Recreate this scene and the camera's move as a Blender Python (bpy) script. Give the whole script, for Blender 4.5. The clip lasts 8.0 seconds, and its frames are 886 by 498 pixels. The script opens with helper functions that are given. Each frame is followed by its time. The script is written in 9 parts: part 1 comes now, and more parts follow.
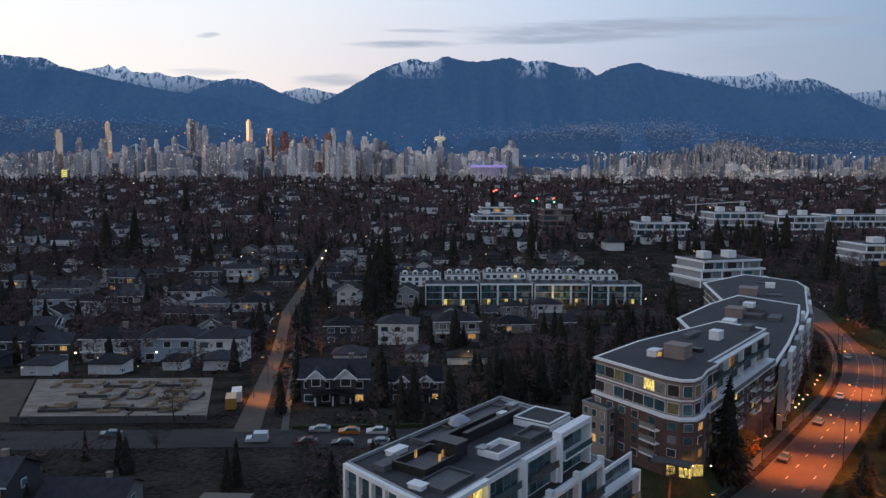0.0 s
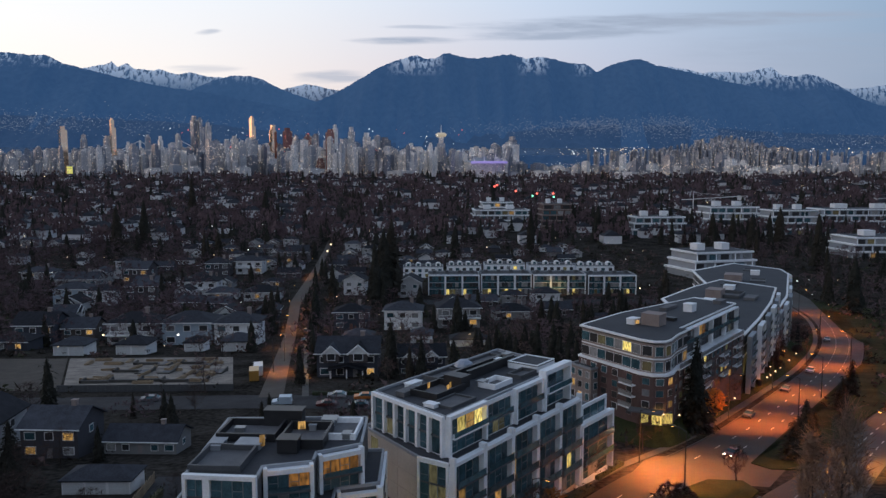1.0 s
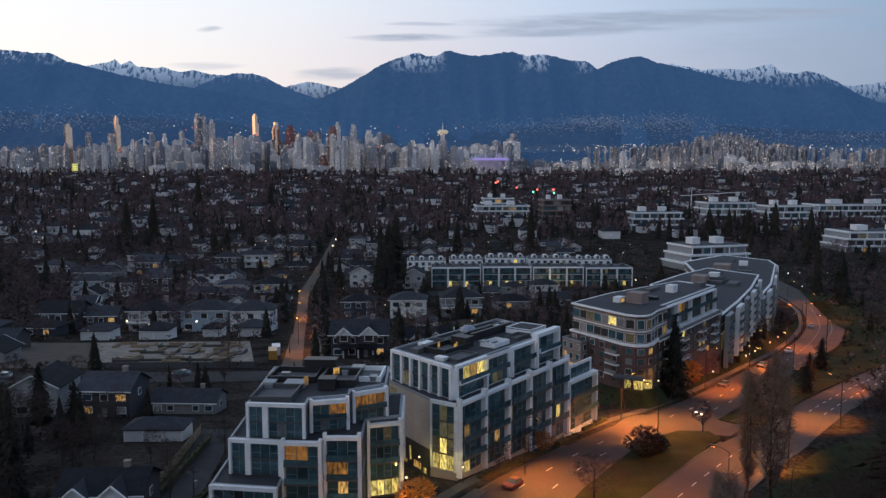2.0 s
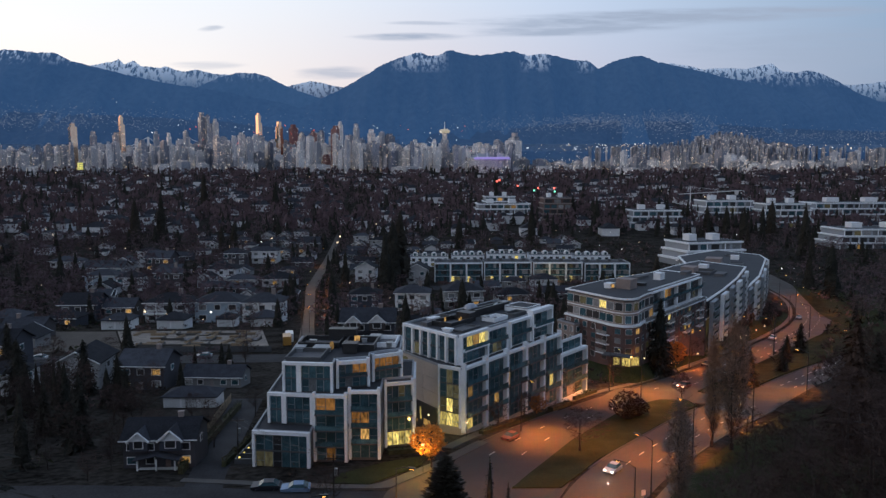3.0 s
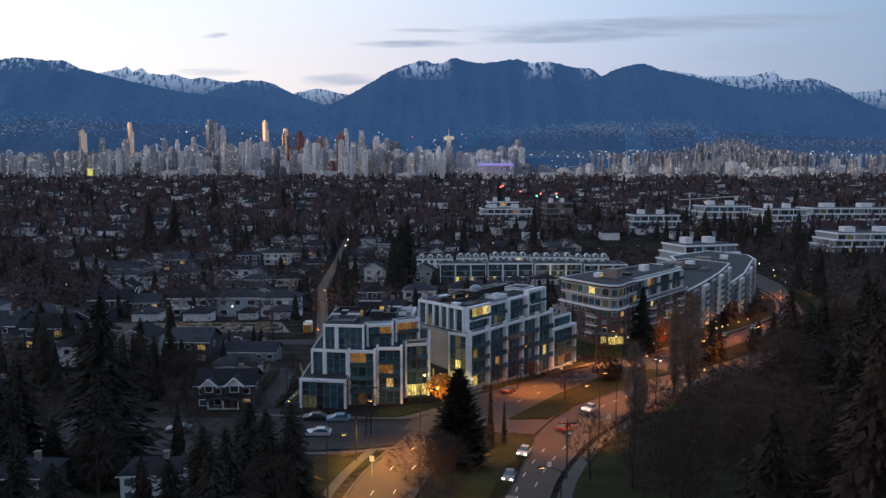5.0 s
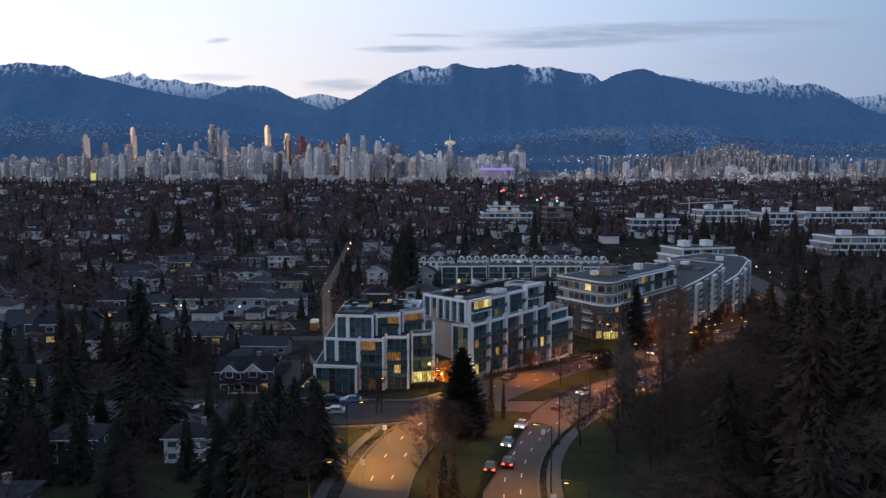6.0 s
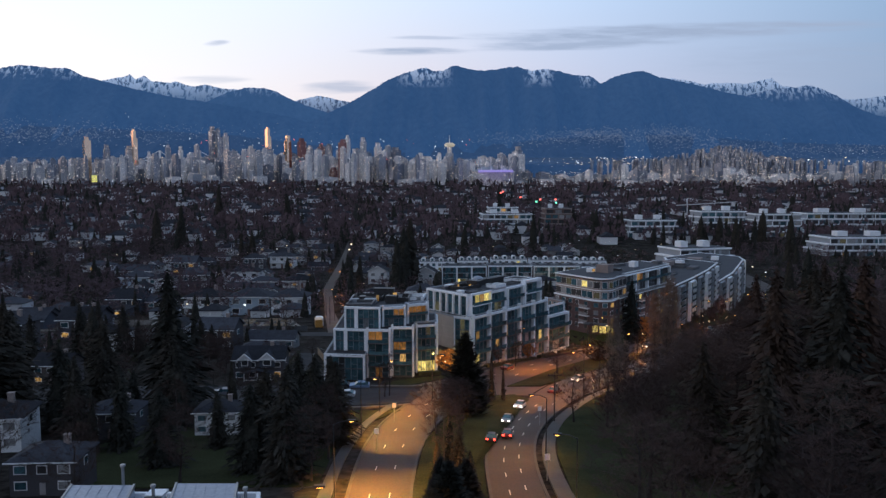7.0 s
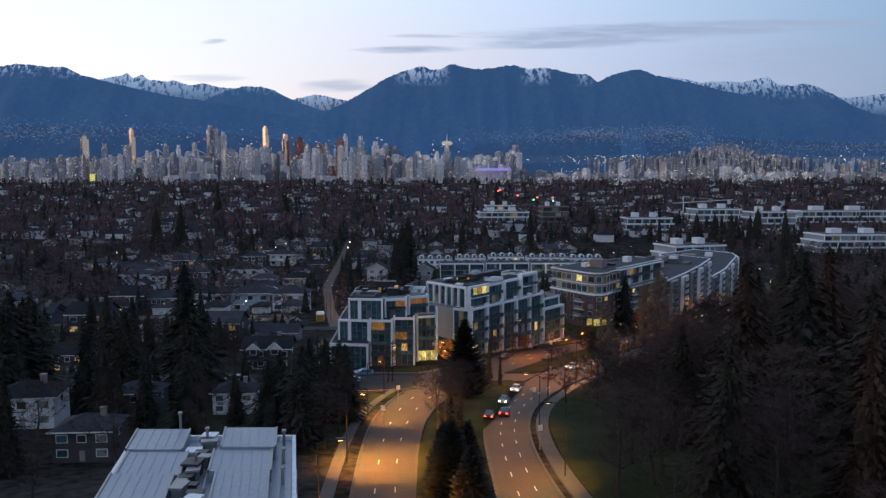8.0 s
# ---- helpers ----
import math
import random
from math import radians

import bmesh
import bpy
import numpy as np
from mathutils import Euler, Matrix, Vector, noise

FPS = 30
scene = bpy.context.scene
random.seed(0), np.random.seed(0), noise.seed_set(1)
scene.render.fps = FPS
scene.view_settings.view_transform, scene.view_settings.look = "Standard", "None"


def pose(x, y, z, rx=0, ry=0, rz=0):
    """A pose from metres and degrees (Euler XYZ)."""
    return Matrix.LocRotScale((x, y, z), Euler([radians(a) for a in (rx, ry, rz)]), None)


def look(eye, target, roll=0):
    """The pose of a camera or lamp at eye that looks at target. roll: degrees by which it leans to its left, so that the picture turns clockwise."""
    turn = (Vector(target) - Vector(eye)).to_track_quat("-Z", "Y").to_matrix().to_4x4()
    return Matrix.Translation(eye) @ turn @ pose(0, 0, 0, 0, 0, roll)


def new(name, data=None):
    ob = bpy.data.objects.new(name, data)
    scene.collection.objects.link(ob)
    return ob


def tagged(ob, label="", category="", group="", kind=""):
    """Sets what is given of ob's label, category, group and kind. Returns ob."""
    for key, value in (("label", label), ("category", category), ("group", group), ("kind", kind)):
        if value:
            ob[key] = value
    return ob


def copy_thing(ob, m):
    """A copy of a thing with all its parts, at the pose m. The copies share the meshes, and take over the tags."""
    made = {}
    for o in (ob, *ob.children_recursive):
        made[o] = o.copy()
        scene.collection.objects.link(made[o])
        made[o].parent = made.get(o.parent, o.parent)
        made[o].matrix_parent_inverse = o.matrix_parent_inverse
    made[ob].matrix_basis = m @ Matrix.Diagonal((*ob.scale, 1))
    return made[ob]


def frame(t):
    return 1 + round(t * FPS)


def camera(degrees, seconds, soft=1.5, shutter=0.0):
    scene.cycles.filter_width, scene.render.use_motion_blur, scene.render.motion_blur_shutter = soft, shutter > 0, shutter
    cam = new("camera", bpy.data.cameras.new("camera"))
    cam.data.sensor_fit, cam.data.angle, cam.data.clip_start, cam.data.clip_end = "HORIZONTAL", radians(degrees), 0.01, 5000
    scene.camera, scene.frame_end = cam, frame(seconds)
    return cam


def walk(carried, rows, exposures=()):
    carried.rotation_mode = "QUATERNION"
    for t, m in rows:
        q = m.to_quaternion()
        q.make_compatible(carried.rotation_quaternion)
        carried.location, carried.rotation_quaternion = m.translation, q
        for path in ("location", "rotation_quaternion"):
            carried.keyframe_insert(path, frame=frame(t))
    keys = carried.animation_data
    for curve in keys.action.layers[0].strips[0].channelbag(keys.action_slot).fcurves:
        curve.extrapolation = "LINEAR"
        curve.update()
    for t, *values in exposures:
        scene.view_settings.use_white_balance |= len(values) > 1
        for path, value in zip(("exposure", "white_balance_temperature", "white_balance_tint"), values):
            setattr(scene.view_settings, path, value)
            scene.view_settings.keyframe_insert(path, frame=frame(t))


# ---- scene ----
from collections import defaultdict

# ---- camera and path ----
cam = camera(61, 8.0, soft=1.42)
PATH = [
    (0.0, pose(-2.07, 129.71, 54.22, 84.583, 0, -1.738) @ pose(0, 0, 0, 0, 0, 0.110)),
    (0.5, pose(-3.09, 116.80, 53.46, 84.430, 0, -1.722) @ pose(0, 0, 0, 0, 0, 0.061)),
    (1.0, pose(-3.87, 104.56, 52.58, 84.314, 0, -1.656) @ pose(0, 0, 0, 0, 0, 0.016)),
    (1.5, pose(-4.83, 92.45, 52.07, 84.188, 0, -1.598) @ pose(0, 0, 0, 0, 0, -0.015)),
    (3.0, pose(-7.26, 61.78, 50.60, 84.039, 0, -1.428) @ pose(0, 0, 0, 0, 0, -0.042)),
    (3.5, pose(-7.79, 52.93, 50.14, 84.105, 0, -1.322) @ pose(0, 0, 0, 0, 0, -0.027)),
    (4.0, pose(-8.34, 44.81, 49.70, 84.221, 0, -1.226) @ pose(0, 0, 0, 0, 0, -0.008)),
    (4.5, pose(-8.94, 37.46, 49.39, 84.364, 0, -1.177) @ pose(0, 0, 0, 0, 0, 0.003)),
    (6.0, pose(-10.42, 18.17, 48.05, 84.906, 0, -1.076) @ pose(0, 0, 0, 0, 0, 0.014)),
    (6.5, pose(-10.90, 13.02, 47.72, 85.010, 0, -1.055) @ pose(0, 0, 0, 0, 0, 0.012)),
    (7.0, pose(-11.50, 7.80, 47.36, 85.064, 0, -1.122) @ pose(0, 0, 0, 0, 0, -0.006)),
    (7.5, pose(-12.05, 2.71, 47.05, 85.090, 0, -1.263) @ pose(0, 0, 0, 0, 0, -0.037)),
    (8.0, pose(-12.21, -0.66, 46.96, 84.949, 0, -1.315) @ pose(0, 0, 0, 0, 0, -0.078)),
]
walk(cam, PATH, [(0.0, 0.0, 6550, 10), (3.5, 0.02, 6400, 10), (6.0, 0.06, 6200, 11), (8.0, 0.06, 6100, 11)])

# ---- world: clear dusk sky, bright in the west, thin cloud bars in the north ----
world = bpy.data.worlds.new("world")
scene.world = world
world.use_nodes = True
WN, WL = world.node_tree.nodes, world.node_tree.links
WN.clear()


def wmath(op, a, b=0.0, clamp=False):
    n = WN.new("ShaderNodeMath")
    n.operation, n.use_clamp = op, clamp
    for k, v in enumerate((a, b)):
        if isinstance(v, (int, float)):
            n.inputs[k].default_value = v
        else:
            WL.new(v, n.inputs[k])
    return n.outputs[0]


def wramp(fac, stops):
    n = WN.new("ShaderNodeValToRGB")
    els = n.color_ramp.elements
    while len(els) < len(stops):
        els.new(0.5)
    for el, (p, c) in zip(els, stops):
        el.position, el.color = p, (*c, 1)
    WL.new(fac, n.inputs[0])
    return n.outputs[0]


def wmix(fac, a, b, mode="MIX"):
    n = WN.new("ShaderNodeMix")
    n.data_type, n.blend_type = "RGBA", mode
    for k, v in ((0, fac), (6, a), (7, b)):
        if isinstance(v, float):
            n.inputs[k].default_value = v
        elif isinstance(v, tuple):
            n.inputs[k].default_value = (*v, 1)
        else:
            WL.new(v, n.inputs[k])
    return n.outputs[2]


tc = WN.new("ShaderNodeTexCoord")
sp = WN.new("ShaderNodeSeparateXYZ")
WL.new(tc.outputs["Generated"], sp.inputs[0])
dx, dy, dz = sp.outputs
side = wmath("ADD", wmath("MULTIPLY", dx, 0.5), 0.5, True)
low = wramp(side, [(0.0, (1.5, 1.1, 0.85)), (0.22, (1.08, 0.98, 0.88)), (0.36, (0.97, 0.88, 0.84)), (0.50, (0.76, 0.66, 0.69)), (0.62, (0.52, 0.53, 0.66)), (0.76, (0.29, 0.37, 0.52)), (1.0, (0.16, 0.22, 0.36))])
mid = wramp(side, [(0.0, (0.95, 1.02, 1.12)), (0.25, (0.92, 1.0, 1.10)), (0.42, (0.80, 0.89, 1.0)), (0.58, (0.55, 0.70, 0.90)), (0.76, (0.28, 0.43, 0.62)), (1.0, (0.12, 0.20, 0.36))])
rise = wmath("MULTIPLY", wmath("SUBTRACT", dz, 0.09), 6.0, True)
sky = wmix(rise, low, mid)
top = wmath("MULTIPLY", wmath("SUBTRACT", dz, 0.28), 1.6, True)
sky = wmix(top, sky, (0.16, 0.24, 0.40))
ahead = wmath("ADD", wmath("MULTIPLY", dy, 0.9), 0.45, True)
sky = wmix(ahead, wmix(0.6, sky, (0.27, 0.32, 0.42)), sky)
nish = WN.new("ShaderNodeTexSky")
nish.sky_type, nish.sun_disc = "NISHITA", False
nish.sun_elevation, nish.sun_rotation = radians(1.0), radians(-80)
sky = wmix(0.03, sky, nish.outputs[0], "ADD")
# cloud bars
ydir = wmath("MAXIMUM", dy, 0.02)
uu, vv = wmath("DIVIDE", dx, ydir), wmath("DIVIDE", dz, ydir)
cmb = WN.new("ShaderNodeCombineXYZ")
WL.new(wmath("MULTIPLY", uu, 13.0), cmb.inputs[0])
WL.new(wmath("MULTIPLY", vv, 150.0), cmb.inputs[1])
nz = WN.new("ShaderNodeTexNoise")
nz.inputs["Scale"].default_value, nz.inputs["Detail"].default_value, nz.inputs["Roughness"].default_value = 1.0, 6.0, 0.55
WL.new(cmb.outputs[0], nz.inputs["Vector"])
wisp = wmath("MULTIPLY", wmath("SUBTRACT", nz.outputs["Fac"], 0.42), 2.6)


def cloud_bar(u0, v0, a, b, slope, density):
    du = wmath("SUBTRACT", uu, u0)
    dv = wmath("SUBTRACT", wmath("SUBTRACT", vv, v0), wmath("MULTIPLY", du, slope))
    r = wmath("ADD", wmath("POWER", wmath("ABSOLUTE", wmath("DIVIDE", du, a)), 2.0), wmath("POWER", wmath("ABSOLUTE", wmath("DIVIDE", dv, b)), 2.0))
    return wmath("MULTIPLY", wmath("ADD", wmath("MULTIPLY", wmath("SUBTRACT", 1.0, r, True), 0.75), wmath("MULTIPLY", wisp, wmath("SUBTRACT", 1.35, r, True)), True), density)


for bar in ((0.34, 0.200, 0.30, 0.011, 0.035, 0.95), (0.20, 0.183, 0.15, 0.009, 0.04, 0.85), (0.60, 0.160, 0.28, 0.030, 0.0, 0.40), (-0.02, 0.1725, 0.075, 0.0055, 0.01, 0.85),
            (-0.275, 0.182, 0.018, 0.004, 0.1, 0.6), (-0.115, 0.126, 0.055, 0.009, 0.02, 0.6), (0.0, 0.19, 0.05, 0.003, 0.0, 0.5), (-0.28, 0.136, 0.05, 0.006, 0.0, 0.35)):
    sky = wmix(cloud_bar(*bar), sky, (0.36, 0.43, 0.56))
bg = WN.new("ShaderNodeBackground")
bg.inputs[1].default_value = 1.0
WL.new(sky, bg.inputs[0])
out = WN.new("ShaderNodeOutputWorld")
WL.new(bg.outputs[0], out.inputs[0])


# ---- materials ----
def mat(name, col, rough=0.8, metal=0.0, vary=0.25, scale=1.0, bump=0.0, hue=None, emit=None, strength=0.0, spec=0.4, stain=0.0, fine=12.0):
    """Base colour with variation at two scales; hue: a second colour reached by Object Info's Random."""
    m = bpy.data.materials.new(name)
    m.use_nodes = True
    nt = m.node_tree
    N, L = nt.nodes, nt.links
    b = N["Principled BSDF"]
    b.inputs["Roughness"].default_value, b.inputs["Metallic"].default_value = rough, metal
    b.inputs["Specular IOR Level"].default_value = spec
    geo = N.new("ShaderNodeNewGeometry")
    n1 = N.new("ShaderNodeTexNoise")
    n1.inputs["Scale"].default_value, n1.inputs["Detail"].default_value = scale, 4.0
    n2 = N.new("ShaderNodeTexNoise")
    n2.inputs["Scale"].default_value, n2.inputs["Detail"].default_value = scale * fine, 2.0
    for n in (n1, n2):
        L.new(geo.outputs["Position"], n.inputs["Vector"])
    add = N.new("ShaderNodeMath")
    add.operation = "ADD"
    L.new(n1.outputs["Fac"], add.inputs[0])
    L.new(n2.outputs["Fac"], add.inputs[1])
    mr = N.new("ShaderNodeMapRange")
    mr.inputs[1].default_value, mr.inputs[2].default_value = 0.7, 1.3
    mr.inputs[3].default_value, mr.inputs[4].default_value = 1 - vary, 1 + vary
    L.new(add.outputs[0], mr.inputs[0])
    base = N.new("ShaderNodeMix")
    base.data_type = "RGBA"
    base.inputs[6].default_value, base.inputs[7].default_value = (*col, 1), (*(hue or col), 1)
    oi = N.new("ShaderNodeObjectInfo")
    L.new(oi.outputs["Random"], base.inputs[0])
    mul = N.new("ShaderNodeVectorMath")
    mul.operation = "SCALE"
    L.new(base.outputs[2], mul.inputs[0])
    L.new(mr.outputs[0], mul.inputs["Scale"])
    L.new(mul.outputs[0], b.inputs["Base Color"])
    if stain:
        rr = N.new("ShaderNodeMapRange")
        rr.inputs[1].default_value, rr.inputs[2].default_value = 0.3, 0.7
        rr.inputs[3].default_value, rr.inputs[4].default_value = max(rough - stain, 0.05), min(rough + stain, 1)
        L.new(n1.outputs["Fac"], rr.inputs[0])
        L.new(rr.outputs[0], b.inputs["Roughness"])
    if bump:
        bp = N.new("ShaderNodeBump")
        bp.inputs["Strength"].default_value, bp.inputs["Distance"].default_value = bump, 0.05
        L.new(n2.outputs["Fac"], bp.inputs["Height"])
        L.new(bp.outputs[0], b.inputs["Normal"])
    if emit:
        b.inputs["Emission Color"].default_value = (*emit, 1)
        b.inputs["Emission Strength"].default_value = strength
    return m


def lit_mat(name, col, strength, scale=2.1):
    """A lit window: a warm room behind glass, brighter and dimmer by patches and from pane to pane."""
    m = mat(name, (0.10, 0.08, 0.05), 0.15, spec=0.5)
    N, L = m.node_tree.nodes, m.node_tree.links
    b = N["Principled BSDF"]
    geo = N.new("ShaderNodeNewGeometry")
    v = N.new("ShaderNodeTexNoise")
    v.inputs["Scale"].default_value, v.inputs["Detail"].default_value = scale, 3.0
    tall = N.new("ShaderNodeVectorMath")
    tall.operation = "MULTIPLY"
    tall.inputs[1].default_value = (1.5, 1.5, 0.45)
    L.new(geo.outputs["Position"], tall.inputs[0])
    L.new(tall.outputs[0], v.inputs["Vector"])
    oi = N.new("ShaderNodeObjectInfo")
    a = N.new("ShaderNodeMath")
    a.operation = "MULTIPLY_ADD"
    L.new(oi.outputs["Random"], a.inputs[0])
    a.inputs[1].default_value, a.inputs[2].default_value = 0.9, 0.25
    c = N.new("ShaderNodeMath")
    c.operation = "MULTIPLY_ADD"
    L.new(v.outputs["Fac"], c.inputs[0])
    c.inputs[1].default_value, c.inputs[2].default_value = 2.8, -0.80
    c.use_clamp = True
    d = N.new("ShaderNodeMath")
    d.operation = "MULTIPLY"
    L.new(a.outputs[0], d.inputs[0])
    L.new(c.outputs[0], d.inputs[1])
    s = N.new("ShaderNodeMath")
    s.operation = "MULTIPLY"
    L.new(d.outputs[0], s.inputs[0])
    s.inputs[1].default_value = strength
    b.inputs["Emission Color"].default_value = (*col, 1)
    L.new(s.outputs[0], b.inputs["Emission Strength"])
    return m


def glow_mat(name, col, strength):
    m = bpy.data.materials.new(name)
    m.use_nodes = True
    b = m.node_tree.nodes["Principled BSDF"]
    b.inputs["Base Color"].default_value = (0.2, 0.2, 0.2, 1)
    b.inputs["Emission Color"].default_value, b.inputs["Emission Strength"].default_value = (*col, 1), strength
    return m


def tower_mat(name, tones, glass, share, strength, sx, sz, open_x=0.42, open_z=0.45):
    """Far tower: wall tone by tower, rows of windows, some of them lit warm or white."""
    m = mat(name, tones[0], 0.5, vary=0.15, scale=0.03)
    N, L = m.node_tree.nodes, m.node_tree.links
    b = N["Principled BSDF"]
    geo = N.new("ShaderNodeNewGeometry")
    oi = N.new("ShaderNodeObjectInfo")
    s = N.new("ShaderNodeSeparateXYZ")
    L.new(geo.outputs["Position"], s.inputs[0])

    def mth(op, x, y=0.0):
        n = N.new("ShaderNodeMath")
        n.operation = op
        for k, q in enumerate((x, y)):
            if isinstance(q, (int, float)):
                n.inputs[k].default_value = q
            else:
                L.new(q, n.inputs[k])
        return n.outputs[0]
    own = mth("FRACT", mth("ADD", mth("MULTIPLY", geo.outputs["Random Per Island"], 1.7), mth("MULTIPLY", oi.outputs["Random"], 3.3)))
    cx, cz = mth("DIVIDE", mth("MULTIPLY", s.outputs[0], 1.4), sx), mth("DIVIDE", s.outputs[2], sz)
    win = mth("MULTIPLY", mth("GREATER_THAN", mth("FRACT", cx), open_x), mth("GREATER_THAN", mth("FRACT", cz), open_z))
    cell = N.new("ShaderNodeCombineXYZ")
    L.new(mth("FLOOR", cx), cell.inputs[0])
    L.new(mth("FLOOR", cz), cell.inputs[1])
    L.new(mth("MULTIPLY", own, 37.0), cell.inputs[2])
    wn = N.new("ShaderNodeTexWhiteNoise")
    wn.noise_dimensions = "3D"
    L.new(cell.outputs[0], wn.inputs["Vector"])
    on = mth("MULTIPLY", mth("LESS_THAN", wn.outputs["Value"], mth("MULTIPLY", mth("ADD", own, 0.35), share)), win)
    ramp = N.new("ShaderNodeValToRGB")
    els = ramp.color_ramp.elements
    while len(els) < len(tones):
        els.new(0.5)
    for k, c in enumerate(tones):
        els[k].position, els[k].color = k / (len(tones) - 1), (*c, 1)
    L.new(own, ramp.inputs[0])
    mx = N.new("ShaderNodeMix")
    mx.data_type = "RGBA"
    L.new(win, mx.inputs[0])
    L.new(ramp.outputs[0], mx.inputs[6])
    mx.inputs[7].default_value = (*glass, 1)
    L.new(mx.outputs[2], b.inputs["Base Color"])
    hue = N.new("ShaderNodeMix")
    hue.data_type = "RGBA"
    hue.inputs[6].default_value, hue.inputs[7].default_value = (1.0, 0.70, 0.40, 1), (0.92, 0.95, 1.0, 1)
    sep = N.new("ShaderNodeSeparateColor")
    L.new(wn.outputs["Color"], sep.inputs[0])
    L.new(sep.outputs[1], hue.inputs[0])
    L.new(hue.outputs[2], b.inputs["Emission Color"])
    L.new(mth("MULTIPLY", on, mth("MULTIPLY", mth("ADD", sep.outputs[2], 0.25), strength)), b.inputs["Emission Strength"])
    return m


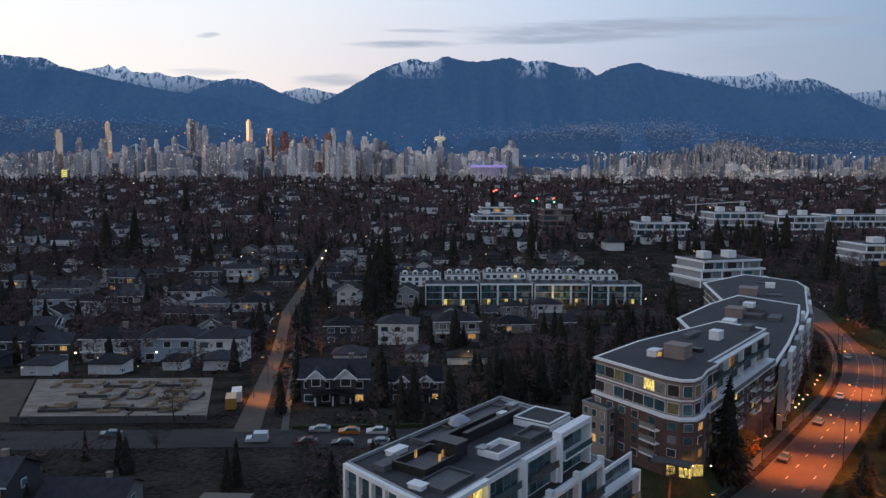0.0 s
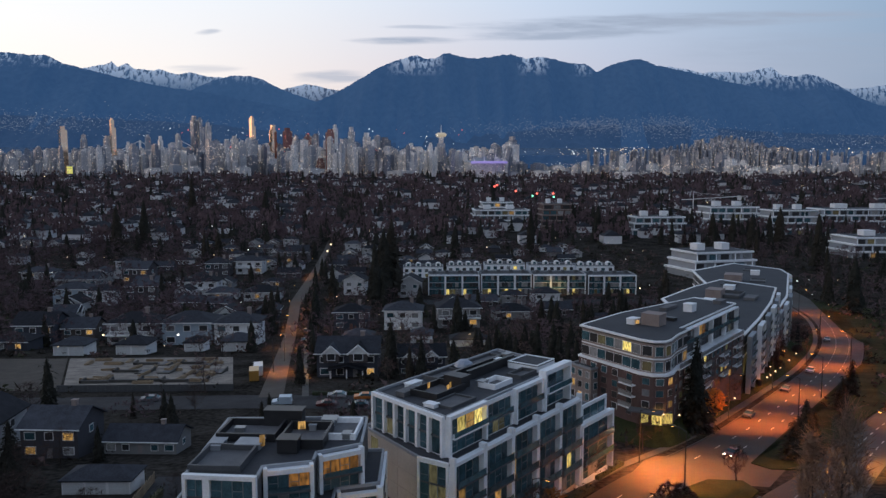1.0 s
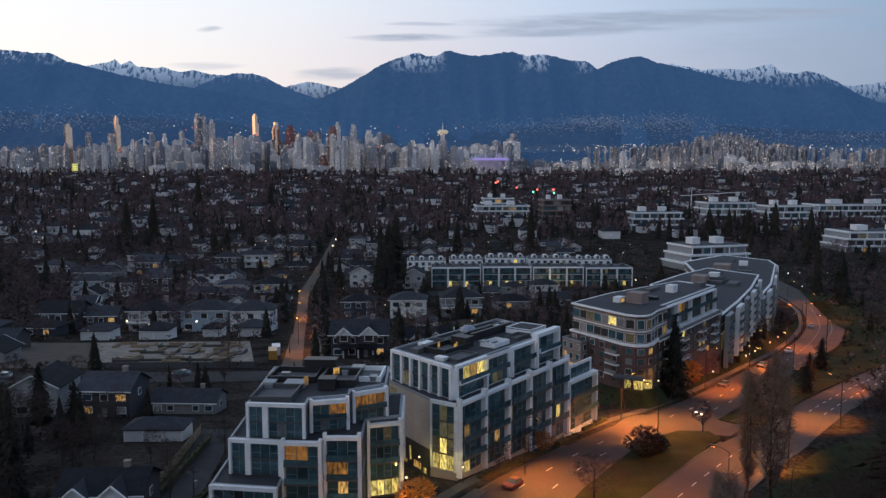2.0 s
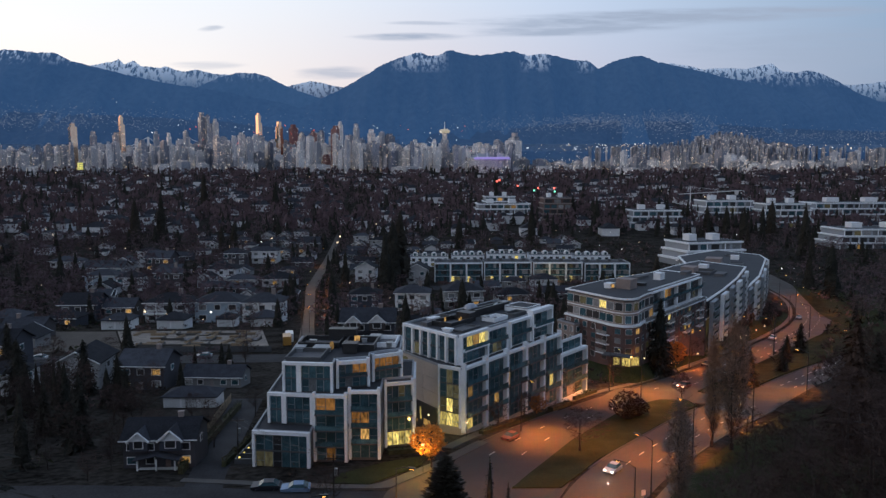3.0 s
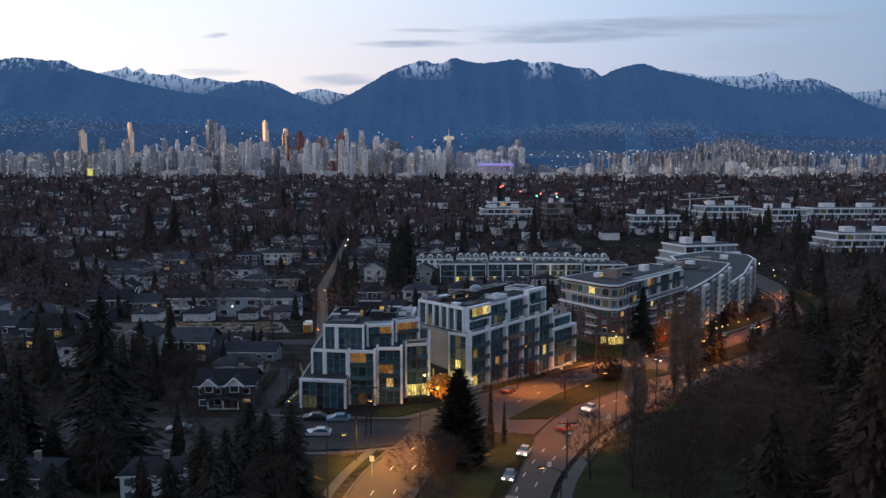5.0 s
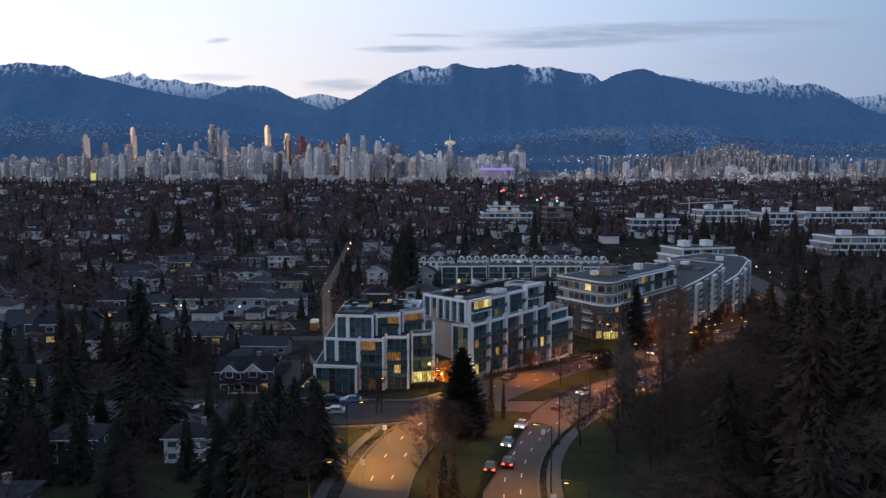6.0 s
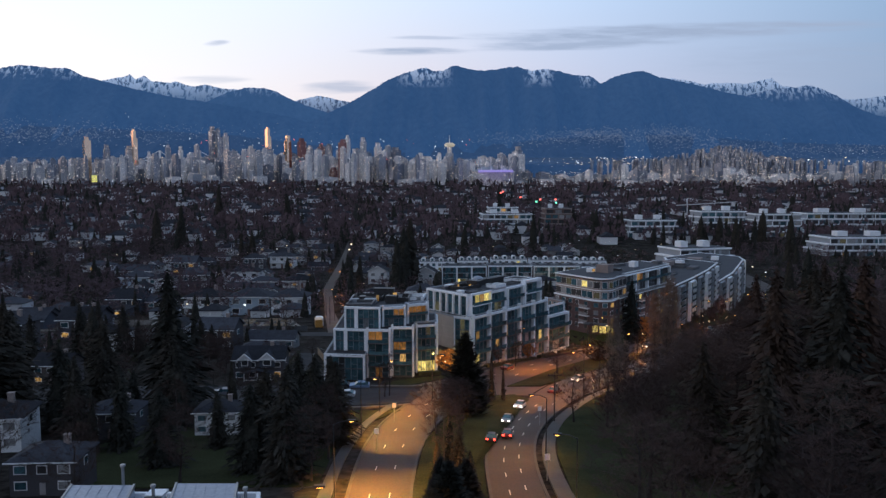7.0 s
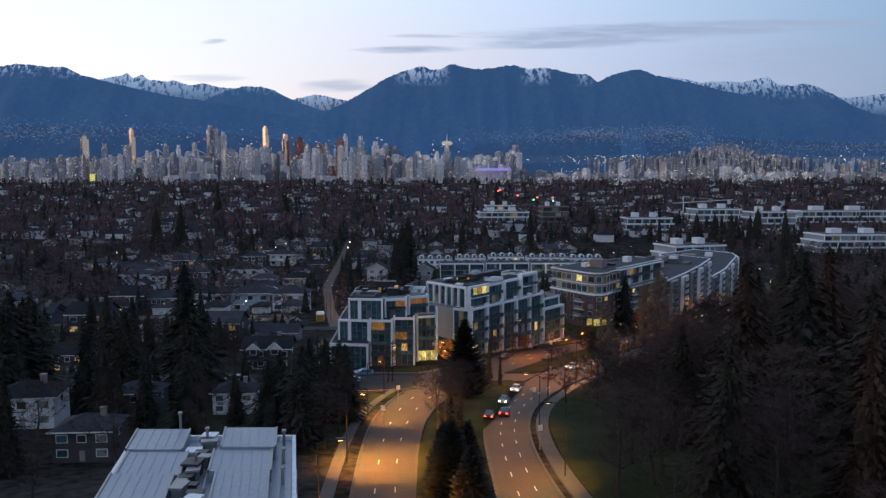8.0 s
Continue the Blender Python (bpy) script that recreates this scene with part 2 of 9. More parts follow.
M = {
    "grass": mat("grass", (0.040, 0.036, 0.032), 1.0, vary=0.7, scale=0.06, bump=0.5, fine=12, spec=0.0),
    "lawn": mat("lawn", (0.036, 0.042, 0.021), 1.0, vary=0.4, scale=0.15, bump=0.5, fine=30, spec=0.03),
    "asphalt": mat("asphalt", (0.070, 0.057, 0.050), 0.75, vary=0.22, scale=0.12, bump=0.25, stain=0.12, fine=30, spec=0.2),
    "lane": mat("lane_asphalt", (0.042, 0.042, 0.046), 0.9, vary=0.35, scale=0.15, bump=0.3, fine=20, spec=0.12),
    "pavement": mat("pavement", (0.080, 0.075, 0.071), 0.85, vary=0.2, scale=0.3, bump=0.2),
    "kerb": mat("kerb", (0.070, 0.066, 0.062), 0.8, vary=0.2, scale=0.5),
    "paint": mat("road_paint", (0.62, 0.60, 0.55), 0.6, vary=0.3, scale=1.5),
    "white": mat("white_panel", (0.85, 0.87, 0.90), 0.55, vary=0.10, scale=0.35, bump=0.05),
    "beige": mat("beige_panel", (0.46, 0.41, 0.37), 0.7, vary=0.10, scale=0.3),
    "greywall": mat("grey_panel", (0.085, 0.088, 0.095), 0.6, vary=0.15, scale=0.4),
    "dark": mat("dark_metal", (0.035, 0.036, 0.040), 0.45, metal=0.3, vary=0.2, scale=0.8),
    "glass": mat("dark_glass", (0.072, 0.150, 0.178), 0.08, vary=0.5, scale=0.6, spec=0.7, hue=(0.030, 0.066, 0.082)),
    "curtain": mat("curtained_window", (0.36, 0.35, 0.35), 0.25, vary=0.4, scale=0.8, hue=(0.16, 0.17, 0.18), spec=0.6),
    "mullion": mat("grey_mullion", (0.22, 0.25, 0.27), 0.5, metal=0.2, vary=0.15),
    "glassrail": mat("glass_rail", (0.035, 0.055, 0.062), 0.12, vary=0.2, scale=0.4, spec=0.5),
    "roof": mat("roof_membrane", (0.046, 0.048, 0.056), 0.85, vary=0.18, scale=0.18, bump=0.1, fine=14),
    "gravel": mat("roof_gravel", (0.13, 0.13, 0.138), 0.9, vary=0.25, scale=0.4, bump=0.3),
    "metalroof": mat("pale_metal_roof", (0.30, 0.335, 0.40), 0.45, metal=0.25, vary=0.16, scale=0.35, stain=0.1),
    "brick": mat("brown_brick", (0.105, 0.064, 0.060), 0.85, vary=0.22, scale=0.4, bump=0.3, fine=10),
    "brick2": mat("pale_brick", (0.27, 0.22, 0.205), 0.85, vary=0.15, scale=0.4, bump=0.2),
    "shingle": mat("roof_shingle", (0.062, 0.066, 0.080), 0.9, vary=0.3, scale=0.5, bump=0.4, hue=(0.018, 0.019, 0.024), fine=8, spec=0.15),
    "siding": mat("painted_siding", (0.70, 0.70, 0.72), 0.75, vary=0.12, scale=0.5, hue=(0.13, 0.125, 0.125), spec=0.2),
    "siding_dark": mat("dark_siding", (0.050, 0.060, 0.085), 0.75, vary=0.15, scale=0.5, hue=(0.085, 0.070, 0.066)),
    "siding_white": mat("white_siding", (0.78, 0.78, 0.79), 0.7, vary=0.08, scale=0.5),
    "siding_blue": mat("pale_blue_siding", (0.38, 0.46, 0.54), 0.7, vary=0.08, scale=0.5),
    "metalcap": mat("parapet_cap", (0.30, 0.32, 0.35), 0.55, metal=0.2, vary=0.12),
    "trim": mat("white_trim", (0.80, 0.80, 0.80), 0.6, vary=0.08, scale=0.8),
    "door": mat("painted_door", (0.16, 0.07, 0.05), 0.5, vary=0.15, hue=(0.35, 0.35, 0.36)),
    "garage": mat("garage_door", (0.60, 0.61, 0.62), 0.6, vary=0.08, scale=0.6),
    "wood": mat("timber", (0.30, 0.22, 0.14), 0.85, vary=0.3, scale=0.7, hue=(0.20, 0.14, 0.09)),
    "sand": mat("bare_sand", (0.22, 0.19, 0.165), 0.95, vary=0.55, scale=0.16, bump=0.4, fine=18),
    "soil": mat("dark_soil", (0.060, 0.050, 0.042), 0.95, vary=0.35, scale=0.2, bump=0.4),
    "needle": mat("conifer_needles", (0.028, 0.029, 0.025), 0.9, vary=0.5, scale=0.5, hue=(0.042, 0.036, 0.029), fine=6, spec=0.08),
    "redcedar": mat("rusty_needles", (0.056, 0.034, 0.026), 0.9, vary=0.45, scale=0.5, hue=(0.036, 0.030, 0.024), fine=6, spec=0.08),
    "bark": mat("bark", (0.075, 0.060, 0.055), 0.95, vary=0.3, scale=1.5, bump=0.4, hue=(0.030, 0.025, 0.023)),
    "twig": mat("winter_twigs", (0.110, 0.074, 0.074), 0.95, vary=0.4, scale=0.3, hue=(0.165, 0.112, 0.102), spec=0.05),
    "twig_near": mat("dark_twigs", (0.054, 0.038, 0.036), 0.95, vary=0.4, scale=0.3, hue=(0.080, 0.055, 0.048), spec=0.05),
    # paler and more purple: distance haze put into the twig colour
    "twig_far_hazy": mat("hazy_far_twigs", (0.128, 0.090, 0.098), 0.95, vary=0.45, scale=0.05, spec=0.05),
    # street lamplight on the poplars is put into this warm colour
    "twig_lamplit": mat("poplar_twigs", (0.26, 0.165, 0.115), 0.95, vary=0.35, scale=0.3, hue=(0.16, 0.12, 0.10), spec=0.05),
    "hedge": mat("hedge_leaves", (0.030, 0.042, 0.018), 0.9, vary=0.5, scale=0.8, bump=0.4, hue=(0.05, 0.045, 0.02)),
    # orange lamplight on the small street trees, put into the leaf colour
    "autumn": mat("lamplit_leaves", (0.42, 0.19, 0.045), 0.9, vary=0.4, scale=1.0),
    "tyre": mat("tyre", (0.02, 0.02, 0.02), 0.9),
    "steel": mat("galvanised_steel", (0.30, 0.31, 0.32), 0.45, metal=0.6, vary=0.15),
    "lit": lit_mat("lit_window", (1.0, 0.56, 0.16), 0.80),
    "lit2": lit_mat("lit_window_orange", (1.0, 0.42, 0.09), 0.36),
    "lit3": lit_mat("lit_window_yellow", (1.0, 0.78, 0.22), 1.4),
    "litdim": lit_mat("lit_window_dim", (0.9, 0.85, 0.45), 0.13),
    "sodium": glow_mat("sodium_lamp", (1.0, 0.42, 0.08), 12.0),
    "headlight": glow_mat("headlight", (1.0, 0.93, 0.75), 8.0),
    "taillight": glow_mat("taillight", (1.0, 0.06, 0.03), 6.0),
    "dot_warm": glow_mat("far_light_warm", (1.0, 0.72, 0.42), 2.3),
    "dot_white": glow_mat("far_light_white", (0.95, 0.93, 0.88), 2.3),
    "dot_red": glow_mat("far_light_red", (1.0, 0.12, 0.08), 3.0),
    "dot_green": glow_mat("far_light_green", (0.2, 1.0, 0.55), 2.0),
}
PALE = [(0.30, 0.32, 0.37), (0.62, 0.62, 0.66), (0.90, 0.88, 0.88), (0.38, 0.40, 0.45), (0.94, 0.91, 0.90), (0.52, 0.50, 0.52), (0.80, 0.74, 0.72)]
DARK = [(0.16, 0.19, 0.25), (0.34, 0.37, 0.44), (0.50, 0.50, 0.54), (0.22, 0.26, 0.33)]
M["tower_pale"] = tower_mat("pale_tower", PALE, (0.20, 0.23, 0.29), 0.15, 1.6, 4.2, 3.6, 0.5, 0.5)
M["tower_dark"] = tower_mat("dark_tower", DARK, (0.12, 0.15, 0.21), 0.11, 1.1, 4.2, 3.6, 0.35, 0.4)
# mirror whose base colour carries the gold of a sunset reflection
M["tower_warm"] = mat("sunset_tinted_glass_tower", (1.0, 0.74, 0.54), 0.12, metal=1.0, vary=0.14, scale=0.03, fine=8)
for key in ("tower_dark", "tower_pale"):
    glazed = M[key].node_tree.nodes["Principled BSDF"].inputs
    glazed["Metallic"].default_value, glazed["Roughness"].default_value = (0.55, 0.28) if key == "tower_dark" else (0.12, 0.40)
M["tower_red"] = tower_mat("red_tower", [(0.26, 0.10, 0.10), (0.34, 0.17, 0.16)], (0.12, 0.07, 0.08), 0.12, 1.4, 4.2, 3.6)


def paint_mat(name, col):
    return mat(name, col, 0.3, metal=0.1, vary=0.05, spec=0.6)


# ---- mesh helpers ----
class Mesh:
    """Collects vertices and faces; boxes, prisms and tubes are added to it."""

    def __init__(self):
        self.v, self.f = [], []

    def face(self, pts):
        k = len(self.v)
        self.v += [tuple(p) for p in pts]
        self.f.append(tuple(range(k, k + len(pts))))

    def box(self, x0, y0, z0, x1, y1, z1, m=None):
        k = len(self.v)
        pts = [(x0, y0, z0), (x1, y0, z0), (x1, y1, z0), (x0, y1, z0), (x0, y0, z1), (x1, y0, z1), (x1, y1, z1), (x0, y1, z1)]
        self.v += [tuple(m @ Vector(p)) for p in pts] if m else pts
        self.f += [tuple(k + i for i in q) for q in ((0, 3, 2, 1), (4, 5, 6, 7), (0, 1, 5, 4), (1, 2, 6, 5), (2, 3, 7, 6), (3, 0, 4, 7))]

    def prism(self, poly, z0, z1):
        """poly counter-clockwise from above; z0, z1 numbers or functions of x, y."""
        k, n = len(self.v), len(poly)
        lo = z0 if callable(z0) else lambda x, y: z0
        hi = z1 if callable(z1) else lambda x, y: z1
        self.v += [(x, y, lo(x, y)) for x, y in poly] + [(x, y, hi(x, y)) for x, y in poly]
        self.f += [tuple(range(k + n, k + 2 * n)), tuple(range(k + n - 1, k - 1, -1))]
        self.f += [(k + i, k + (i + 1) % n, k + n + (i + 1) % n, k + n + i) for i in range(n)]

    def tube(self, p, q, r0, r1, n=5):
        p, q = Vector(p), Vector(q)
        d = (q - p).normalized()
        a = d.orthogonal().normalized()
        b = d.cross(a)
        k = len(self.v)
        for c, r in ((p, r0), (q, r1)):
            self.v += [tuple(c + (a * math.cos(6.2832 * i / n) + b * math.sin(6.2832 * i / n)) * r) for i in range(n)]
        self.f += [(k + i, k + (i + 1) % n, k + n + (i + 1) % n, k + n + i) for i in range(n)]
        self.f += [tuple(k + n + i for i in range(n))]

    def sweep(self, pts, r, n=3):
        """One round bar through all points."""
        k = len(self.v)
        for i, p in enumerate(pts):
            d = (Vector(pts[min(i + 1, len(pts) - 1)]) - Vector(pts[max(i - 1, 0)])).normalized()
            a = d.orthogonal().normalized()
            b = d.cross(a)
            self.v += [tuple(Vector(p) + (a * math.cos(6.2832 * j / n) + b * math.sin(6.2832 * j / n)) * r) for j in range(n)]
        self.f += [(k + i * n + j, k + i * n + (j + 1) % n, k + (i + 1) * n + (j + 1) % n, k + (i + 1) * n + j) for i in range(len(pts) - 1) for j in range(n)]

    def data(self, name, material, smooth=False):
        me = bpy.data.meshes.new(name)
        me.from_pydata(self.v, [], self.f)
        me.materials.append(material)
        if smooth:
            me.polygons.foreach_set("use_smooth", [True] * len(me.polygons))
        me.update()
        return me


def part(name, mesh, material, parent, label="", smooth=False, m=None):
    ob = new(name, mesh if isinstance(mesh, bpy.types.Mesh) else mesh.data(name, material, smooth))
    ob.parent = parent
    if m is not None:
        ob.matrix_basis = m
    if label:
        tagged(ob, label)
    return ob


def thing(name, label, category, group="", at=None):
    ob = new(name)
    if at is not None:
        ob.matrix_basis = at
    return tagged(ob, label, category, group)


def structure(name, mesh, material, label="", smooth=False):
    ob = new(name, mesh.data(name, material, smooth))
    return tagged(ob, label, kind="structure")


UNIT = {}


def unit(material):
    """One shared unit panel per material: 1 wide, 1 high, standing on its lower edge, 5 cm deep."""
    if material.name not in UNIT:
        m = Mesh()
        m.box(-0.5, -0.025, 0, 0.5, 0.025, 1)
        UNIT[material.name] = m.data("panel_" + material.name, material)
    return UNIT[material.name]


def at(x, y, z, turn=0.0, s=(1, 1, 1)):
    return Matrix.LocRotScale((x, y, z), Euler((0, 0, turn)), Vector(s))


def ground(y):
    """Height of the land: it falls from the park hill northwards to a flat valley, and rises again under the city."""
    return float(np.interp(y, [-400, -200, -60, 60, 185, 550, 700, 1100, 3000, 4900], [44, 38, 30, 17.5, 0.5, -46, -52, -48, 62, 140]))


def scale_at(y):
    return min(max((1 + (y - 128) / 381) / 1.15, 0.72), 1.74)

# ---- ground: one sheet to the foot of the mountains ----
ys = [-400 + 20 * i for i in range(20)] + [5 * i for i in range(240)] + [1200 + 60 * i for i in range(62)]
xs = [-3600 + 300 * i for i in range(11)] + [-550 + 25 * i for i in range(60)] + [1000 + 300 * i for i in range(10)]
gm = Mesh()
gm.v = [(x, y, ground(y)) for y in ys for x in xs]
nx = len(xs)
gm.f = [(j * nx + i, j * nx + i + 1, (j + 1) * nx + i + 1, (j + 1) * nx + i) for j in range(len(ys) - 1) for i in range(nx - 1)]
structure("ground", gm, M["grass"], "dark winter ground falling away to the north")


def resample(line, step):
    out, rest = [line[0]], 0.0
    for (x0, y0), (x1, y1) in zip(line, line[1:]):
        d = math.hypot(x1 - x0, y1 - y0)
        n = max(1, int(d / step))
        out += [(x0 + (x1 - x0) * i / n, y0 + (y1 - y0) * i / n) for i in range(1, n + 1)]
    return out


def smooth_line(line, rounds=2):
    for _ in range(rounds):
        out = [line[0]]
        for (x0, y0), (x1, y1) in zip(line, line[1:]):
            out += [(x0 * 0.75 + x1 * 0.25, y0 * 0.75 + y1 * 0.25), (x0 * 0.25 + x1 * 0.75, y0 * 0.25 + y1 * 0.75)]
        line = out + [line[-1]]
    return line


def along(line, n):
    """n + 1 points at even steps of length."""
    ds = [0.0]
    for (x0, y0), (x1, y1) in zip(line, line[1:]):
        ds.append(ds[-1] + math.hypot(x1 - x0, y1 - y0))
    ts = [ds[-1] * i / n for i in range(n + 1)]
    return list(zip(np.interp(ts, ds, [p[0] for p in line]), np.interp(ts, ds, [p[1] for p in line])))


def offset(line, d):
    """The line moved d to its right."""
    out = []
    for i, (x, y) in enumerate(line):
        (x0, y0), (x1, y1) = line[max(i - 1, 0)], line[min(i + 1, len(line) - 1)]
        s = math.hypot(x1 - x0, y1 - y0) or 1
        out.append((x + (y1 - y0) / s * d, y - (x1 - x0) / s * d))
    return out


def ribbon(mesh, left, right, up, n, depth=0.0, cross=3):
    """A strip laid on the land between two lines, with side faces of that depth."""
    L_, R_ = along(left, n), along(right, n)
    k = len(mesh.v)
    for (x0, y0), (x1, y1) in zip(L_, R_):
        for j in range(cross + 1):
            x, y = x0 + (x1 - x0) * j / cross, y0 + (y1 - y0) * j / cross
            mesh.v.append((x, y, ground(y) + up))
    w = cross + 1
    mesh.f += [(k + i * w + j, k + i * w + j + 1, k + (i + 1) * w + j + 1, k + (i + 1) * w + j) for i in range(n) for j in range(cross)]
    if depth:
        for side in (L_, R_):
            for (x0, y0), (x1, y1) in zip(side, side[1:]):
                mesh.face([(x0, y0, ground(y0) + up - depth), (x1, y1, ground(y1) + up - depth), (x1, y1, ground(y1) + up), (x0, y0, ground(y0) + up)])


def slab(poly, up, depth=0.4):
    """A patch of land: triangles fanned from its middle, with an upright edge."""
    m = Mesh()
    poly = resample(poly + [poly[0]], 4.0)[:-1]
    cx, cy = sum(p[0] for p in poly) / len(poly), sum(p[1] for p in poly) / len(poly)
    rings = 5
    n = len(poly)
    for r in range(1, rings + 1):
        for x, y in poly:
            X, Y = cx + (x - cx) * r / rings, cy + (y - cy) * r / rings
            m.v.append((X, Y, ground(Y) + up))
    m.v.append((cx, cy, ground(cy) + up))
    c = len(m.v) - 1
    m.f += [(c, i, (i + 1) % n) for i in range(n)]
    for r in range(rings - 1):
        m.f += [(r * n + i, (r + 1) * n + i, (r + 1) * n + (i + 1) % n, r * n + (i + 1) % n) for i in range(n)]
    k = len(m.v)
    m.v += [(x, y, ground(y) + up - depth) for x, y in poly]
    m.f += [((rings - 1) * n + i, k + i, k + (i + 1) % n, (rings - 1) * n + (i + 1) % n) for i in range(n)]
    return m


# west carriageway: its west and east edges, from the park northwards
R1W = smooth_line([(-12, -120), (-17, 20), (-19, 60), (-20.3, 90), (-20.5, 110), (-19, 130), (-15.5, 148), (-9, 178), (-3, 190), (5, 205), (22, 230), (38, 251), (52, 265), (66, 281), (82, 302), (103, 331), (127, 364), (154, 402), (202, 478), (250, 566), (277, 632), (297, 720), (310, 830)])
R1E = smooth_line([(-6, -120), (-11, 20), (-13, 60), (-13.8, 90), (-12.5, 115), (-9, 135), (-3.5, 152), (4, 168), (9, 178), (20, 200), (37, 229), (62, 253.5), (77, 270.5), (97, 295.5), (127, 334.5), (161, 380.5), (202, 442.5), (261, 542), (286, 600), (305, 650), (323, 720), (338, 830)])
# east carriageway
R2W = smooth_line([(-1, -120), (-5.5, 20), (-5.3, 60), (-4.6, 90), (-3.8, 105), (-1.5, 120), (1.5, 133), (7, 150), (14, 171), (24, 189), (39, 210), (55, 232), (74, 250), (108, 290), (150, 335), (230, 420)])
R2E = smooth_line([(7, -120), (2.5, 20), (1, 60), (0.8, 85), (2, 103), (4.5, 118), (9, 133), (17, 152), (26, 168), (36, 184), (54, 208), (72, 228), (92, 253), (130, 297), (175, 340), (260, 425)])
rm = Mesh()
ribbon(rm, R1W, R1E, 0.10, 190, cross=4)
structure("road_west", rm, M["asphalt"], "worn asphalt carriageway lit orange by street lamps")
rm = Mesh()
ribbon(rm, R2W, R2E, 0.10, 130, cross=4)
structure("road_east", rm, M["asphalt"], "worn asphalt carriageway with broken white lane lines")
# links between the carriageways, and the side streets
for name, le, ri in (("road_link", [(-6, 186), (-13, 171), (-14, 163)], [(24, 197), (16, 176), (9, 158)]),
                     ("road_link_north", [(46, 264), (36, 246)], [(80, 264), (62, 240)])):
    m = Mesh()
    ribbon(m, le, ri, 0.13, 12, cross=8)
    structure(name, m, M["asphalt"], "asphalt crossing between two carriageways")
FSN, FSS = [(-320, 176), (-120, 176), (-60, 176), (-40, 174), (-24, 171), (-10, 171)], [(-320, 143), (-120, 143), (-60, 144), (-40, 145), (-21, 148), (-11, 152)]
m = Mesh()
ribbon(m, FSN, FSS, 0.09, 60)
structure("road_side_street", m, M["lane"], "dim asphalt side street beside apartments")
CSN, CSS = [(-420, 352), (-120, 348), (-60, 350), (-20, 348), (30, 345)], [(-420, 324), (-120, 324), (-60, 326), (-20, 324), (30, 322)]
m = Mesh()
ribbon(m, CSN, CSS, 0.09, 70)
structure("road_cross_street", m, M["lane"], "dim asphalt cross street with parked cars")
LSL, LSR = [(-57, 345), (-68.5, 424), (-83.5, 526), (-97.5, 626), (-111, 712), (-120, 900), (-136, 1150), (-142, 1300)], [(-49, 345), (-61, 424), (-75, 518), (-88, 610), (-101, 703), (-112, 900), (-129, 1150), (-136, 1300)]
m = Mesh()
ribbon(m, LSL, LSR, 0.14, 90)
structure("road_lane", m, M["asphalt"], "narrow residential street under an orange lamp")
m = Mesh()
ribbon(m, [(-420, 556), (-100, 545)], [(-420, 538), (-96, 530)], 0.08, 40)
structure("road_back_lane", m, M["lane"], "narrow back lane between gardens")
m = Mesh()
ribbon(m, [(-24, 726), (190, 722)], [(-24, 704), (190, 700)], 0.08, 40)
structure("road_terrace_street", m, M["lane"], "street in front of terraced houses")
m = Mesh()
ribbon(m, [(-57, 252), (-46, 182), (-44, 172)], [(-49, 252), (-40, 182), (-38, 172)], 0.11, 20)
structure("road_driveway", m, M["lane"], "narrow paved driveway beside the apartments")

# pavements: raised slabs along the roads
for name, base, d0, d1, n in (("pavement_west", [p for p in R1W if 195 < p[1] < 700], -4.9, -2.6, 110), ("pavement_park", [p for p in R2E if 20 < p[1] < 176], 1.2, 3.0, 70),
                              ("pavement_corner", [p for p in R1W if 40 < p[1] < 150], -3.3, -1.9, 40)):
    m = Mesh()
    ribbon(m, offset(base, d0), offset(base, d1), 0.24, n, 0.35, 2)
    structure(name, m, M["pavement"], "pale concrete pavement beside the road")
m = Mesh()
ribbon(m, offset(LSR[:3], 6.0), offset(LSR[:3], 8.2), 0.24, 40, 0.3, 2)
structure("pavement_lane", m, M["pavement"], "pale concrete path beside a residential street")
m = Mesh()
ribbon(m, [(-60, 142), (-40, 143), (-21, 146), (-14, 149)], [(-60, 140.5), (-40, 141.5), (-21, 144.4), (-14, 147.4)], 0.22, 20, 0.3, 2)
structure("pavement_side_street", m, M["pavement"], "pale concrete path along a side street")
m = Mesh()
ribbon(m, [(-46, 179), (-24, 175), (-15, 174), (-6, 187), (3, 203)], [(-46, 177), (-24, 172.6), (-13, 172), (-4, 185.5), (5, 201.5)], 0.24, 30, 0.3, 2)
structure("pavement_apartments", m, M["pavement"], "pale concrete path in front of the apartments")

# kerbs: real steps along both edges of each carriageway
for k, (line, d0, d1) in enumerate(((R1W, -0.35, 0.0), (R1E, 0.0, 0.35), (R2W, -0.35, 0.0), (R2E, 0.0, 0.35))):
    m = Mesh()
    for a_, b_ in ((20, 148), (182, 236), (262, 700)):
        seg = [p for p in line if a_ < p[1] < b_]
        if len(seg) > 2:
            ribbon(m, offset(seg, d0), offset(seg, d1), 0.25, max(6, int((b_ - a_) / 4)), 0.3, 1)
    structure("kerb_%d" % (k + 1), m, M["kerb"], "pale concrete kerb along the road")

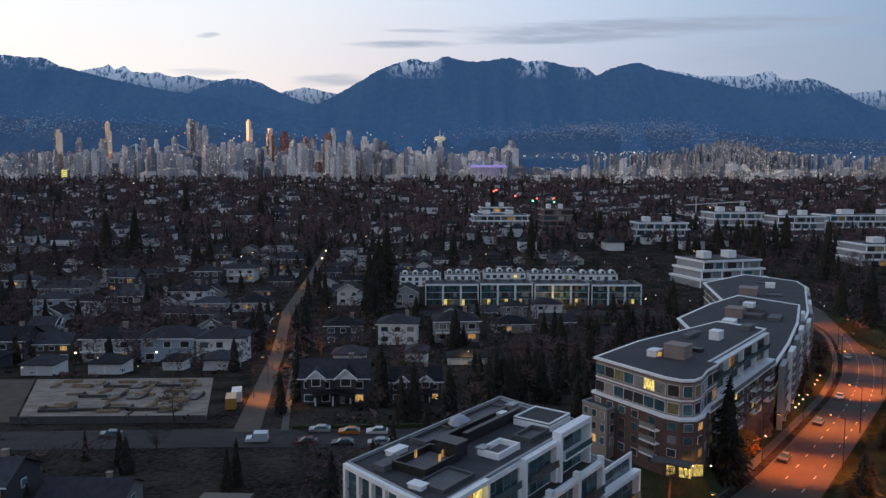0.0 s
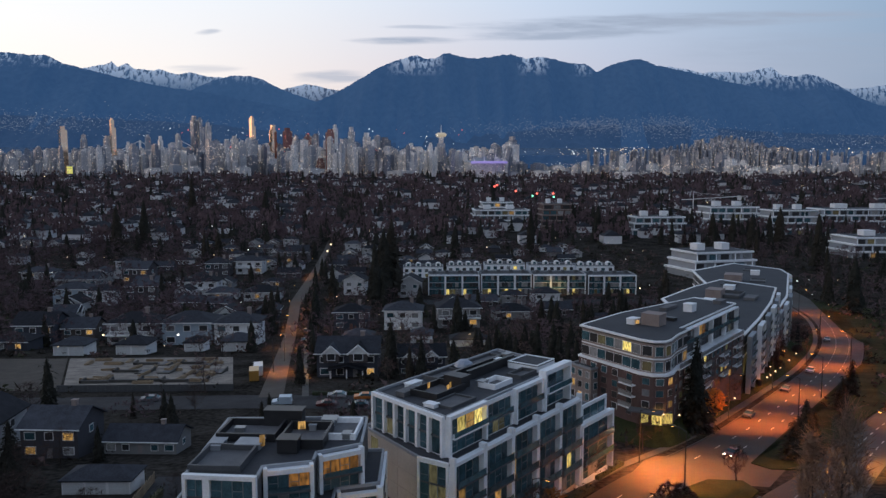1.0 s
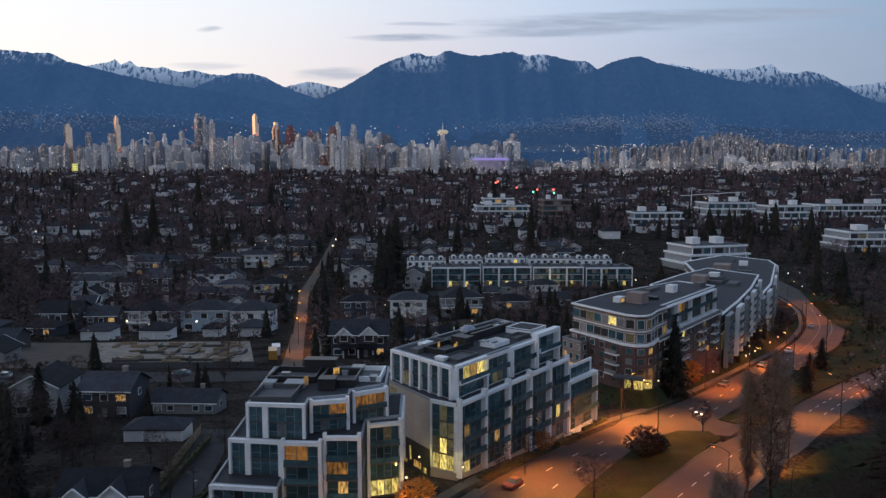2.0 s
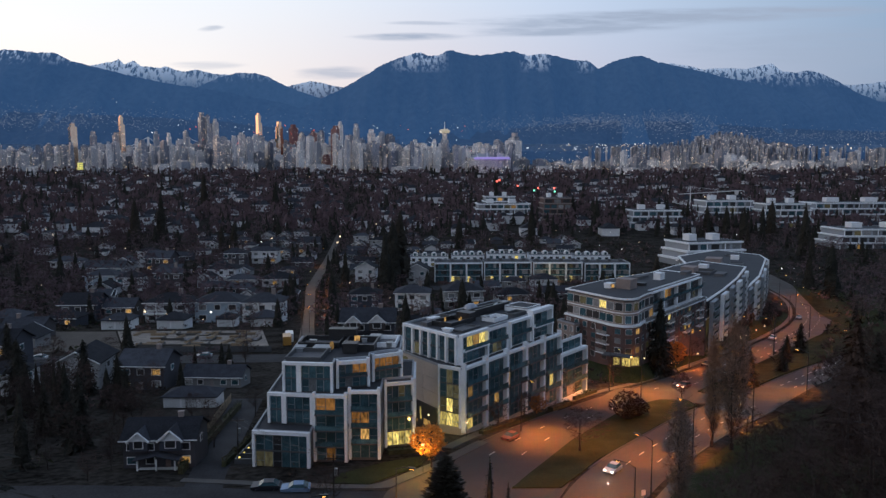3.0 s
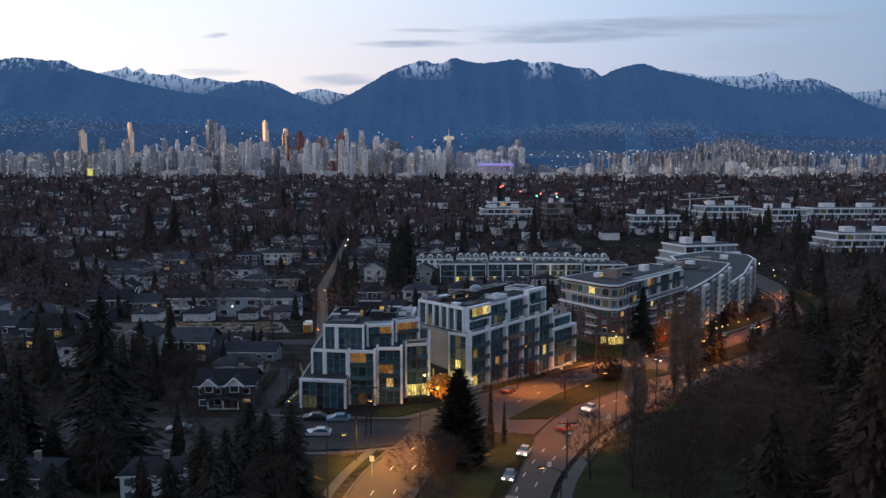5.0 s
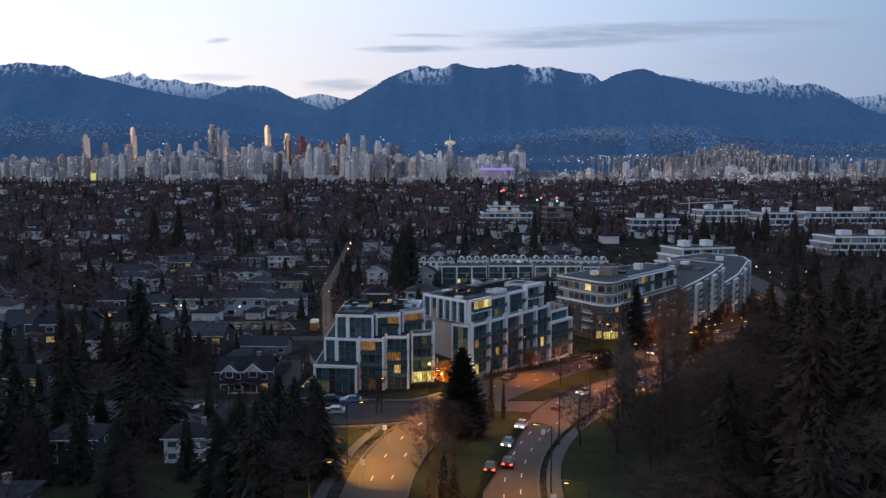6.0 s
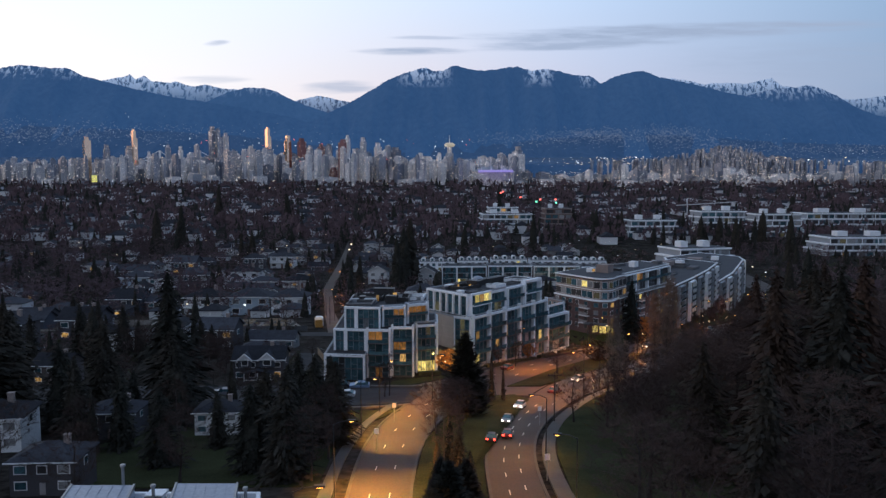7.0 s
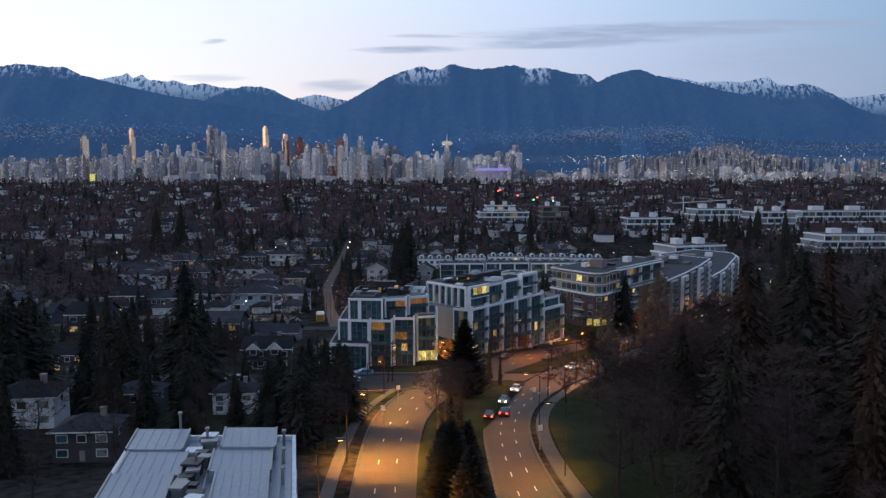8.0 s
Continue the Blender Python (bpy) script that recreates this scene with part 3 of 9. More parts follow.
# median islands and verges of grass with kerb edges
MEDIANS = {
    "median_south": [(-12.6, 30), (-13.3, 60), (-13.2, 90), (-12, 113), (-8.3, 133), (-3, 150), (1.5, 157), (6, 158.5), (8.2, 152), (6, 146), (0.8, 132), (-2.2, 119), (-4.4, 104), (-5.2, 88), (-5.9, 60), (-6.2, 30)],
    "median_middle": [(6, 171.5), (10, 180), (21, 202), (37.5, 229.5), (46, 240), (52, 245), (58.5, 244), (58.5, 237), (53, 230), (38, 209), (23.3, 188.5), (13.5, 171.5)],
    "median_north": [(66, 257), (78, 270.5), (98, 295.5), (128, 334.5), (162, 380.5), (203, 442.5), (262, 542), (287, 600), (304, 645), (320, 715), (350, 640), (300, 520), (230, 421), (149, 335.5), (107, 290.5), (74, 251.5), (68, 252)],
}
for name, poly in MEDIANS.items():
    structure(name, slab(poly[::-1], 0.34), M["lawn"], "grass median island between the carriageways")
structure("verge_park", slab([(4.2, 30), (60, 30), (90, 120), (96, 240), (74, 226), (56, 206), (40, 184), (28, 166), (20, 152), (12.5, 134), (8, 119), (5.5, 104), (4, 85)], 0.2), M["lawn"], "park lawn beside the road")
structure("verge_corner", slab([(-58, 137), (-23, 141), (-16.5, 141), (-22.5, 126), (-24.5, 108), (-24, 90), (-58, 90)], 0.16), M["lawn"], "dark lawn at a street corner")
structure("verge_apartments", slab([(-22, 175.5), (-16, 174.6), (-8, 186), (-6, 193), (-14, 188), (-21, 181)], 0.2), M["lawn"], "small front lawn of the apartments")

# lane lines: one strip of paint each
DASH = Mesh()
DASH.box(-0.08, -1.5, 0, 0.08, 1.5, 0.012)
dash = DASH.data("lane_line", M["paint"])
for rname, le, ri, cuts in (("road_west", R1W, R1E, (0.34, 0.67)), ("road_east", R2W, R2E, (0.34, 0.67))):
    owner = bpy.data.objects[rname]
    L_, R_ = along(le, 400), along(ri, 400)
    for c in cuts:
        mids = [(a[0] + (b[0] - a[0]) * c, a[1] + (b[1] - a[1]) * c) for a, b in zip(L_, R_)]
        line = along(mids, 420)
        for i in range(8, 400, 5):
            (x0, y0), (x1, y1) = line[i], line[i + 1]
            if 150 < y0 < 184 or 236 < y0 < 262 or y0 > 620 or y0 < 40:
                continue
            s = scale_at(y0)
            tilt = math.atan2(ground(y1) - ground(y0), math.hypot(x1 - x0, y1 - y0))
            mm = Matrix.LocRotScale((x0, y0, ground(y0) + 0.125), Euler((tilt, 0, -math.atan2(x1 - x0, y1 - y0))), Vector((s * 0.95, s * 0.85, 1)))
            part("lane_line", dash, None, owner, m=mm)

# ---- apartment buildings ----
rng = random.Random(7)


def bay(parent, p0, p1, z0, z1, floors, cols, lit=None, depth=0.9, post=0.6, balcony=(), frame_mat=None, top=0.7, name="facade_frame", fins=False, cap=0.0, slab_mat="greywall", panes=("glass",)):
    """One framed bay of a glazed front from p0 to p1 (outside to the right of that way): posts, fascia, slabs, panes, bars and rails.
    lit: {(floor, col): material key}; balcony: floors that have a projecting slab with a glass rail."""
    lit = lit or {}
    frame_mat = frame_mat or M["white"]
    w = math.hypot(p1[0] - p0[0], p1[1] - p0[1])
    m0 = at(p0[0], p0[1], 0, math.atan2(p1[1] - p0[1], p1[0] - p0[0]))
    fr = Mesh()
    fr.box(0, -depth, z0, post, 0, z1 + cap, m0)
    fr.box(w - post, -depth, z0, w, 0, z1 + cap, m0)
    if top:
        fr.box(post, -depth, z1 - top, w - post, 0, z1, m0)
    part(name, fr, frame_mat, parent)
    h = (z1 - top - z0) / floors
    cw = (w - 2 * post) / cols
    bars = Mesh()
    for f in range(floors):
        zf = z0 + f * h
        if f:
            sl = Mesh()
            out = depth + 0.5 if f in balcony else depth * 0.45
            sl.box(post, -out, zf - 0.16, w - post, -0.02, zf + 0.10, m0)
            part("floor_slab", sl, M[slab_mat], parent)
            if f in balcony:
                part("balcony_rail", unit(M["glass"]), None, parent, m=m0 @ at(w / 2, -out + 0.06, zf + 0.12, 0, (w - 2 * post - 0.1, 1, h * 0.28)))
        for c in range(cols):
            key = lit.get((f, c)) or rng.choice(panes)
            part("pane", unit(M[key]), None, parent, m=m0 @ at(post + (c + 0.5) * cw, -0.05, zf + 0.1, 0, (cw - 0.12, 1, h - 0.22)))
            bars.box(post + c * cw - 0.05, -0.14, zf + 0.1, post + c * cw + 0.05, -0.01, zf + h - 0.1, m0)
            if c % 2 == 0:
                bars.box(post + c * cw, -0.13, zf + h * 0.36, post + (c + 1) * cw, -0.01, zf + h * 0.36 + 0.08, m0)
        if fins:
            for c in range(1, cols):
                fn = Mesh()
                fn.box(post + c * cw - 0.27, -depth, zf, post + c * cw + 0.27, 0, zf + h, m0)
                part("fin", fn, frame_mat, parent)
    tagged(part("glazing_grid", bars, M["mullion"], parent), kind="stuff")


def block(parent, poly, z0, z1, wall, parapet=0.42, deck=None, name="core", thick=0.24):
    """Solid storeys with a roof deck and a parapet round it."""
    c = Mesh()
    c.prism(poly, z0, z1)
    part(name, c, wall, parent)
    cx, cy = sum(p[0] for p in poly) / len(poly), sum(p[1] for p in poly) / len(poly)
    d = Mesh()
    inner = [(x + (cx - x) * 0.03, y + (cy - y) * 0.03) for x, y in poly]
    d.prism(inner, z1, z1 + 0.08)
    part("roof_deck", d, deck or M["roof"], parent)
    if parapet:
        r = Mesh()
        n = len(poly)
        for i in range(n):
            (x0, y0), (x1, y1) = poly[i], poly[(i + 1) % n]
            w = math.hypot(x1 - x0, y1 - y0)
            r.box(-0.1, -0.1, z1, w + 0.1, thick, z1 + parapet, at(x0, y0, 0, math.atan2(y1 - y0, x1 - x0)))
        part("parapet", r, M["metalcap"], parent)


def roof_box(parent, x, y, z, sx, sy, sz, turn=0.0, material="white", name="roof_box", label=""):
    m = Mesh()
    mm = at(x, y, z, turn)
    m.box(-sx / 2, -sy / 2, 0, sx / 2, sy / 2, sz, mm)
    m.box(-sx / 2 - 0.12, -sy / 2 - 0.12, sz, sx / 2 + 0.12, sy / 2 + 0.12, sz + 0.14, mm)
    return part(name, m, M[material], parent, label)


def tray(parent, x, y, z, sx, sy, h, turn=0.0, wall="white"):
    """An open box of low walls on a roof: planter or light well."""
    m = Mesh()
    mm = at(x, y, z, turn)
    t = 0.3
    m.box(-sx / 2, -sy / 2, 0, sx / 2, -sy / 2 + t, h, mm)
    m.box(-sx / 2, sy / 2 - t, 0, sx / 2, sy / 2, h, mm)
    m.box(-sx / 2, -sy / 2 + t, 0, -sx / 2 + t, sy / 2 - t, h, mm)
    m.box(sx / 2 - t, -sy / 2 + t, 0, sx / 2, sy / 2 - t, h, mm)
    part("roof_screen", m, M[wall], parent)
    f = Mesh()
    f.box(-sx / 2 + t, -sy / 2 + t, 0.02, sx / 2 - t, sy / 2 - t, 0.12, mm)
    part("roof_terrace", f, M["gravel"], parent)


# -- stepped white apartments at the street corner
A = thing("apartment_building", "white stepped six-storey apartments with dark glass and lit rooms", "building", "street apartments")
block(A, [(-36.5, 187), (-26.6, 185.4), (-26.6, 189.4), (-20.6, 188.8), (-20.6, 190.2), (-15, 190), (-15, 199), (-9.4, 200.5), (-9.4, 213), (-36.5, 213)], -5, 6.3, M["greywall"])
block(A, [(-34.6, 191), (-26.7, 189.7), (-26.6, 189.42), (-20.62, 188.82), (-20.6, 190.22), (-15, 190.02), (-15.02, 199), (-9.5, 200.6), (-9.5, 212.8), (-34.6, 212.8)], 6.3, 11.7, M["greywall"])
block(A, [(-32, 191.5), (-23.2, 190.4), (-23.2, 193.5), (-17.3, 195), (-17.3, 198), (-11.8, 201), (-11.8, 212), (-32, 212)], 11.7, 16.9, M["greywall"])
bay(A, (-36.6, 186.9), (-26.6, 185.3), 0.3, 6.7, 2, 6, {(0, 0): "litdim", (0, 1): "litdim", (0, 2): "dark", (1, 2): "dark"}, top=0.6, post=0.5, depth=0.6)
bay(A, (-34.7, 190.9), (-31.75, 190.42), 6.7, 12.1, 2, 2, {}, top=0.55, post=0.42, depth=0.6)
bay(A, (-31.75, 190.42), (-26.7, 189.6), 6.7, 12.1, 2, 3, {}, top=0.55, post=0.42, depth=0.6)
bay(A, (-32.1, 191.4), (-29.2, 191.04), 12.1, 17.4, 2, 2, {}, top=0.55, post=0.42, depth=0.6)
bay(A, (-29.2, 191.04), (-23.2, 190.3), 12.1, 17.4, 2, 4, {(0, 1): "curtain"}, top=0.55, post=0.42, depth=0.6)
bay(A, (-26.6, 189.3), (-20.6, 188.7), 0.3, 12.2, 4, 3, {(3, 0): "lit2", (3, 1): "lit2", (0, 1): "lit2", (1, 2): "glass"}, balcony=(1, 2, 3), cap=0.4, post=0.5, top=0.55)
bay(A, (-20.6, 190.1), (-15.0, 189.9), 0.3, 12.6, 4, 3, {(2, 0): "lit2", (2, 1): "lit2", (1, 1): "lit", (0, 2): "glass"}, balcony=(1, 2, 3), cap=0.5, post=0.5, top=0.55)
bay(A, (-15.0, 198.9), (-9.4, 200.4), -1.0, 11.3, 4, 4, {(0, 0): "lit3", (0, 1): "lit3", (0, 2): "lit3", (0, 3): "lit3", (3, 2): "litdim"}, balcony=(2, 3), cap=0.5, post=0.5, top=0.55)
bay(A, (-23.2, 193.4), (-17.3, 194.9), 12.0, 16.9, 2, 4, {(1, 2): "lit2", (1, 3): "lit2", (0, 1): "curtain"}, balcony=(1,), cap=0.3, post=0.5, top=0.6)
bay(A, (-17.3, 197.9), (-11.8, 200.9), 11.9, 16.8, 2, 4, {(1, 0): "lit2", (1, 1): "lit2", (1, 2): "lit2", (1, 3): "lit2"}, balcony=(1,), cap=0.3, post=0.5, top=0.6)
bay(A, (-9.4, 200.5), (-9.4, 213), 0.0, 11.6, 4, 4, {(0, 1): "lit3"}, depth=0.4)
bay(A, (-36.5, 213), (-36.5, 187), -1.0, 6.6, 2, 6, {(0, 4): "lit"}, depth=0.15, frame_mat=M["greywall"])
bay(A, (-34.6, 212), (-34.6, 191), 6.6, 12.0, 2, 5, depth=0.15, frame_mat=M["greywall"])
bay(A, (-32, 212), (-32, 191.5), 12.0, 17.2, 2, 5, depth=0.15, frame_mat=M["greywall"])
for x, y, sx, sy, h, w in ((-28.5, 196, 6.4, 7.5, 0.9, "greywall"), (-27.2, 206, 8.0, 6.5, 1.1, "dark"), (-19.4, 203.5, 6.0, 7.5, 1.3, "dark"), (-14.6, 206.5, 4.2, 7.0, 0.9, "white")):
    tray(A, x, y, 16.98, sx, sy, h, -0.08, w)
for x, y, sx, sy, h, w in ((-26.3, 200.6, 3.2, 2.6, 0.7, "metalcap"), (-21.0, 199.2, 2.6, 2.2, 1.7, "dark"), (-23.4, 209.6, 5.4, 2.2, 2.2, "dark"), (-30.6, 200.8, 1.6, 3.0, 0.6, "metalcap"), (-17.0, 209.6, 2.0, 2.0, 0.8, "steel"), (-29.0, 206.5, 1.2, 0.9, 0.6, "steel"), (-14.0, 203.6, 1.0, 1.4, 0.7, "steel"), (-19.0, 206.8, 0.9, 0.9, 0.8, "metalcap")):
    roof_box(A, x, y, 17.06, sx, sy, h, -0.08, w)
part("roof_window", unit(M["lit"]), None, A, "warm lit stair window on the roof", m=at(-24.6, 199.9, 17.4, 0.4, (0.7, 1, 1.5)))
part("roof_window", unit(M["lit"]), None, A, "warm lit stair window on the roof", m=at(-20.4, 205.8, 17.6, 0.2, (1.0, 1, 1.1)))
for i in range(6):
    y = 189.5 + i * 3.4
    tray(A, -38.6, y, ground(y) - 0.2, 3.2, 2.8, 1.3, 0, "greywall")
    part("garden_lamp", unit(M["lit3"]), None, A, m=at(-39.4, y - 1.0, ground(y) + 1.1, 0, (0.35, 1, 0.3)))

# -- longer white apartments along the road
B = thing("apartment_building", "white six-storey apartments with beige end wall, terraces and lit windows", "building", "street apartments")
P0, P1, P2, PQ, PC = (0, 208.4), (25, 240), (11.7, 257), (-13.3, 225.3), (-4.4, 211.4)
block(B, [P0, P1, P2, PQ, PC], -12, 11.0, M["beige"], deck=M["roof"])
U0, U1, U2, UQ = (-0.4, 211.4), (22.6, 240.6), (11.5, 254), (-11.6, 225.0)
block(B, [U0, U1, U2, UQ], 11.0, 16.9, M["white"], 0.5)


def lerp(a, b, t):
    return (a[0] + (b[0] - a[0]) * t, a[1] + (b[1] - a[1]) * t)


litB = [{(2, 1): "lit", (0, 0): "lit3", (0, 1): "lit3"}, {(2, 2): "glass", (1, 2): "lit"}, {(2, 0): "lit"}, {(1, 2): "curtain"}, {(1, 2): "lit3", (0, 1): "curtain"}]
for i in range(5):
    z0 = ground(lerp(P0, P1, i / 5)[1]) + 0.6
    bay(B, lerp(P0, P1, i / 5), lerp(P0, P1, (i + 1) / 5), z0, 11.5, 4, 4, litB[i], depth=1.0, post=0.46, balcony=(1, 2, 3), cap=0.8, top=0.55)
bay(B, PC, P0, -1.0, 11.5, 4, 3, {(0, 0): "lit3", (0, 1): "lit3", (0, 2): "lit3", (1, 0): "litdim", (1, 1): "lit3", (1, 2): "litdim", (2, 1): "litdim", (2, 2): "litdim", (3, 1): "litdim"}, depth=0.35, post=0.35)
# beige end wall: panels with dark joints, a tall window strip and an entrance
wlen = math.hypot(PC[0] - PQ[0], PC[1] - PQ[1])
wm = at(PQ[0], PQ[1], 0, math.atan2(PC[1] - PQ[1], PC[0] - PQ[0]))
for r in range(3):
    for c in range(2):
        part("wall_panel", unit(M["beige"]), None, B, m=wm @ at(4.9 + c * 5.9 + 2.9, -0.09, 2.2 + r * 2.95, 0, (5.8, 2.5, 2.88)))
for r in range(4):
    part("pane", unit(M["litdim" if r in (1, 3) else "glass"]), None, B, m=wm @ at(3.4, -0.05, 0.2 + r * 2.6, 0, (2.2, 1, 2.4)))
ent = Mesh()
ent.box(6.0, -0.4, -3.5, wlen - 0.2, -0.02, 2.0, wm)
part("entrance_wall", ent, M["dark"], B)
for k, (x, z, w, h) in enumerate(((6.6, -0.9, 2.2, 1.0), (10.2, -1.6, 0.5, 2.6), (12.6, -2.4, 2.4, 1.2), (15.2, -2.6, 0.9, 0.9), (8.4, -2.6, 1.2, 0.7))):
    part("entrance_window", unit(M["lit3" if k % 2 else "lit"]), None, B, m=wm @ at(x, -0.45, z, 0, (w, 1, h)))
# upper storeys: fins to the south, framed terraces to the road
bay(B, UQ, U0, 11.2, 17.3, 2, 6, {(0, 1): "litdim"}, depth=0.7, post=0.5, fins=True, top=0.6)
bay(B, U0, lerp(U0, U1, 0.27), 11.2, 17.4, 2, 4, {(1, 1): "lit3", (1, 2): "lit", (1, 3): "lit3"}, depth=0.9, post=0.45, balcony=(1,), top=0.55, slab_mat="white")
bay(B, lerp(U0, U1, 0.27), lerp(U0, U1, 0.50), 11.2, 17.0, 2, 4, {(0, 1): "litdim", (0, 2): "litdim"}, depth=0.3, balcony=(1,))
bay(B, lerp(U0, U1, 0.50), lerp(U0, U1, 0.74), 11.2, 17.2, 2, 4, {}, depth=1.0, balcony=(1,), post=0.45, top=0.6)
bay(B, lerp(U0, U1, 0.74), U1, 11.2, 18.4, 2, 3, {}, depth=1.5, balcony=(1,), top=0.8, slab_mat="white", post=0.5)
bt = math.atan2(P1[1] - P0[1], P1[0] - P0[0])
for f, s, sx, sy, h, w in ((0.10, 0.72, 4.0, 1.6, 0.7, "gravel"), (0.88, 0.30, 6.4, 6.0, 1.0, "roof"), (0.35, 0.50, 2.6, 3.6, 1.9, "dark"), (0.66, 0.54, 15.0, 0.5, 1.5, "dark"), (0.60, 0.68, 17.0, 0.4, 1.2, "dark"), (0.2, 0.85, 3.0, 1.4, 0.6, "white"), (0.06, 0.30, 1.4, 2.0, 0.5, "white"), (0.44, 0.30, 1.6, 1.2, 0.9, "steel"), (0.78, 0.62, 1.5, 1.5, 1.1, "white"), (0.92, 0.72, 2.0, 1.2, 0.8, "steel")):
    q = lerp(lerp(U0, U1, f), lerp(UQ, U2, f), s)
    roof_box(B, q[0], q[1], 17.0, sx, sy, h, bt, w)
for f, s, sx, sy, h, w in ((0.22, 0.52, 8.0, 5.4, 1.1, "dark"), (0.17, 0.22, 6.6, 4.2, 0.45, "greywall"), (0.50, 0.22, 5.5, 3.4, 0.9, "white"), (0.70, 0.84, 14.0, 3.4, 0.6, "greywall"), (0.44, 0.84, 9.0, 3.2, 0.7, "greywall"), (0.88, 0.30, 6.6, 6.2, 1.3, "white"), (0.72, 0.20, 5.5, 3.0, 0.7, "greywall")):
    q = lerp(lerp(U0, U1, f), lerp(UQ, U2, f), s)
    tray(B, q[0], q[1], 16.98, sx, sy, h, bt, w)
for f, s in ((0.26, 0.46), (0.30, 0.50), (0.22, 0.66)):
    q = lerp(lerp(U0, U1, f), lerp(UQ, U2, f), s)
    part("roof_window", unit(M["lit"]), None, B, "warm lit terrace window on the roof", m=at(q[0], q[1], 17.15, bt, (0.6, 1, 1.0)))
dm = Mesh()
q = lerp(lerp(U0, U1, 0.56), lerp(UQ, U2, 0.56), 0.78)
for i in range(8):
    for j in range(3):
        a0, a1, e0, e1 = i * 0.7854, (i + 1) * 0.7854, j * 0.5236, (j + 1) * 0.5236
        dm.face([(q[0] + 1.8 * math.cos(a) * math.cos(e), q[1] + 1.8 * math.sin(a) * math.cos(e), 17.9 + 1.3 * math.sin(e)) for a, e in ((a0, e0), (a1, e0), (a1, e1), (a0, e1))])
part("roof_dome", dm, M["metalroof"], B, "pale dome roof light", smooth=True)
# lower wing at the far end of the same building
block(B, [(25, 240), (33.5, 250), (23, 263), (14.5, 254)], -14, 5.6, M["white"])
bay(B, (25, 240), (33.5, 250), -5.5, 6.2, 3, 3, {(0, 1): "curtain"}, depth=1.2, balcony=(1, 2))
bay(B, (26, 241.2), (32.5, 249), 6.2, 9.4, 1, 3, {}, depth=0.3, post=0.4)


def window_row(parent, p0, p1, z, h, w, pitch, wall_off, lit_share, frame_mat, style="window", start=None):
    """Framed windows at even steps along a wall; each window carries its pane."""
    L = math.hypot(p1[0] - p0[0], p1[1] - p0[1])
    n = max(1, int(L / pitch))
    m0 = at(p0[0], p0[1], 0, math.atan2(p1[1] - p0[1], p1[0] - p0[0]))
    for i in range(n):
        x = (i + 0.5) * L / n
        o = part(style, unit(frame_mat), None, parent, m=m0 @ at(x, -wall_off, z, 0, (w + 0.14, 2.0, h + 0.14)))
        r = rng.random()
        key = rng.choice(["glass", "dark", "glass", "curtain", "dark"]) if r > lit_share else rng.choice(["lit", "lit3", "litdim", "litdim", "litdim"])
        part("pane", unit(M[key]), None, o, m=at(0, -0.012, 0.07 / (h + 0.14), 0, (w / (w + 0.14), 1.0, h / (h + 0.14))))


def terrace_row(parent, p0, p1, z, h, depth=1.5, post_every=0):
    """A projecting balcony slab with a rail along part of a wall."""
    L = math.hypot(p1[0] - p0[0], p1[1] - p0[1])
    m0 = at(p0[0], p0[1], 0, math.atan2(p1[1] - p0[1], p1[0] - p0[0]))
    s = Mesh()
    s.box(0, -depth, z - 0.25, L, -0.02, z, m0)
    part("balcony", s, M["white"], parent)
    r = Mesh()
    for i in range(int(L / 0.9) + 1):
        r.box(i * 0.9, -depth, z, i * 0.9 + 0.08, -depth + 0.08, z + h, m0)
    r.box(0, -depth, z + h - 0.08, L, -depth + 0.08, z + h + 0.04, m0)
    r.box(0, -depth + 0.03, z + 0.2, L, -depth + 0.05, z + h - 0.2, m0)
    part("balcony_rail", r, M["steel"], parent)


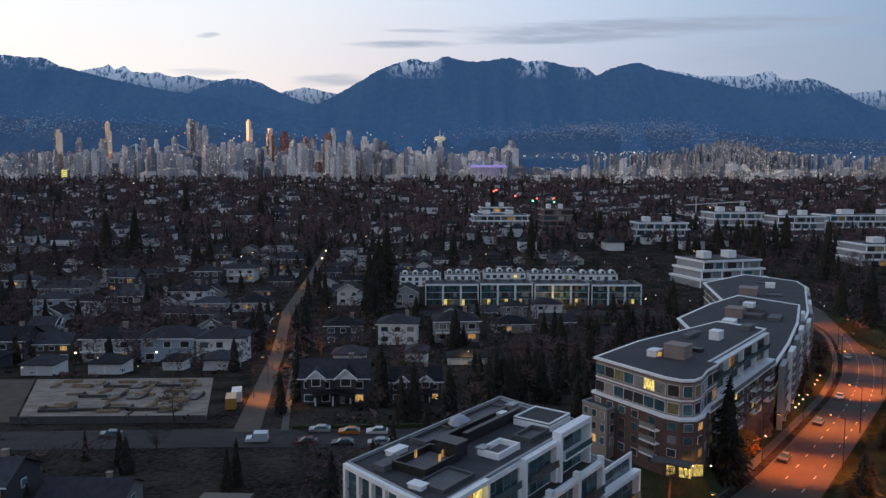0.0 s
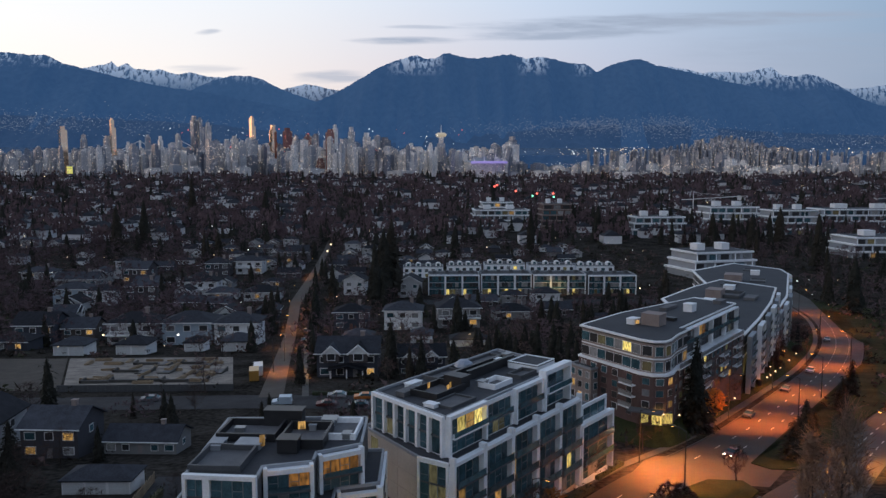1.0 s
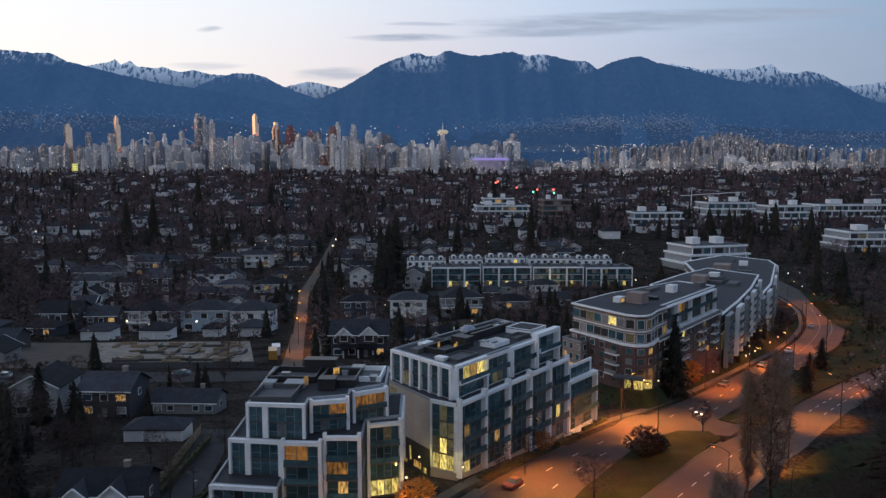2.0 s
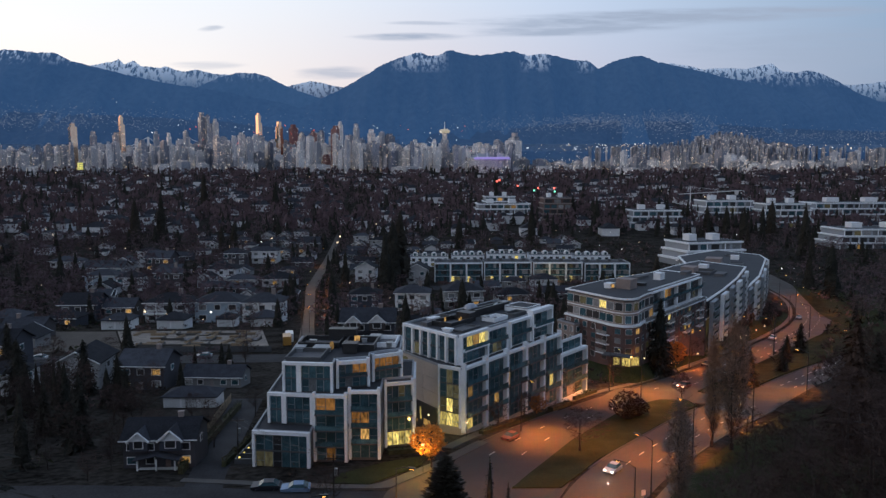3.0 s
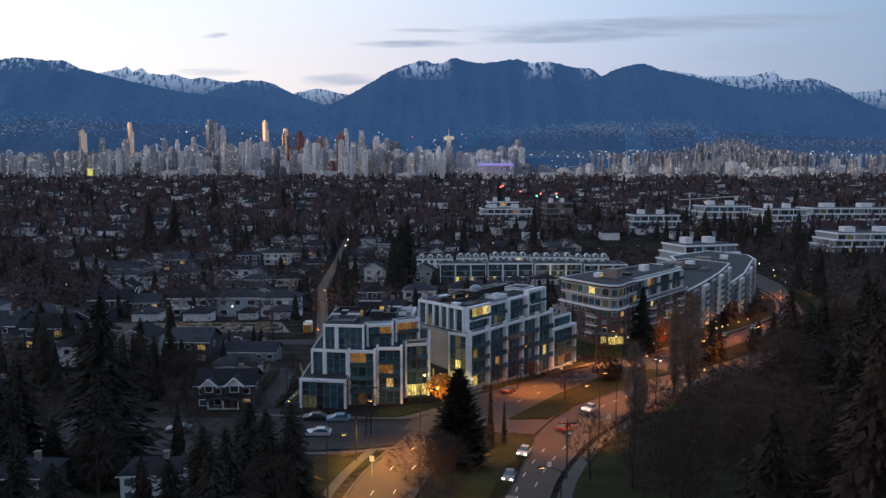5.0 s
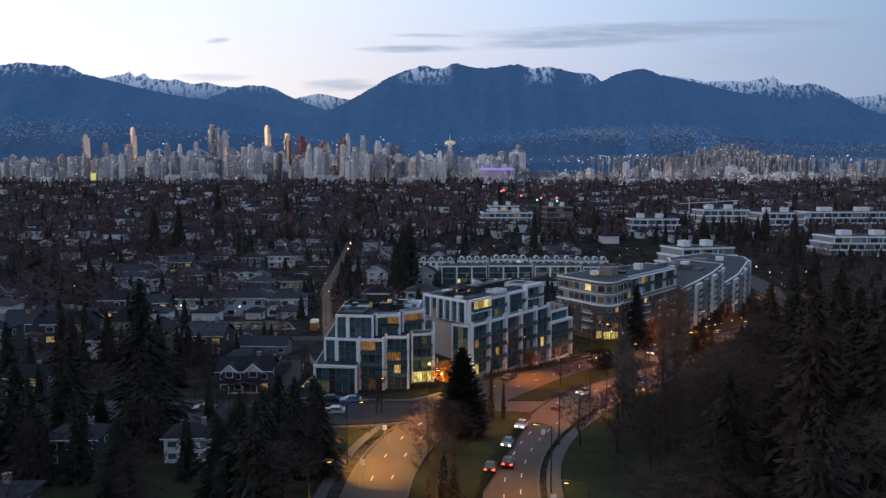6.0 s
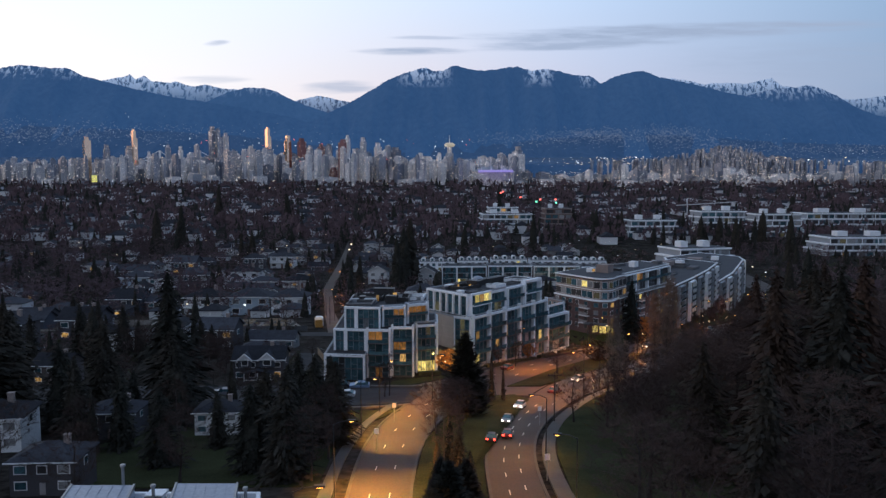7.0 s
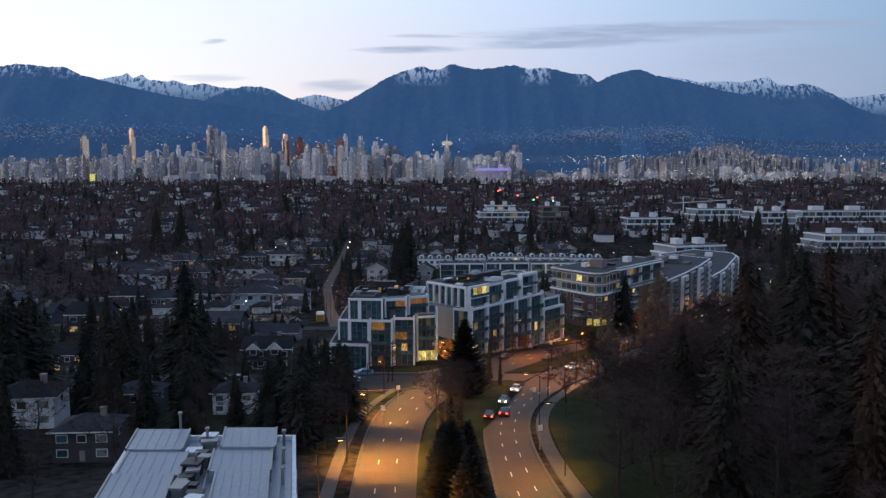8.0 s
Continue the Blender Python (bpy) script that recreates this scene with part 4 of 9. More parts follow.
def brick_apartment(name, label, poly, z0, z_mid, z1, floors, upper, wall, wall2, lit_share, pitch=4.4, top=None, plain=(), skip=()):
    """Masonry storeys under paler set-back storeys and a flat roof with a white fascia; poly runs counter-clockwise."""
    t = thing(name, label, "building", "street apartments")
    c = Mesh()
    c.prism(poly, z0 - 14, z_mid)
    part("wall", c, wall, t)
    cx, cy = sum(p[0] for p in poly) / len(poly), sum(p[1] for p in poly) / len(poly)
    ins = top or [(x + (cx - x) * 0.05, y + (cy - y) * 0.05) for x, y in poly]
    c = Mesh()
    c.prism(ins, z_mid, z1)
    part("upper_wall", c, wall2, t)
    for q in range(1, upper):
        led = Mesh()
        led.prism([(x - (cx - x) * 0.006, y - (cy - y) * 0.006) for x, y in ins], z_mid + q * (z1 - z_mid) / upper, z_mid + q * (z1 - z_mid) / upper + 0.35)
        part("ledge", led, M["trim"], t)
    led = Mesh()
    led.prism([(x - (cx - x) * 0.012, y - (cy - y) * 0.012) for x, y in poly], z_mid, z_mid + 0.5)
    part("ledge", led, M["white"], t)
    fas = Mesh()
    fas.prism([(x - (cx - x) * 0.035, y - (cy - y) * 0.035) for x, y in ins], z1 + 0.45, z1 + 0.9)
    part("fascia", fas, M["trim"], t, "white roof fascia")
    deck = Mesh()
    deck.prism([(x + (cx - x) * 0.02, y + (cy - y) * 0.02) for x, y in ins], z1 + 0.9, z1 + 1.0)
    part("roof_deck", deck, M["roof"], t, "dark grey flat roof")
    n = len(poly)
    hm = (z_mid - z0) / floors
    hu = (z1 - z_mid) / upper
    for i in range(n):
        a, b = poly[i], poly[(i + 1) % n]
        nx_, ny_ = b[1] - a[1], -(b[0] - a[0])
        L = math.hypot(nx_, ny_)
        if ny_ / L > 0.45 or i in skip:
            continue
        for f in range(floors):
            window_row(t, a, b, z0 + f * hm + hm * 0.22, hm * 0.55, min(1.8, L * 0.6), pitch, 0.04, lit_share * (1.6 if f < 2 else 1), M["brick2"] if (f + i) % 3 else M["trim"])
            if L > 6 and f in (1, 2, 3):
                for s0 in np.arange(0.12, 0.95, 13.0 / L):
                    terrace_row(t, lerp(a, b, s0), lerp(a, b, min(s0 + 4.6 / L, 0.98)), z0 + f * hm, 1.2)
    n = len(ins)
    for i in range(n):
        a, b = ins[i], ins[(i + 1) % n]
        nx_, ny_ = b[1] - a[1], -(b[0] - a[0])
        L = math.hypot(nx_, ny_)
        if ny_ / L > 0.45 or i in plain:
            continue
        for f in range(upper):
            window_row(t, a, b, z_mid + 0.4 + f * hu + hu * 0.12, hu * 0.60, min(2.8, L * 0.7), pitch * 0.85, 0.04, lit_share, M["trim"])
    return t


C = brick_apartment("apartment_building", "brown brick six-storey apartments with pale top storeys and flat roof", [(38, 300), (45.6, 286.5), (48.6, 281.0), (51.4, 278.6), (54.6, 278.6), (57.2, 281.0), (60, 286), (78, 308), (95, 329), (84, 343), (53, 317)], -6.9, 4.4, 12.0, 4, 2, M["brick"], M["brick2"], 0.07, 3.4,
                    [(38.8, 300), (46.2, 287.2), (49.2, 282), (51.8, 279.8), (54.4, 279.8), (56.6, 281.8), (60, 287.5), (64.5, 293), (62.6, 294.6), (92.5, 331), (84, 342), (53.6, 316.5)], (8,))
for k in range(4):
    a, b = lerp((62.7, 294.5), (92.6, 330.9), k / 4), lerp((62.7, 294.5), (92.6, 330.9), (k + 1) / 4)
    bay(C, a, b, 5.0, 12.1, 2, 4, {(1, 1): "lit", (1, 2): "lit2"} if k == 1 else {(0, 2): "litdim"} if k == 3 else {}, depth=1.3, post=0.3, top=0.4, balcony=(1,), panes=("glass", "curtain", "dark"))
for x, y, sx, sy, h, w in ((57.5, 299, 4.6, 5.0, 3.0, "brick2"), (52.5, 300.5, 3.6, 2.2, 1.4, "white"), (74, 318, 3.4, 2.6, 2.2, "white"), (63, 305, 2.0, 5.0, 0.8, "dark"), (88, 331, 5.0, 2.4, 1.0, "gravel"), (69, 322, 8.0, 2.0, 0.7, "gravel")):
    roof_box(C, x, y, 13.0, sx, sy, h, 0.85, w)
part("roof_window", unit(M["lit"]), None, C, "warm lit stair window", m=at(52.3, 299.2, 13.3, 0.85 - 1.57, (3.0, 1, 1.0)))
terrace_row(C, (58.5, 283.5), (92, 324.5), 5.0, 1.2, 1.0)
can = Mesh()
can.box(-4, -3.4, 0, 4, 0.0, 0.4, at(50, 278.4, -3.6, -0.5))
part("entrance_canopy", can, M["greywall"], C)
for k, (x, y) in enumerate(((51.8, 276.4), (54.6, 277.2), (49.4, 278.2))):
    part("entrance_window", unit(M["lit3"]), None, C, m=at(x, y, -6.6, -0.5 + k * 0.5, (2.4, 1, 2.4)))
# pale annex at the west corner
block(C, [(35.5, 299), (39.5, 292), (45, 296), (41, 303)], -18, 2.6, M["brick2"])
for z in (-5.6, -2.7, 0.2):
    window_row(C, (35.5, 299), (39.5, 292), z, 1.6, 1.3, 2.6, 0.04, 0.1, M["trim"])
    window_row(C, (39.5, 292), (45, 296), z, 1.6, 1.3, 2.4, 0.04, 0.1, M["trim"])

def street_front(t, line, z0, z1, floors, step, seed):
    """White-framed bays with balconies between recessed glazed ones along a front; the storeys step down with the land."""
    r = random.Random(seed)
    pts = [p for a, b in zip(line, line[1:]) for p in [lerp(a, b, k / max(1, round(math.hypot(b[0] - a[0], b[1] - a[1]) / step))) for k in range(max(1, round(math.hypot(b[0] - a[0], b[1] - a[1]) / step)))]] + [line[-1]]
    for k, (a, b) in enumerate(zip(pts, pts[1:])):
        lit = {(f, c): r.choice(["lit", "lit2", "litdim", "lit3"]) for f in range(floors) for c in range(3) if r.random() < (0.16 if f < 4 else 0.05)}
        proud = k % 2 == 0
        n = b[1] - a[1], a[0] - b[0]
        q = (1.0 if proud else 0.1) / math.hypot(*n)
        a, b = (a[0] + n[0] * q, a[1] + n[1] * q), (b[0] + n[0] * q, b[1] + n[1] * q)
        bay(t, a, b, z0, z1 - (0.2 if proud else 0.6), floors, 3, lit, depth=1.4 if proud else 0.5, post=0.8 if proud else 0.3, balcony=tuple(range(1, floors)), slab_mat="metalcap" if proud else "greywall", top=0.5, frame_mat=M["white"] if k % 4 == 2 else M["metalcap"] if proud else M["brick2"], panes=("glass", "dark", "dark", "curtain"))


DP = [(84, 344), (96, 331), (112, 356), (131, 388), (150, 424), (136, 449), (116, 428), (92, 397)]
D = brick_apartment("apartment_building", "grey six-storey apartments with white framed balconies and flat roof", DP, -15, -4.0, 2.6, 4, 2, M["greywall"], M["greywall"], 0.12, 9.5, DP, (1, 2, 3), (1, 2, 3))
street_front(D, DP[1:5], -15.4, 2.9, 6, 9.0, 5)
for x, y, sx, sy, h, w in ((114, 400, 8, 6, 3.2, "brick2"), (106, 386, 6, 4, 1.4, "white"), (128, 420, 5, 4, 1.6, "white"), (126, 394, 9, 4, 1.0, "gravel")):
    roof_box(D, x, y, 3.6, sx, sy, h, 0.98, w)
for x, y, sx, sy, h, w in ((104, 368, 12, 7, 0.5, "greywall"), (121, 402, 13, 9, 1.3, "greywall"), (133, 432, 8, 6, 0.6, "greywall")):
    tray(D, x, y, 3.62, sx, sy, h, 0.98, w)
EP = [(140, 452), (152, 427), (178, 470), (218, 550), (224, 572), (207, 604), (166, 566)]
E_ = brick_apartment("apartment_building", "pale grey apartments with balconies and broad flat roof", EP, -31, -16.0, -8.4, 4, 2, M["greywall"], M["greywall"], 0.12, 13.0, EP, (1, 2, 3), (1, 2, 3))
street_front(E_, EP[1:5], -32.0, -8.1, 6, 14.0, 9)


def planted_bank(name, head, lift, foot, n, label):
    """A slope from the foot of the walls (head line, raised by lift) down to the pavement (foot line)."""
    m = Mesh()
    H, F = along(head, n), along(foot, n)
    rows = 5
    for i, ((hx_, hy_), (fx_, fy_)) in enumerate(zip(H, F)):
        up = float(np.interp(hy_, *lift))
        for k in range(rows + 1):
            f = k / rows
            x, y = hx_ + (fx_ - hx_) * f, hy_ + (fy_ - hy_) * f
            rough_ = 0.35 * noise.noise((x * 0.3, y * 0.3, 2)) * math.sin(3.1416 * f)
            m.v.append((x, y, (ground(hy_) + up) * (1 - f) + (ground(fy_) + 0.16) * f + rough_))
    w = rows + 1
    m.f = [(i * w + k, i * w + k + 1, (i + 1) * w + k + 1, (i + 1) * w + k) for i in range(n) for k in range(rows)]
    structure(name, m, M["lawn"], label, True)
    return H, F


LIFT = ([270, 279, 308, 329, 356, 388, 424, 470, 550], [4.4, 4.6, 5.3, 5.8, 6.4, 7.2, 7.6, 7.5, 9.0])
BANK_FOOT = [p for p in offset(R1W, -5.1) if 281 < p[1] < 560]
BANK_HEAD = [(58.6, 285), (77, 308.5), (94, 330), (110.5, 357), (129.5, 389), (149, 425), (177, 471), (216, 549)]
BH, BF = planted_bank("ground_bank", BANK_HEAD, LIFT, BANK_FOOT, 90, "dark planted bank between apartments and pavement")
planted_bank("ground_bank_corner", [(36, 299.5), (46, 287.5), (49.2, 282), (52, 279.6), (54.6, 279.6), (56.6, 281.6), (59, 285.4)], LIFT, [(34, 291), (41, 281), (45.5, 275), (49.5, 271.5), (53.5, 271.2), (57.5, 275.4), (62.2, 281.4)], 40, "small dark front garden of the brick apartments")
for x, y, sx, sy, h, w in ((172, 520, 12, 9, 4.0, "brick2"), (196, 546, 5, 5, 2.6, "white"), (160, 486, 14, 9, 1.4, "gravel")):
    roof_box(E_, x, y, -7.4, sx, sy, h, 1.1, w)
for x, y, sx, sy, h, w in ((186, 520, 12, 8, 0.7, "greywall"), (160, 478, 14, 9, 1.4, "greywall"), (202, 566, 10, 8, 0.7, "greywall")):
    tray(E_, x, y, -7.38, sx, sy, h, 1.1, w)


# -- flat-roofed buildings farther off: bands of white slab and dark glass
def banded(label, x0, y0, x1, depth, z1, storeys, wall="white", group="far apartments", turn=0.0, lit_share=0.08, steps=1):
    """A block facing south from (x0, y0) to (x1, y0): a slab and a strip of panes for each storey, set back stepwise."""
    t = thing("apartment_building", label, "building", group)
    zb = ground(y0) - 2
    w = x1 - x0
    m0 = at((x0 + x1) / 2, y0, 0, turn)
    h = (z1 - zb - 2) / storeys
    for f in range(storeys):
        k = f * steps / storeys
        a0, b0, c0 = -w / 2 + k * w * 0.10, w / 2 - k * w * 0.05, k * depth * 0.12
        z = zb + 2 + f * h
        s = Mesh()
        s.box(a0 - 1.2, c0 - 1.6, z + h * 0.78, b0 + 1.2, depth + 0.8, z + h, m0)
        for i in range(0, int((b0 - a0) / (h * 2.6)) + 1):
            u = min(a0 + i * h * 2.6, b0 - 0.9)
            s.box(u, c0 - 1.0, z - 0.5, u + 0.9, c0 - 0.1, z + h * 0.78, m0)
        part("floor_band", s, M[wall], t)
        c = Mesh()
        c.box(a0, c0, z - (2 if f == 0 else 0), b0, depth, z + h * 0.80, m0)
        part("storey", c, M["metalcap" if wall == "white" else "brick"], t)
        n = max(3, int((b0 - a0) / (h * 1.3)))
        for i in range(n):
            key = rng.choice(["glass", "dark", "curtain", "dark"]) if rng.random() > lit_share else rng.choice(["lit", "litdim", "litdim"])
            part("pane", unit(M[key]), None, t, m=m0 @ at(a0 + (i + 0.5) * (b0 - a0) / n, c0 - 0.06, z + 0.2, 0, ((b0 - a0) / n * 0.74, 2, h * 0.64)))
    r = Mesh()
    r.box(-w / 2 + w * 0.10, depth * 0.12, z1, w / 2 - w * 0.05, depth, z1 + 0.15, m0)
    part("roof_deck", r, M["roof"], t)
    for q in (-0.2, 0.18):
        roof_box(t, *(m0 @ Vector((w * q, depth * 0.55, z1 + 0.1))), w * 0.12, depth * 0.25, h * 0.8, turn, "white")
    return t


banded("cream stepped apartments with wide flat roof slabs and dark glass", 264, 845, 340, 50, -25, 3, turn=0.25, steps=1.4)
banded("white flat-roofed apartments among bare trees", 74, 1300, 172, 60, -4, 4)
banded("red brick apartments with white top storeys", 186, 1290, 236, 50, 6, 5, "brick2")
banded("small white flat-roofed apartments", 318, 1240, 402, 55, -12, 3)
banded("white apartments behind tall conifers", 452, 1290, 540, 60, 1, 4)
banded("bright white building with bare end wall", 530, 1240, 610, 50, -2, 4)
banded("long pale flat-roofed apartments", 620, 1270, 790, 60, -2, 4)
banded("cream apartments with lit windows at the roadside", 520, 1000, 640, 60, -24, 3, lit_share=0.2)
banded("long low flat-roofed hall", 800, 1250, 980, 70, -8, 3)
banded("pale flat-roofed apartments near the main road", 98, 1420, 160, 50, 4, 4, "white", lit_share=0.12)

# -- terraced houses: framed white fronts in two rows
TERR = [(2, 46, 745, -33.4), (47.5, 91, 745, -33.0), (92.5, 138, 745, -33.4), (140, 182, 745, -34.2)]
for k, (x0, x1, y, z1) in enumerate(TERR):
    t = thing("terraced_house", "white framed terrace with dark glazing and lit ground floor", "terraced house", "terraces")
    zb = ground(y)
    block(t, [(x0, y), (x1, y), (x1, y + 24), (x0, y + 24)], zb - 2, z1 - 0.4, M["brick" if k in (0, 2) else "greywall"], 0.8)
    n = 3
    for i in range(n):
        a, b = (x0 + (x1 - x0) * i / n, y), (x0 + (x1 - x0) * (i + 1) / n, y)
        lt = {(0, j): rng.choice(["lit3", "litdim", "litdim", "glass", "glass"]) for j in range(3)}
        lt[(2, 1)] = rng.choice(["litdim", "glass", "glass"])
        bay(t, a, b, zb + 0.4, z1, 3, 5, lt, depth=1.6, post=0.8, top=1.1, balcony=(1, 2), slab_mat="white", panes=("glass", "dark", "curtain", "dark"))
        gl = Mesh()
        gl.box(a[0] + 3, y - 7, zb - 1, b[0] - 3, y - 5.8, zb + 2.2)
        part("garden_wall", gl, M["brick"], t)
    for i in range(4):
        roof_box(t, x0 + (x1 - x0) * (i + 0.5) / 4, y + 15, z1 - 0.3, 3.0, 3.4, 2.0, 0, "greywall")
for x0, x1, y, z1 in ((-22, 18, 850, -40.0), (22, 56, 850, -39), (60, 100, 850, -37.5), (104, 150, 850, -38.5), (152, 190, 850, -39.5)):
    t = thing("terraced_house", "white terrace with round-topped dormers", "terraced house", "terraces")
    zb = ground(y)
    block(t, [(x0, y), (x1, y), (x1, y + 22), (x0, y + 22)], zb - 2, z1, M["white"], 1.0)
    window_row(t, (x0, y), (x1, y), z1 - 5, 3.2, 3.4, 6.4, 0.04, 0.12, M["trim"])
    window_row(t, (x0, y), (x1, y), z1 - 9.5, 3.0, 3.0, 6.4, 0.04, 0.2, M["trim"])
    for i in range(4):
        xc = x0 + (x1 - x0) * (i + 0.5) / 4
        d = Mesh()
        arc = [(xc + 2.7 * math.cos(3.1416 * j / 8), z1 + 2.4 + 2.0 * math.sin(3.1416 * j / 8)) for j in range(9)] + [(xc - 2.7, z1 + 0.6), (xc + 2.7, z1 + 0.6)]
        k0 = len(d.v)
        d.v += [(x, y + 2, z) for x, z in arc] + [(x, y + 9, z) for x, z in arc]
        na = len(arc)
        d.f += [tuple(range(na - 1, -1, -1)), tuple(range(na, 2 * na))] + [(j, (j + 1) % na, na + (j + 1) % na, na + j) for j in range(na)]
        part("dormer", d, M["trim"], t)
        part("pane", unit(M["glass"]), None, t, m=at(xc, y + 1.9, z1 + 1.0, 0, (2.6, 1, 2.4)))

# -- low building under the end of the path: pale metal roofs over white walls
W = thing("roof_building", "low white building with pale metal roof panels and services", "building")
wz = ground(45)


def wq(s, t):
    """A point of that roof: s metres across from its far west corner, t metres towards the near end."""
    return (-32.3 + s + 0.172 * t, 50.3 - 0.02 * s - 0.985 * t)


def wpoly(s0, s1, t0, t1):
    return [wq(s0, t1), wq(s1, t1), wq(s1, t0), wq(s0, t0)]


c = Mesh()
c.prism(wpoly(0, 11.0, 0, 17), wz - 6, 29.2)
part("wall", c, M["white"], W)
for k in range(3):
    window_row(W, wq(11.02, 16.5), wq(11.02, 0.5), 26.2 - k * 3.2, 1.5, 1.6, 3.6, 0.04, 0.0, M["trim"])
    window_row(W, wq(0.5, 17.02), wq(10.5, 17.02), 26.2 - k * 3.2, 1.5, 1.6, 3.4, 0.04, 0.0, M["trim"])
    window_row(W, wq(10.5, -0.02), wq(0.5, -0.02), 26.2 - k * 3.2, 1.5, 1.6, 3.4, 0.04, 0.1, M["trim"])
c = Mesh()
c.prism(wpoly(0.2, 10.8, 0.2, 16.8), 29.2, 29.32)
part("roof_deck", c, M["metalroof"], W)
for q in (wpoly(-0.08, 0.15, -0.08, 17.1), wpoly(10.85, 11.08, -0.08, 17.1), wpoly(0.16, 10.84, -0.08, 0.15), wpoly(0.16, 10.84, 16.9, 17.1)):
    c = Mesh()
    c.prism(q, 29.1, 29.62)
    part("parapet", c, M["white"], W)
for s0, s1, t0, t1, lift in ((0.3, 3.9, 0.4, 4.2, 0.1), (0.5, 4.3, 4.3, 8.1, 0.0), (0.3, 4.0, 8.2, 12.4, 0.15), (0.4, 4.1, 12.5, 16.6, 0.05), (6.3, 9.8, 0.4, 4.0, 0.2), (5.9, 9.6, 4.1, 7.6, 0.05), (6.4, 9.5, 7.7, 12.0, 0.16), (6.2, 9.6, 12.1, 16.6, 0.0)):
    p = Mesh()
    p.prism(wpoly(s0, s1, t0, t1), 29.33, lambda x, y: 29.95 + lift + 0.02 * (y - 42))
    rp = part("roof_panel", p, M["metalroof"], W, "pale seamed metal roof panel")
    for i in range(1, 6):
        u = s0 + (s1 - s0) * i / 6
        p = Mesh()
        p.prism(wpoly(u - 0.012, u + 0.012, t0 + 0.02, t1 - 0.02), lambda x, y: 29.93 + lift + 0.02 * (y - 42), lambda x, y: 29.98 + lift + 0.02 * (y - 42))
        part("seam", p, M["metalroof"], rp)
    for e in (wpoly(s0 - 0.05, s0 + 0.07, t0, t1), wpoly(s1 - 0.07, s1 + 0.05, t0, t1)):
        p = Mesh()
        p.prism(e, lambda x, y: 29.85 + lift + 0.02 * (y - 42), lambda x, y: 30.03 + lift + 0.02 * (y - 42))
        part("flashing", p, M["steel"], rp)
wr = random.Random(19)
for k in range(22):
    u, t_ = wr.uniform(4.4, 5.7), 1.0 + k * 0.7
    x, y = wq(u, t_)
    roof_box(W, x, y, 29.3, wr.uniform(0.3, 0.9), wr.uniform(0.3, 1.0), wr.uniform(0.3, 0.9), wr.uniform(-0.2, 0.2), wr.choice(["dark", "steel", "white", "steel"]), "roof_unit")
for u, t_, h in ((3.2, 0.1, 1.7), (5.2, 1.6, 1.1), (5.0, 6.0, 1.0), (10.3, 1.2, 0.8), (10.3, 4.5, 0.7), (10.3, 8.0, 0.8)):
    x, y = wq(u, t_)
    p = Mesh()
    p.tube((x, y, 29.3), (x, y, 29.5 + h), 0.10, 0.09, 8)
    p.tube((x, y, 29.5 + h), (x, y, 29.62 + h), 0.17, 0.14, 8)
    part("vent_pipe", p, M["steel"], W)
for q in (wpoly(10.05, 10.12, 0.4, 16.5), wpoly(5.75, 5.8, 0.6, 16.4)):
    p = Mesh()
    p.prism(q, 29.6, 29.68)
    part("conduit", p, M["steel"], W)

# ---- houses ----
def roof_mesh(w, d, z, rise, over, kind="gable", axis="x", thick=0.22):
    """A pitched roof with thickness over a w by d body whose walls end at z; gable (ridge along axis) or hip."""
    m = Mesh()
    a, b = w / 2 + over, d / 2 + over
    if kind == "hip":
        r = max(a - b, 0.4) if a >= b else 0.0
        s = max(b - a, 0.4) if b > a else 0.0
        for dz in (0, -thick):
            k = len(m.v)
            m.v += [(-a, -b, z + dz), (a, -b, z + dz), (a, b, z + dz), (-a, b, z + dz), (-r, -s, z + rise + dz), (r, s, z + rise + dz)]
            q = [(0, 1, 5, 4), (1, 2, 5), (2, 3, 4, 5), (3, 0, 4)] if a >= b else [(0, 1, 4), (1, 2, 5, 4), (2, 3, 5), (3, 0, 4, 5)]
            m.f += [tuple(k + i for i in (f if dz == 0 else f[::-1])) for f in q]
        m.f += [(i, (i + 1) % 4, 6 + (i + 1) % 4, 6 + i)[::-1] for i in range(4)]
        return m
    for sgn in (-1, 1):
        if axis == "x":
            p = [(-a, sgn * b, z), (a, sgn * b, z), (a, 0, z + rise), (-a, 0, z + rise)]
        else:
            p = [(sgn * a, -b, z), (sgn * a, b, z), (0, b, z + rise), (0, -b, z + rise)]
        k = len(m.v)
        m.v += p + [(x, y, q - thick) for x, y, q in p]
        m.f += [(k, k + 1, k + 2, k + 3), (k + 7, k + 6, k + 5, k + 4)] + [(k + i, k + 4 + i, k + 4 + (i + 1) % 4, k + (i + 1) % 4) for i in range(4)]
    return m


